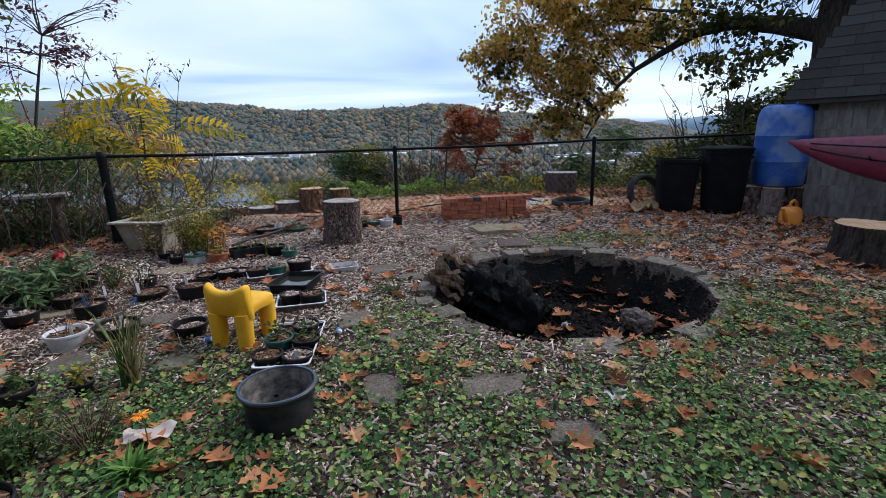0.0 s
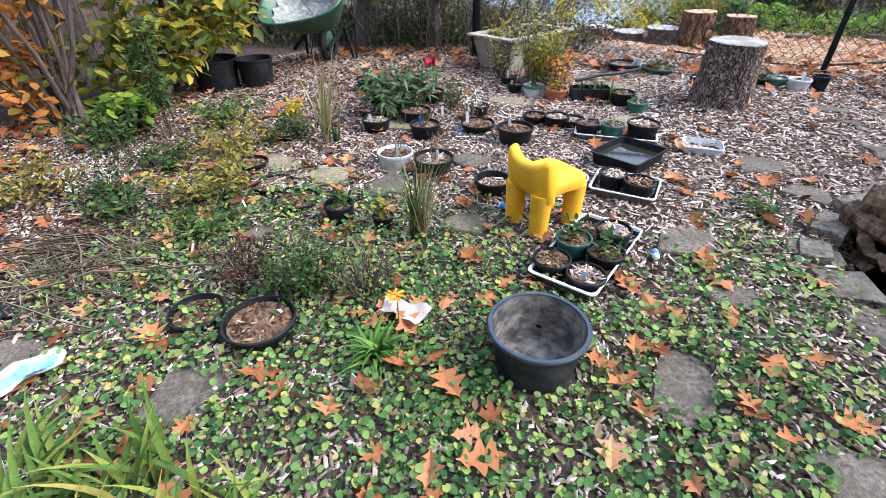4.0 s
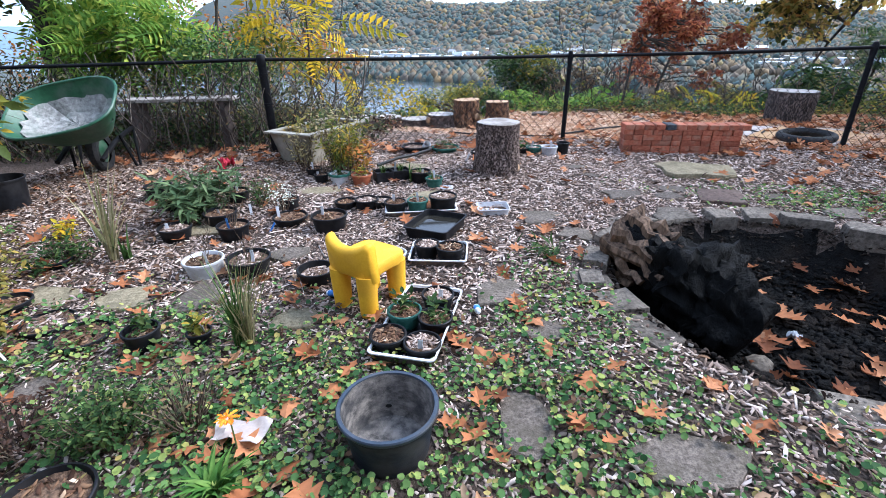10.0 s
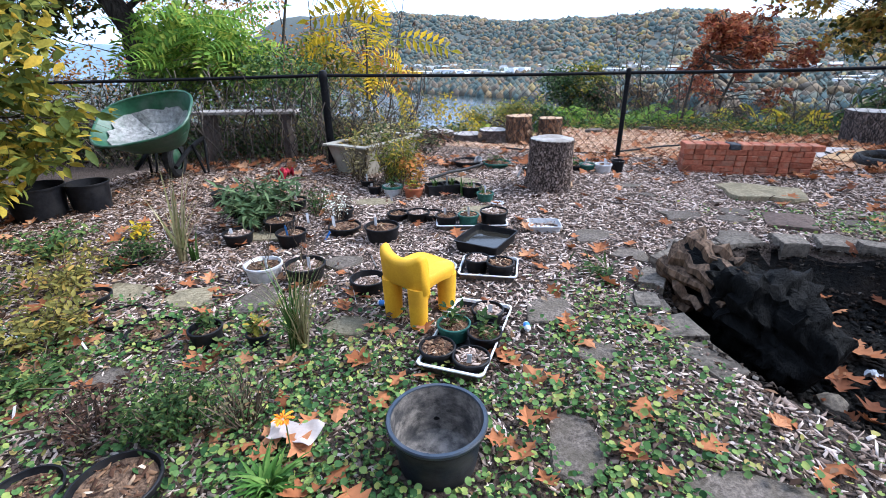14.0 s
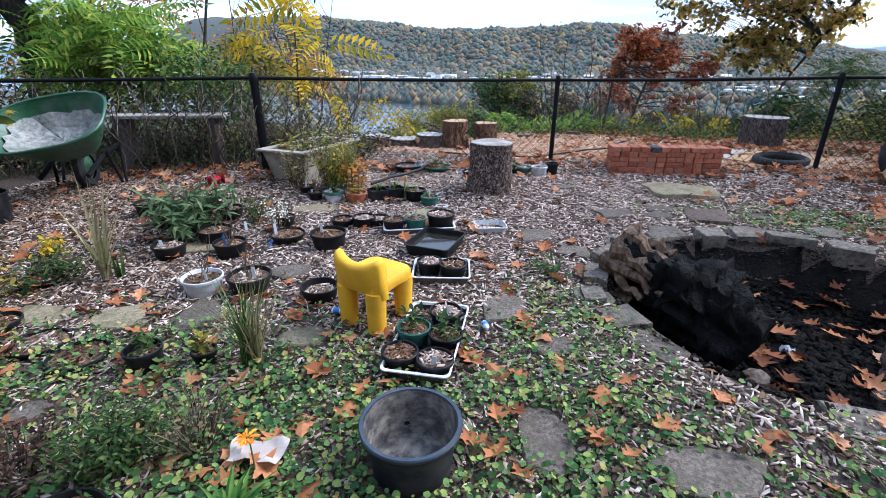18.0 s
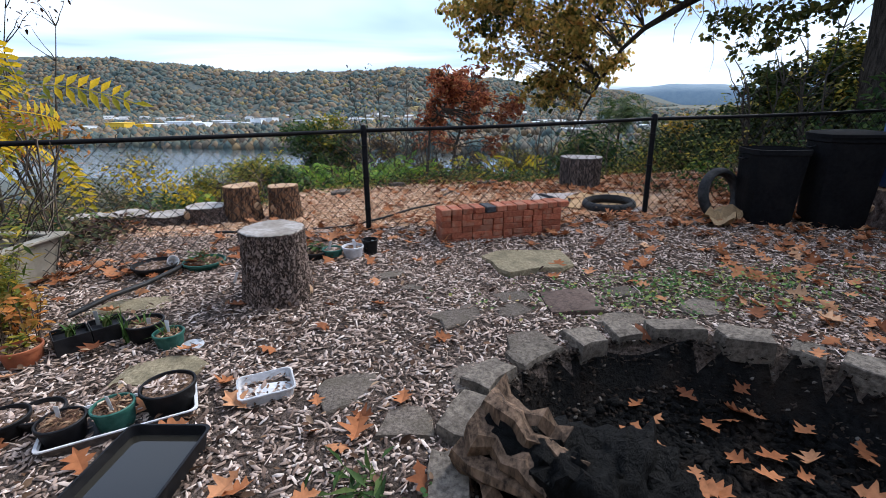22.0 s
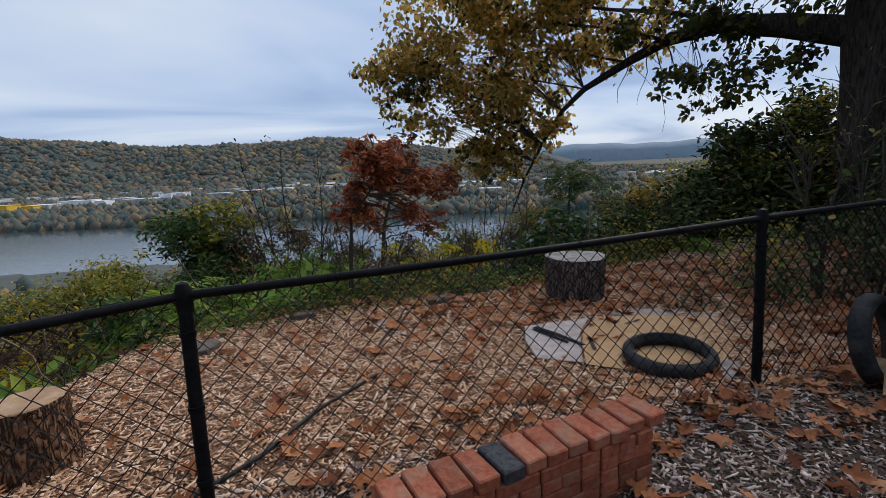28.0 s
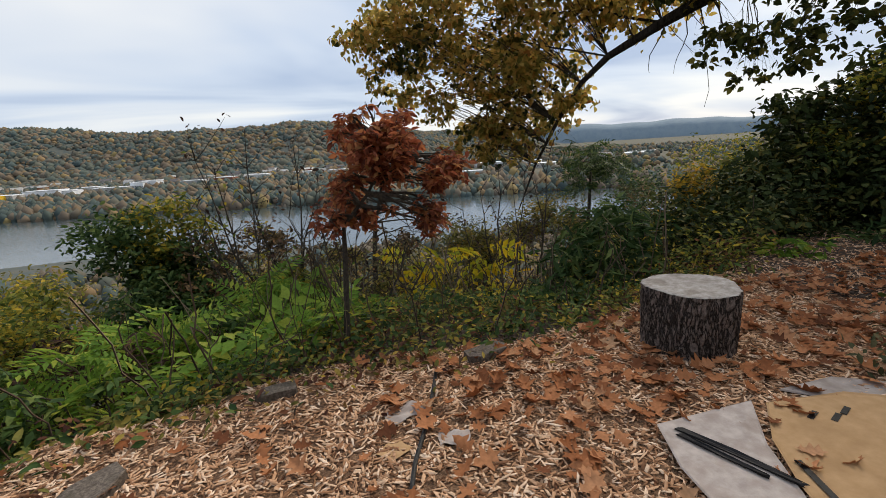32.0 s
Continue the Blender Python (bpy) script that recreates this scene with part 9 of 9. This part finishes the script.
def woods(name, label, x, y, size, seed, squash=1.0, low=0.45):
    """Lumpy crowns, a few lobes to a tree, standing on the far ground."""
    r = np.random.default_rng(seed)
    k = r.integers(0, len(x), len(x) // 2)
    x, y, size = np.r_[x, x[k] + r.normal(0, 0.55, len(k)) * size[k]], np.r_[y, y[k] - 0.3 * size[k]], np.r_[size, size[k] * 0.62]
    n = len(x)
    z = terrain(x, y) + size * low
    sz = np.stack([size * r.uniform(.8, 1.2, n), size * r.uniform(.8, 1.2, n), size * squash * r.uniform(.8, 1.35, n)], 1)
    me = scatter_mesh(name, SPR, [ICO_F] * 4, L_FAR_HAZE, np.stack([x, y, z], 1), np.stack([r.random(n) * 6.28, r.normal(0, .15, n), r.normal(0, .15, n)], 1), sz, r.integers(0, 4, n))
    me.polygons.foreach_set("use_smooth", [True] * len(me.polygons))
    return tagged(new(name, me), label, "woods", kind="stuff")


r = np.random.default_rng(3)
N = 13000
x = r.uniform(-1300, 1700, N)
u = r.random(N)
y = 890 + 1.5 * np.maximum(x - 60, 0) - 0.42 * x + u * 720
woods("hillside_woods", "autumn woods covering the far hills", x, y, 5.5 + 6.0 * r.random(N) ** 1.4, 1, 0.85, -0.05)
N = 3000
x = r.uniform(-700, 700, N)
woods("riverside_trees", "trees along the far river bank", x, 380 - 0.42 * x + r.random(N) * 42, r.uniform(2.5, 5.5, N), 2, 1.25)
N = 5200
x = r.uniform(-700, 1000, N)
woods("town_trees", "scattered trees among the far buildings", x, 420 - 0.42 * x + r.random(N) ** 0.8 * (480 + 1.5 * np.maximum(x - 60, 0)), r.uniform(3, 6, N), 3)
N = 2600
x = r.uniform(-160, 160, N)
woods("bank_woods", "autumn treetops down the near bank", x, np.maximum(19 + r.random(N) ** 1.3 * 150, edge_y(x) + 15) - 0.2 * x * (x < 0), r.uniform(1.6, 3.0, N), 4, 1.2)


def building(x, y, w, d, h, rz, wall, roof, kind, label, win=0):
    t = thing("building", label, "building", pose(x, y, float(terrain(x, y)) - 0.5, 0, 0, rz), "far town")
    g = Geo()
    g.cbox(w, d, h, Matrix.Translation((0, 0, h / 2)), 0.1)
    wl_ = part("wall", g, wall, t, smooth=0)
    g = Geo()
    if kind == "gable":
        q = d * 0.32
        g.add([(-w / 2 - .4, -d / 2 - .4, h - .1), (w / 2 + .4, -d / 2 - .4, h - .1), (w / 2 + .4, d / 2 + .4, h - .1), (-w / 2 - .4, d / 2 + .4, h - .1), (-w / 2 - .4, 0, h + q), (w / 2 + .4, 0, h + q)], [(0, 1, 5, 4), (2, 3, 4, 5), (0, 4, 3), (1, 2, 5), (3, 2, 1, 0)])
    else:
        g.cbox(w + 0.8, d + 0.8, 0.8, Matrix.Translation((0, 0, h + 0.4)), 0.1)
    part("roof", g, roof, t, smooth=0)
    for k in range(win):
        g = Geo()
        g.cbox(1.6, 0.3, 1.8, bev=0.05)
        part("window", g, M_BLDGROOF, wl_).matrix_basis = pose(-w / 2 + (k + 0.5) * w / win, -d / 2 - 0.05, h * 0.55)
    return t


rnd = random.Random(12)
BL = [(-378, 724, 34, 13, M_YBLDG), (-355, 736, 30, 10, M_YBLDG), (-306, 758, 50, 12, M_ROOFW), (-415, 704, 30, 10, M_ROOFW), (-280, 832, 40, 9, M_BLDG), (-203, 791, 20, 12, M_ROOFW), (-299, 763, 70, 10, M_ROOFW), (-237, 785, 50, 8, M_BLDG), (-188, 798, 20, 13, M_ROOFW), (-342, 745, 30, 10, M_BLDG), (-134, 809, 36, 8, M_BLDG), (-90, 815, 30, 9, M_BLDGRED), (-40, 819, 34, 9, M_BLDG), (31, 819, 30, 8, M_ROOFW), (83, 782, 30, 8, M_BLDG)]
for x, y, w, hh, a in BL:
    building(x, y, w, 18, hh, -22 + rnd.uniform(-4, 4), a, M_ROOFW if a is not M_YBLDG else M_YBLDG, "flat", "bright yellow industrial building across the river" if a is M_YBLDG else "pale flat-roofed industrial building across the river", 6)
for k in range(46):
    x = rnd.uniform(-650, 300)
    y = 860 - 0.42 * x + rnd.uniform(-90, 110) + 1.5 * max(0, x - 60) * 0.6
    building(x, y, rnd.uniform(10, 22), rnd.uniform(8, 12), rnd.uniform(6, 10), rnd.uniform(-40, 20), rnd.choice((M_BLDG, M_ROOFW, M_BLDG, M_BLDGRED)), rnd.choice((M_BLDGROOF, M_BLDG)), "gable", "small gabled house in the far town", 3)
for k in range(12):
    u = rnd.random()
    x = 190 + 420 * u
    y = 560 + 120 * u + rnd.uniform(-90, 180)
    building(x, y, rnd.uniform(24, 60), rnd.uniform(16, 24), rnd.uniform(5, 7), -35 + rnd.uniform(-6, 6), rnd.choice((M_BLDG, M_BLDG, M_ROOFW)), rnd.choice((M_BLDG, M_ROOFW)), "flat", "long pale flat-roofed warehouse in the far valley", 5)
# ridge that closes the valley; its haze is painted into the colour
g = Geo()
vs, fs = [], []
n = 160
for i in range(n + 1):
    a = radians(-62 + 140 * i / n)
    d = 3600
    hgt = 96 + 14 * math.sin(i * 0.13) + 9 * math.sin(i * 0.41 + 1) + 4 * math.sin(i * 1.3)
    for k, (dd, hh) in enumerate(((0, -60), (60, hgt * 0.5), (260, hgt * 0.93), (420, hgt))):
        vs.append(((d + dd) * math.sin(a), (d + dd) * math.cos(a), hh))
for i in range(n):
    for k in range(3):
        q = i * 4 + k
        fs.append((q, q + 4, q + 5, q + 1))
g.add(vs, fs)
solo("backdrop", g, M_RIDGE_HAZE, "wooded ridge on the horizon with haze painted in as blue-grey", "hills", kind="structure", smooth=60)

# ---- litter on the garden floor ----
def density_green(x, y):
    """Where ground ivy grows: the lower garden and some tufts by the pit."""
    a = np.exp(-(((x + 1.1) / 1.5) ** 2 + ((y + 5.2) / 0.95) ** 2) ** 2)
    b = np.exp(-(((x - 0.9) / 1.5) ** 2 + ((y + 5.1) / 0.75) ** 2) ** 2)
    c = 0.8 * np.exp(-(((x - 3.0) / 1.5) ** 2 + ((y + 4.9) / 1.4) ** 2) ** 2)
    d = 0.35 * np.exp(-(((x - 2.3) / 1.3) ** 2 + ((y + 1.8) / 0.35) ** 2) ** 2)
    e = 0.45 * np.exp(-(((x - 0.2) / 0.45) ** 2 + ((y + 4.1) / 0.7) ** 2) ** 2)
    p = 0.9 * np.exp(-(((x - 0.25) / 0.42) ** 2 + ((y + 5.35) / 0.42) ** 2) ** 2)
    n = 0.5 + 0.5 * np.sin(x * 3.1 + 1.3 * np.sin(y * 2.3)) * np.sin(y * 2.7 + np.sin(x * 1.9))
    q = 0.5 + 0.5 * np.sin(x * 7.3 + 2.1 * np.sin(y * 5.1)) * np.sin(y * 6.7 + 1.7 * np.sin(x * 4.3))
    return np.clip(0.85 * a + 0.6 * b + c + d + e + p, 0, 1) * (0.14 + 0.60 * n + 0.58 * q)


def free(x, y):
    """Off the pit and off the fence's far drop."""
    rr = ((x - PIT[0]) / PIT[2]) ** 2 + ((y - PIT[1]) / PIT[3]) ** 2
    ok = rr > 1.12
    for fx, fy, a, b, rot in FLAGS + [(1.31, -1.06, 0.36, 0.29, 8), (1.375, -1.83, 0.24, 0.24, 0), (-0.330, -4.865, 0.23, 0.23, 0), (-0.46, -4.16, 0.14, 0.3, 0)]:
        c, s = math.cos(radians(rot)), math.sin(radians(rot))
        u, v = (x - fx) * c + (y - fy) * s, -(x - fx) * s + (y - fy) * c
        ok &= (u / a) ** 2 + (v / b) ** 2 > 0.5
    return ok


def strew(n, x0, x1, y0, y1, rng, keep):
    x, y = rng.uniform(x0, x1, n), rng.uniform(y0, y1, n)
    k = keep(x, y) & free(x, y)
    return x[k], y[k]


rng = np.random.default_rng(21)
x, y = strew(190000, -5.4, 6.2, -7.2, 0.25, rng, lambda x, y: rng.random(len(x)) > 0.55 * density_green(x, y))
n = len(x)
me = scatter_mesh("wood_chips", CHIP_V, CHIP_F, M_CHIP, np.stack([x, y, ground_z(x, y) + rng.random(n) * 0.012], 1), np.stack([rng.random(n) * 6.28, rng.normal(0, .26, n), rng.normal(0, .26, n)], 1),
                  np.stack([0.012 + 0.062 * rng.random(n) ** 2.2, rng.uniform(0.016, 0.055, n), rng.uniform(0.03, 0.10, n)], 1))
tagged(new("wood_chips", me), "weathered grey-brown wood chip mulch covering the garden", "mulch", kind="stuff")
x, y = strew(105000, -2.6, 8.6, 0.05, 4.6, rng, lambda x, y: (y < edge_y(x) + 0.12) & (rng.random(len(x)) < np.where(x > 5, 0.3, 1)))
n = len(x)
me = scatter_mesh("fresh_wood_chips", CHIP_V, CHIP_F, M_CHIP_FRESH, np.stack([x, y, terrain(x, y) + rng.random(n) * 0.012], 1), np.stack([rng.random(n) * 6.28, rng.normal(0, .22, n), rng.normal(0, .22, n)], 1),
                  np.stack([0.016 + 0.075 * rng.random(n) ** 1.8, rng.uniform(0.018, 0.055, n), rng.uniform(0.03, 0.09, n)], 1))
tagged(new("fresh_wood_chips", me), "fresh orange-brown wood chips beyond the fence", "mulch", kind="stuff")
x, y = strew(300000, -4.2, 4.8, -7.2, -0.9, rng, lambda x, y: rng.random(len(x)) < density_green(x, y) * 0.95)
n = len(x)
h = 0.012 + rng.random(n) * 0.045
me = scatter_mesh("ground_ivy", np.array(ROUND_V), np.array(ROUND_F), M_IVY, np.stack([x, y, ground_z(x, y) + h], 1), np.stack([rng.random(n) * 6.28, rng.normal(0, .45, n), rng.normal(0, .45, n)], 1), 0.010 + 0.024 * rng.random(n) ** 1.6)
tagged(new("ground_ivy", me), "low creeping ground ivy with round green leaves", "ground cover", kind="stuff")

# small brown leaf scraps among the ivy and the chips
x, y = strew(80000, -5.2, 6.0, -7.2, 0.2, rng, lambda x, y: rng.random(len(x)) < 0.16 + 0.25 * density_green(x, y) + 0.75 * np.clip((-1.9 - x) / 1.2, 0, 1) + 0.35 * (x > 2.2))
n = len(x)
me = scatter_mesh("leaf_scraps", np.array(LEAF_V), np.array(LEAF_F), M_SCRAP, np.stack([x, y, ground_z(x, y) + 0.010 + rng.random(n) * 0.03], 1), np.stack([rng.random(n) * 6.28, rng.normal(0, .4, n), rng.normal(0, .4, n)], 1), 0.018 + 0.045 * rng.random(n) ** 2)
tagged(new("leaf_scraps", me), "small curled brown leaf scraps on the ground", "leaf litter", kind="stuff")

OL = [oak_leaf(c, s) for c, s in ((0.25, 1), (0.45, 2), (0.7, 3), (-0.35, 4))]


def leaf_density(x, y):
    right = 0.42 * np.clip((x - 1.6) / 2.2, 0, 1) * np.exp(-((y + 1.6) / 2.6) ** 2)
    fence_line = 0.42 * np.exp(-((y - 0.40 * np.minimum(x, 0) + 0.05) / 0.33) ** 2)
    beyond = 0.58 * (y > 0.4) * np.clip((x - 0.7) / 1.2, 0.12, 1)
    low = 0.12 * np.exp(-((y + 4.9) / 1.6) ** 2)
    return np.clip(0.045 + low + 0.85 * right + 1.25 * fence_line + beyond, 0, 1)


x, y = strew(21000, -5.0, 8.5, -7.0, 3.4, rng, lambda x, y: (rng.random(len(x)) < leaf_density(x, y)) & (y < edge_y(x)) & ((((x - 2.75) / 1.25) ** 2 + ((y - 1.05) / 0.75) ** 2 > 1) | (rng.random(len(x)) < 0.12)))
order = np.argsort(np.hypot(x + 0.3, y + 4.6))
near_i, far_i = order[:240], order[240:]
meshes = []
for v, f in OL:
    m_ = bpy.data.meshes.new("fallen_leaf")
    m_.from_pydata((v * 0.13).tolist(), [], f.tolist())
    m_.materials.append(M_FALLEN)
    meshes.append(m_)
for k, i in enumerate(near_i):
    ob = new("fallen_leaf", meshes[k % 4])
    s = float(rng.uniform(0.65, 1.25))
    ob.matrix_basis = pose(float(x[i]), float(y[i]), gz(x[i], y[i]) + 0.022 + 0.025 * float(density_green(x[i], y[i])), float(rng.normal(0, 14)), float(rng.normal(0, 14)), float(rng.uniform(0, 360))) @ Matrix.Diagonal((s, s, s, 1))
    ob.parent = ground
n = len(far_i)
me = scatter_mesh("fallen_leaves", [v for v, f in OL], [f for v, f in OL], M_FALLEN, np.stack([x[far_i], y[far_i], terrain(x[far_i], y[far_i]) + 0.02 + rng.random(n) * 0.02], 1), np.stack([rng.random(n) * 6.28, rng.normal(0, .28, n), rng.normal(0, .28, n)], 1), 0.13 * rng.uniform(.6, 1.3, n), rng.integers(0, 4, n))
tagged(new("fallen_leaves", me), "curled orange oak leaves strewn over the ground", "leaf litter", kind="stuff")
# inside the pit
n = 100
a, q = rng.random(n) * 6.28, np.sqrt(rng.random(n)) * 0.84
x, y = PIT[0] + 0.15 + PIT[2] * q * np.cos(a), PIT[1] + PIT[3] * q * np.sin(a)
k = ~((x < 1.25) & (y > -3.75))
x, y = x[k], y[k]
n = len(x)
me = scatter_mesh("pit_leaves", [v for v, f in OL], [f for v, f in OL], M_FALLEN, np.stack([x, y, terrain(x, y) + 0.055], 1), np.stack([rng.random(n) * 6.28, rng.normal(0, .3, n), rng.normal(0, .3, n)], 1), 0.13 * rng.uniform(.7, 1.3, n), rng.integers(0, 4, n))
tagged(new("pit_leaves", me), "orange oak leaves fallen into the fire pit", "leaf litter", kind="stuff")
for nm, lab, x0, y0, rx, ry, hh, mt in (("pale_stone", "small pale beige stone in the ashes", 2.04, -3.61, 0.035, 0.03, 0.05, M_SLAB), ("grey_stone", "rounded grey stone in the ashes", 1.87, -3.55, 0.045, 0.04, 0.06, M_PITSTONE), ("grey_stone", "lumpy grey cinder beside the burnt log", 1.29, -3.53, 0.085, 0.07, 0.07, M_PITSTONE)):
    g = Geo()
    r0 = random.Random(int(x0 * 100))
    g.lathe([(0.0, 0.0), (rx * 0.7, 0.0), (rx, hh * 0.3), (rx * 0.92, hh * 0.65), (rx * 0.5, hh * 0.95), (0, hh)], Matrix.Diagonal((1, ry / rx, 1, 1)), 14, wob=0.12, seed=int(x0 * 100))
    solo(nm, g, mt, lab, "stone", pose(x0, y0, float(terrain(x0, y0)), 0, 0, r0.uniform(0, 180)))
g = Geo()
g.lathe([(0.0, 0.0), (0.048, 0.0), (0.052, 0.004), (0.052, 0.010), (0.046, 0.011), (0.044, 0.007), (0, 0.007)], None, 24)
solo("jar_lid", g, M_BAGBLUE, "pale blue metal jar lid lying in the ashes", "lid", pose(2.11, -3.67, float(terrain(2.11, -3.67)) + 0.02, 8, -6, 0))
n = 2600
a, q = rng.random(n) * 6.28, np.sqrt(rng.random(n)) * 0.86
x, y = PIT[0] + PIT[2] * q * np.cos(a), PIT[1] + PIT[3] * q * np.sin(a)
me = scatter_mesh("charcoal_bits", CHIP_V, CHIP_F, M_ASH, np.stack([x, y, terrain(x, y) + rng.random(n) * 0.012], 1), np.stack([rng.random(n) * 6.28, rng.normal(0, .4, n), rng.normal(0, .4, n)], 1), np.stack([rng.uniform(.03, .09, n), rng.uniform(.06, .16, n), rng.uniform(.1, .4, n)], 1))
tagged(new("charcoal_bits", me), "black charcoal and ash filling the pit floor", "ash", kind="stuff")

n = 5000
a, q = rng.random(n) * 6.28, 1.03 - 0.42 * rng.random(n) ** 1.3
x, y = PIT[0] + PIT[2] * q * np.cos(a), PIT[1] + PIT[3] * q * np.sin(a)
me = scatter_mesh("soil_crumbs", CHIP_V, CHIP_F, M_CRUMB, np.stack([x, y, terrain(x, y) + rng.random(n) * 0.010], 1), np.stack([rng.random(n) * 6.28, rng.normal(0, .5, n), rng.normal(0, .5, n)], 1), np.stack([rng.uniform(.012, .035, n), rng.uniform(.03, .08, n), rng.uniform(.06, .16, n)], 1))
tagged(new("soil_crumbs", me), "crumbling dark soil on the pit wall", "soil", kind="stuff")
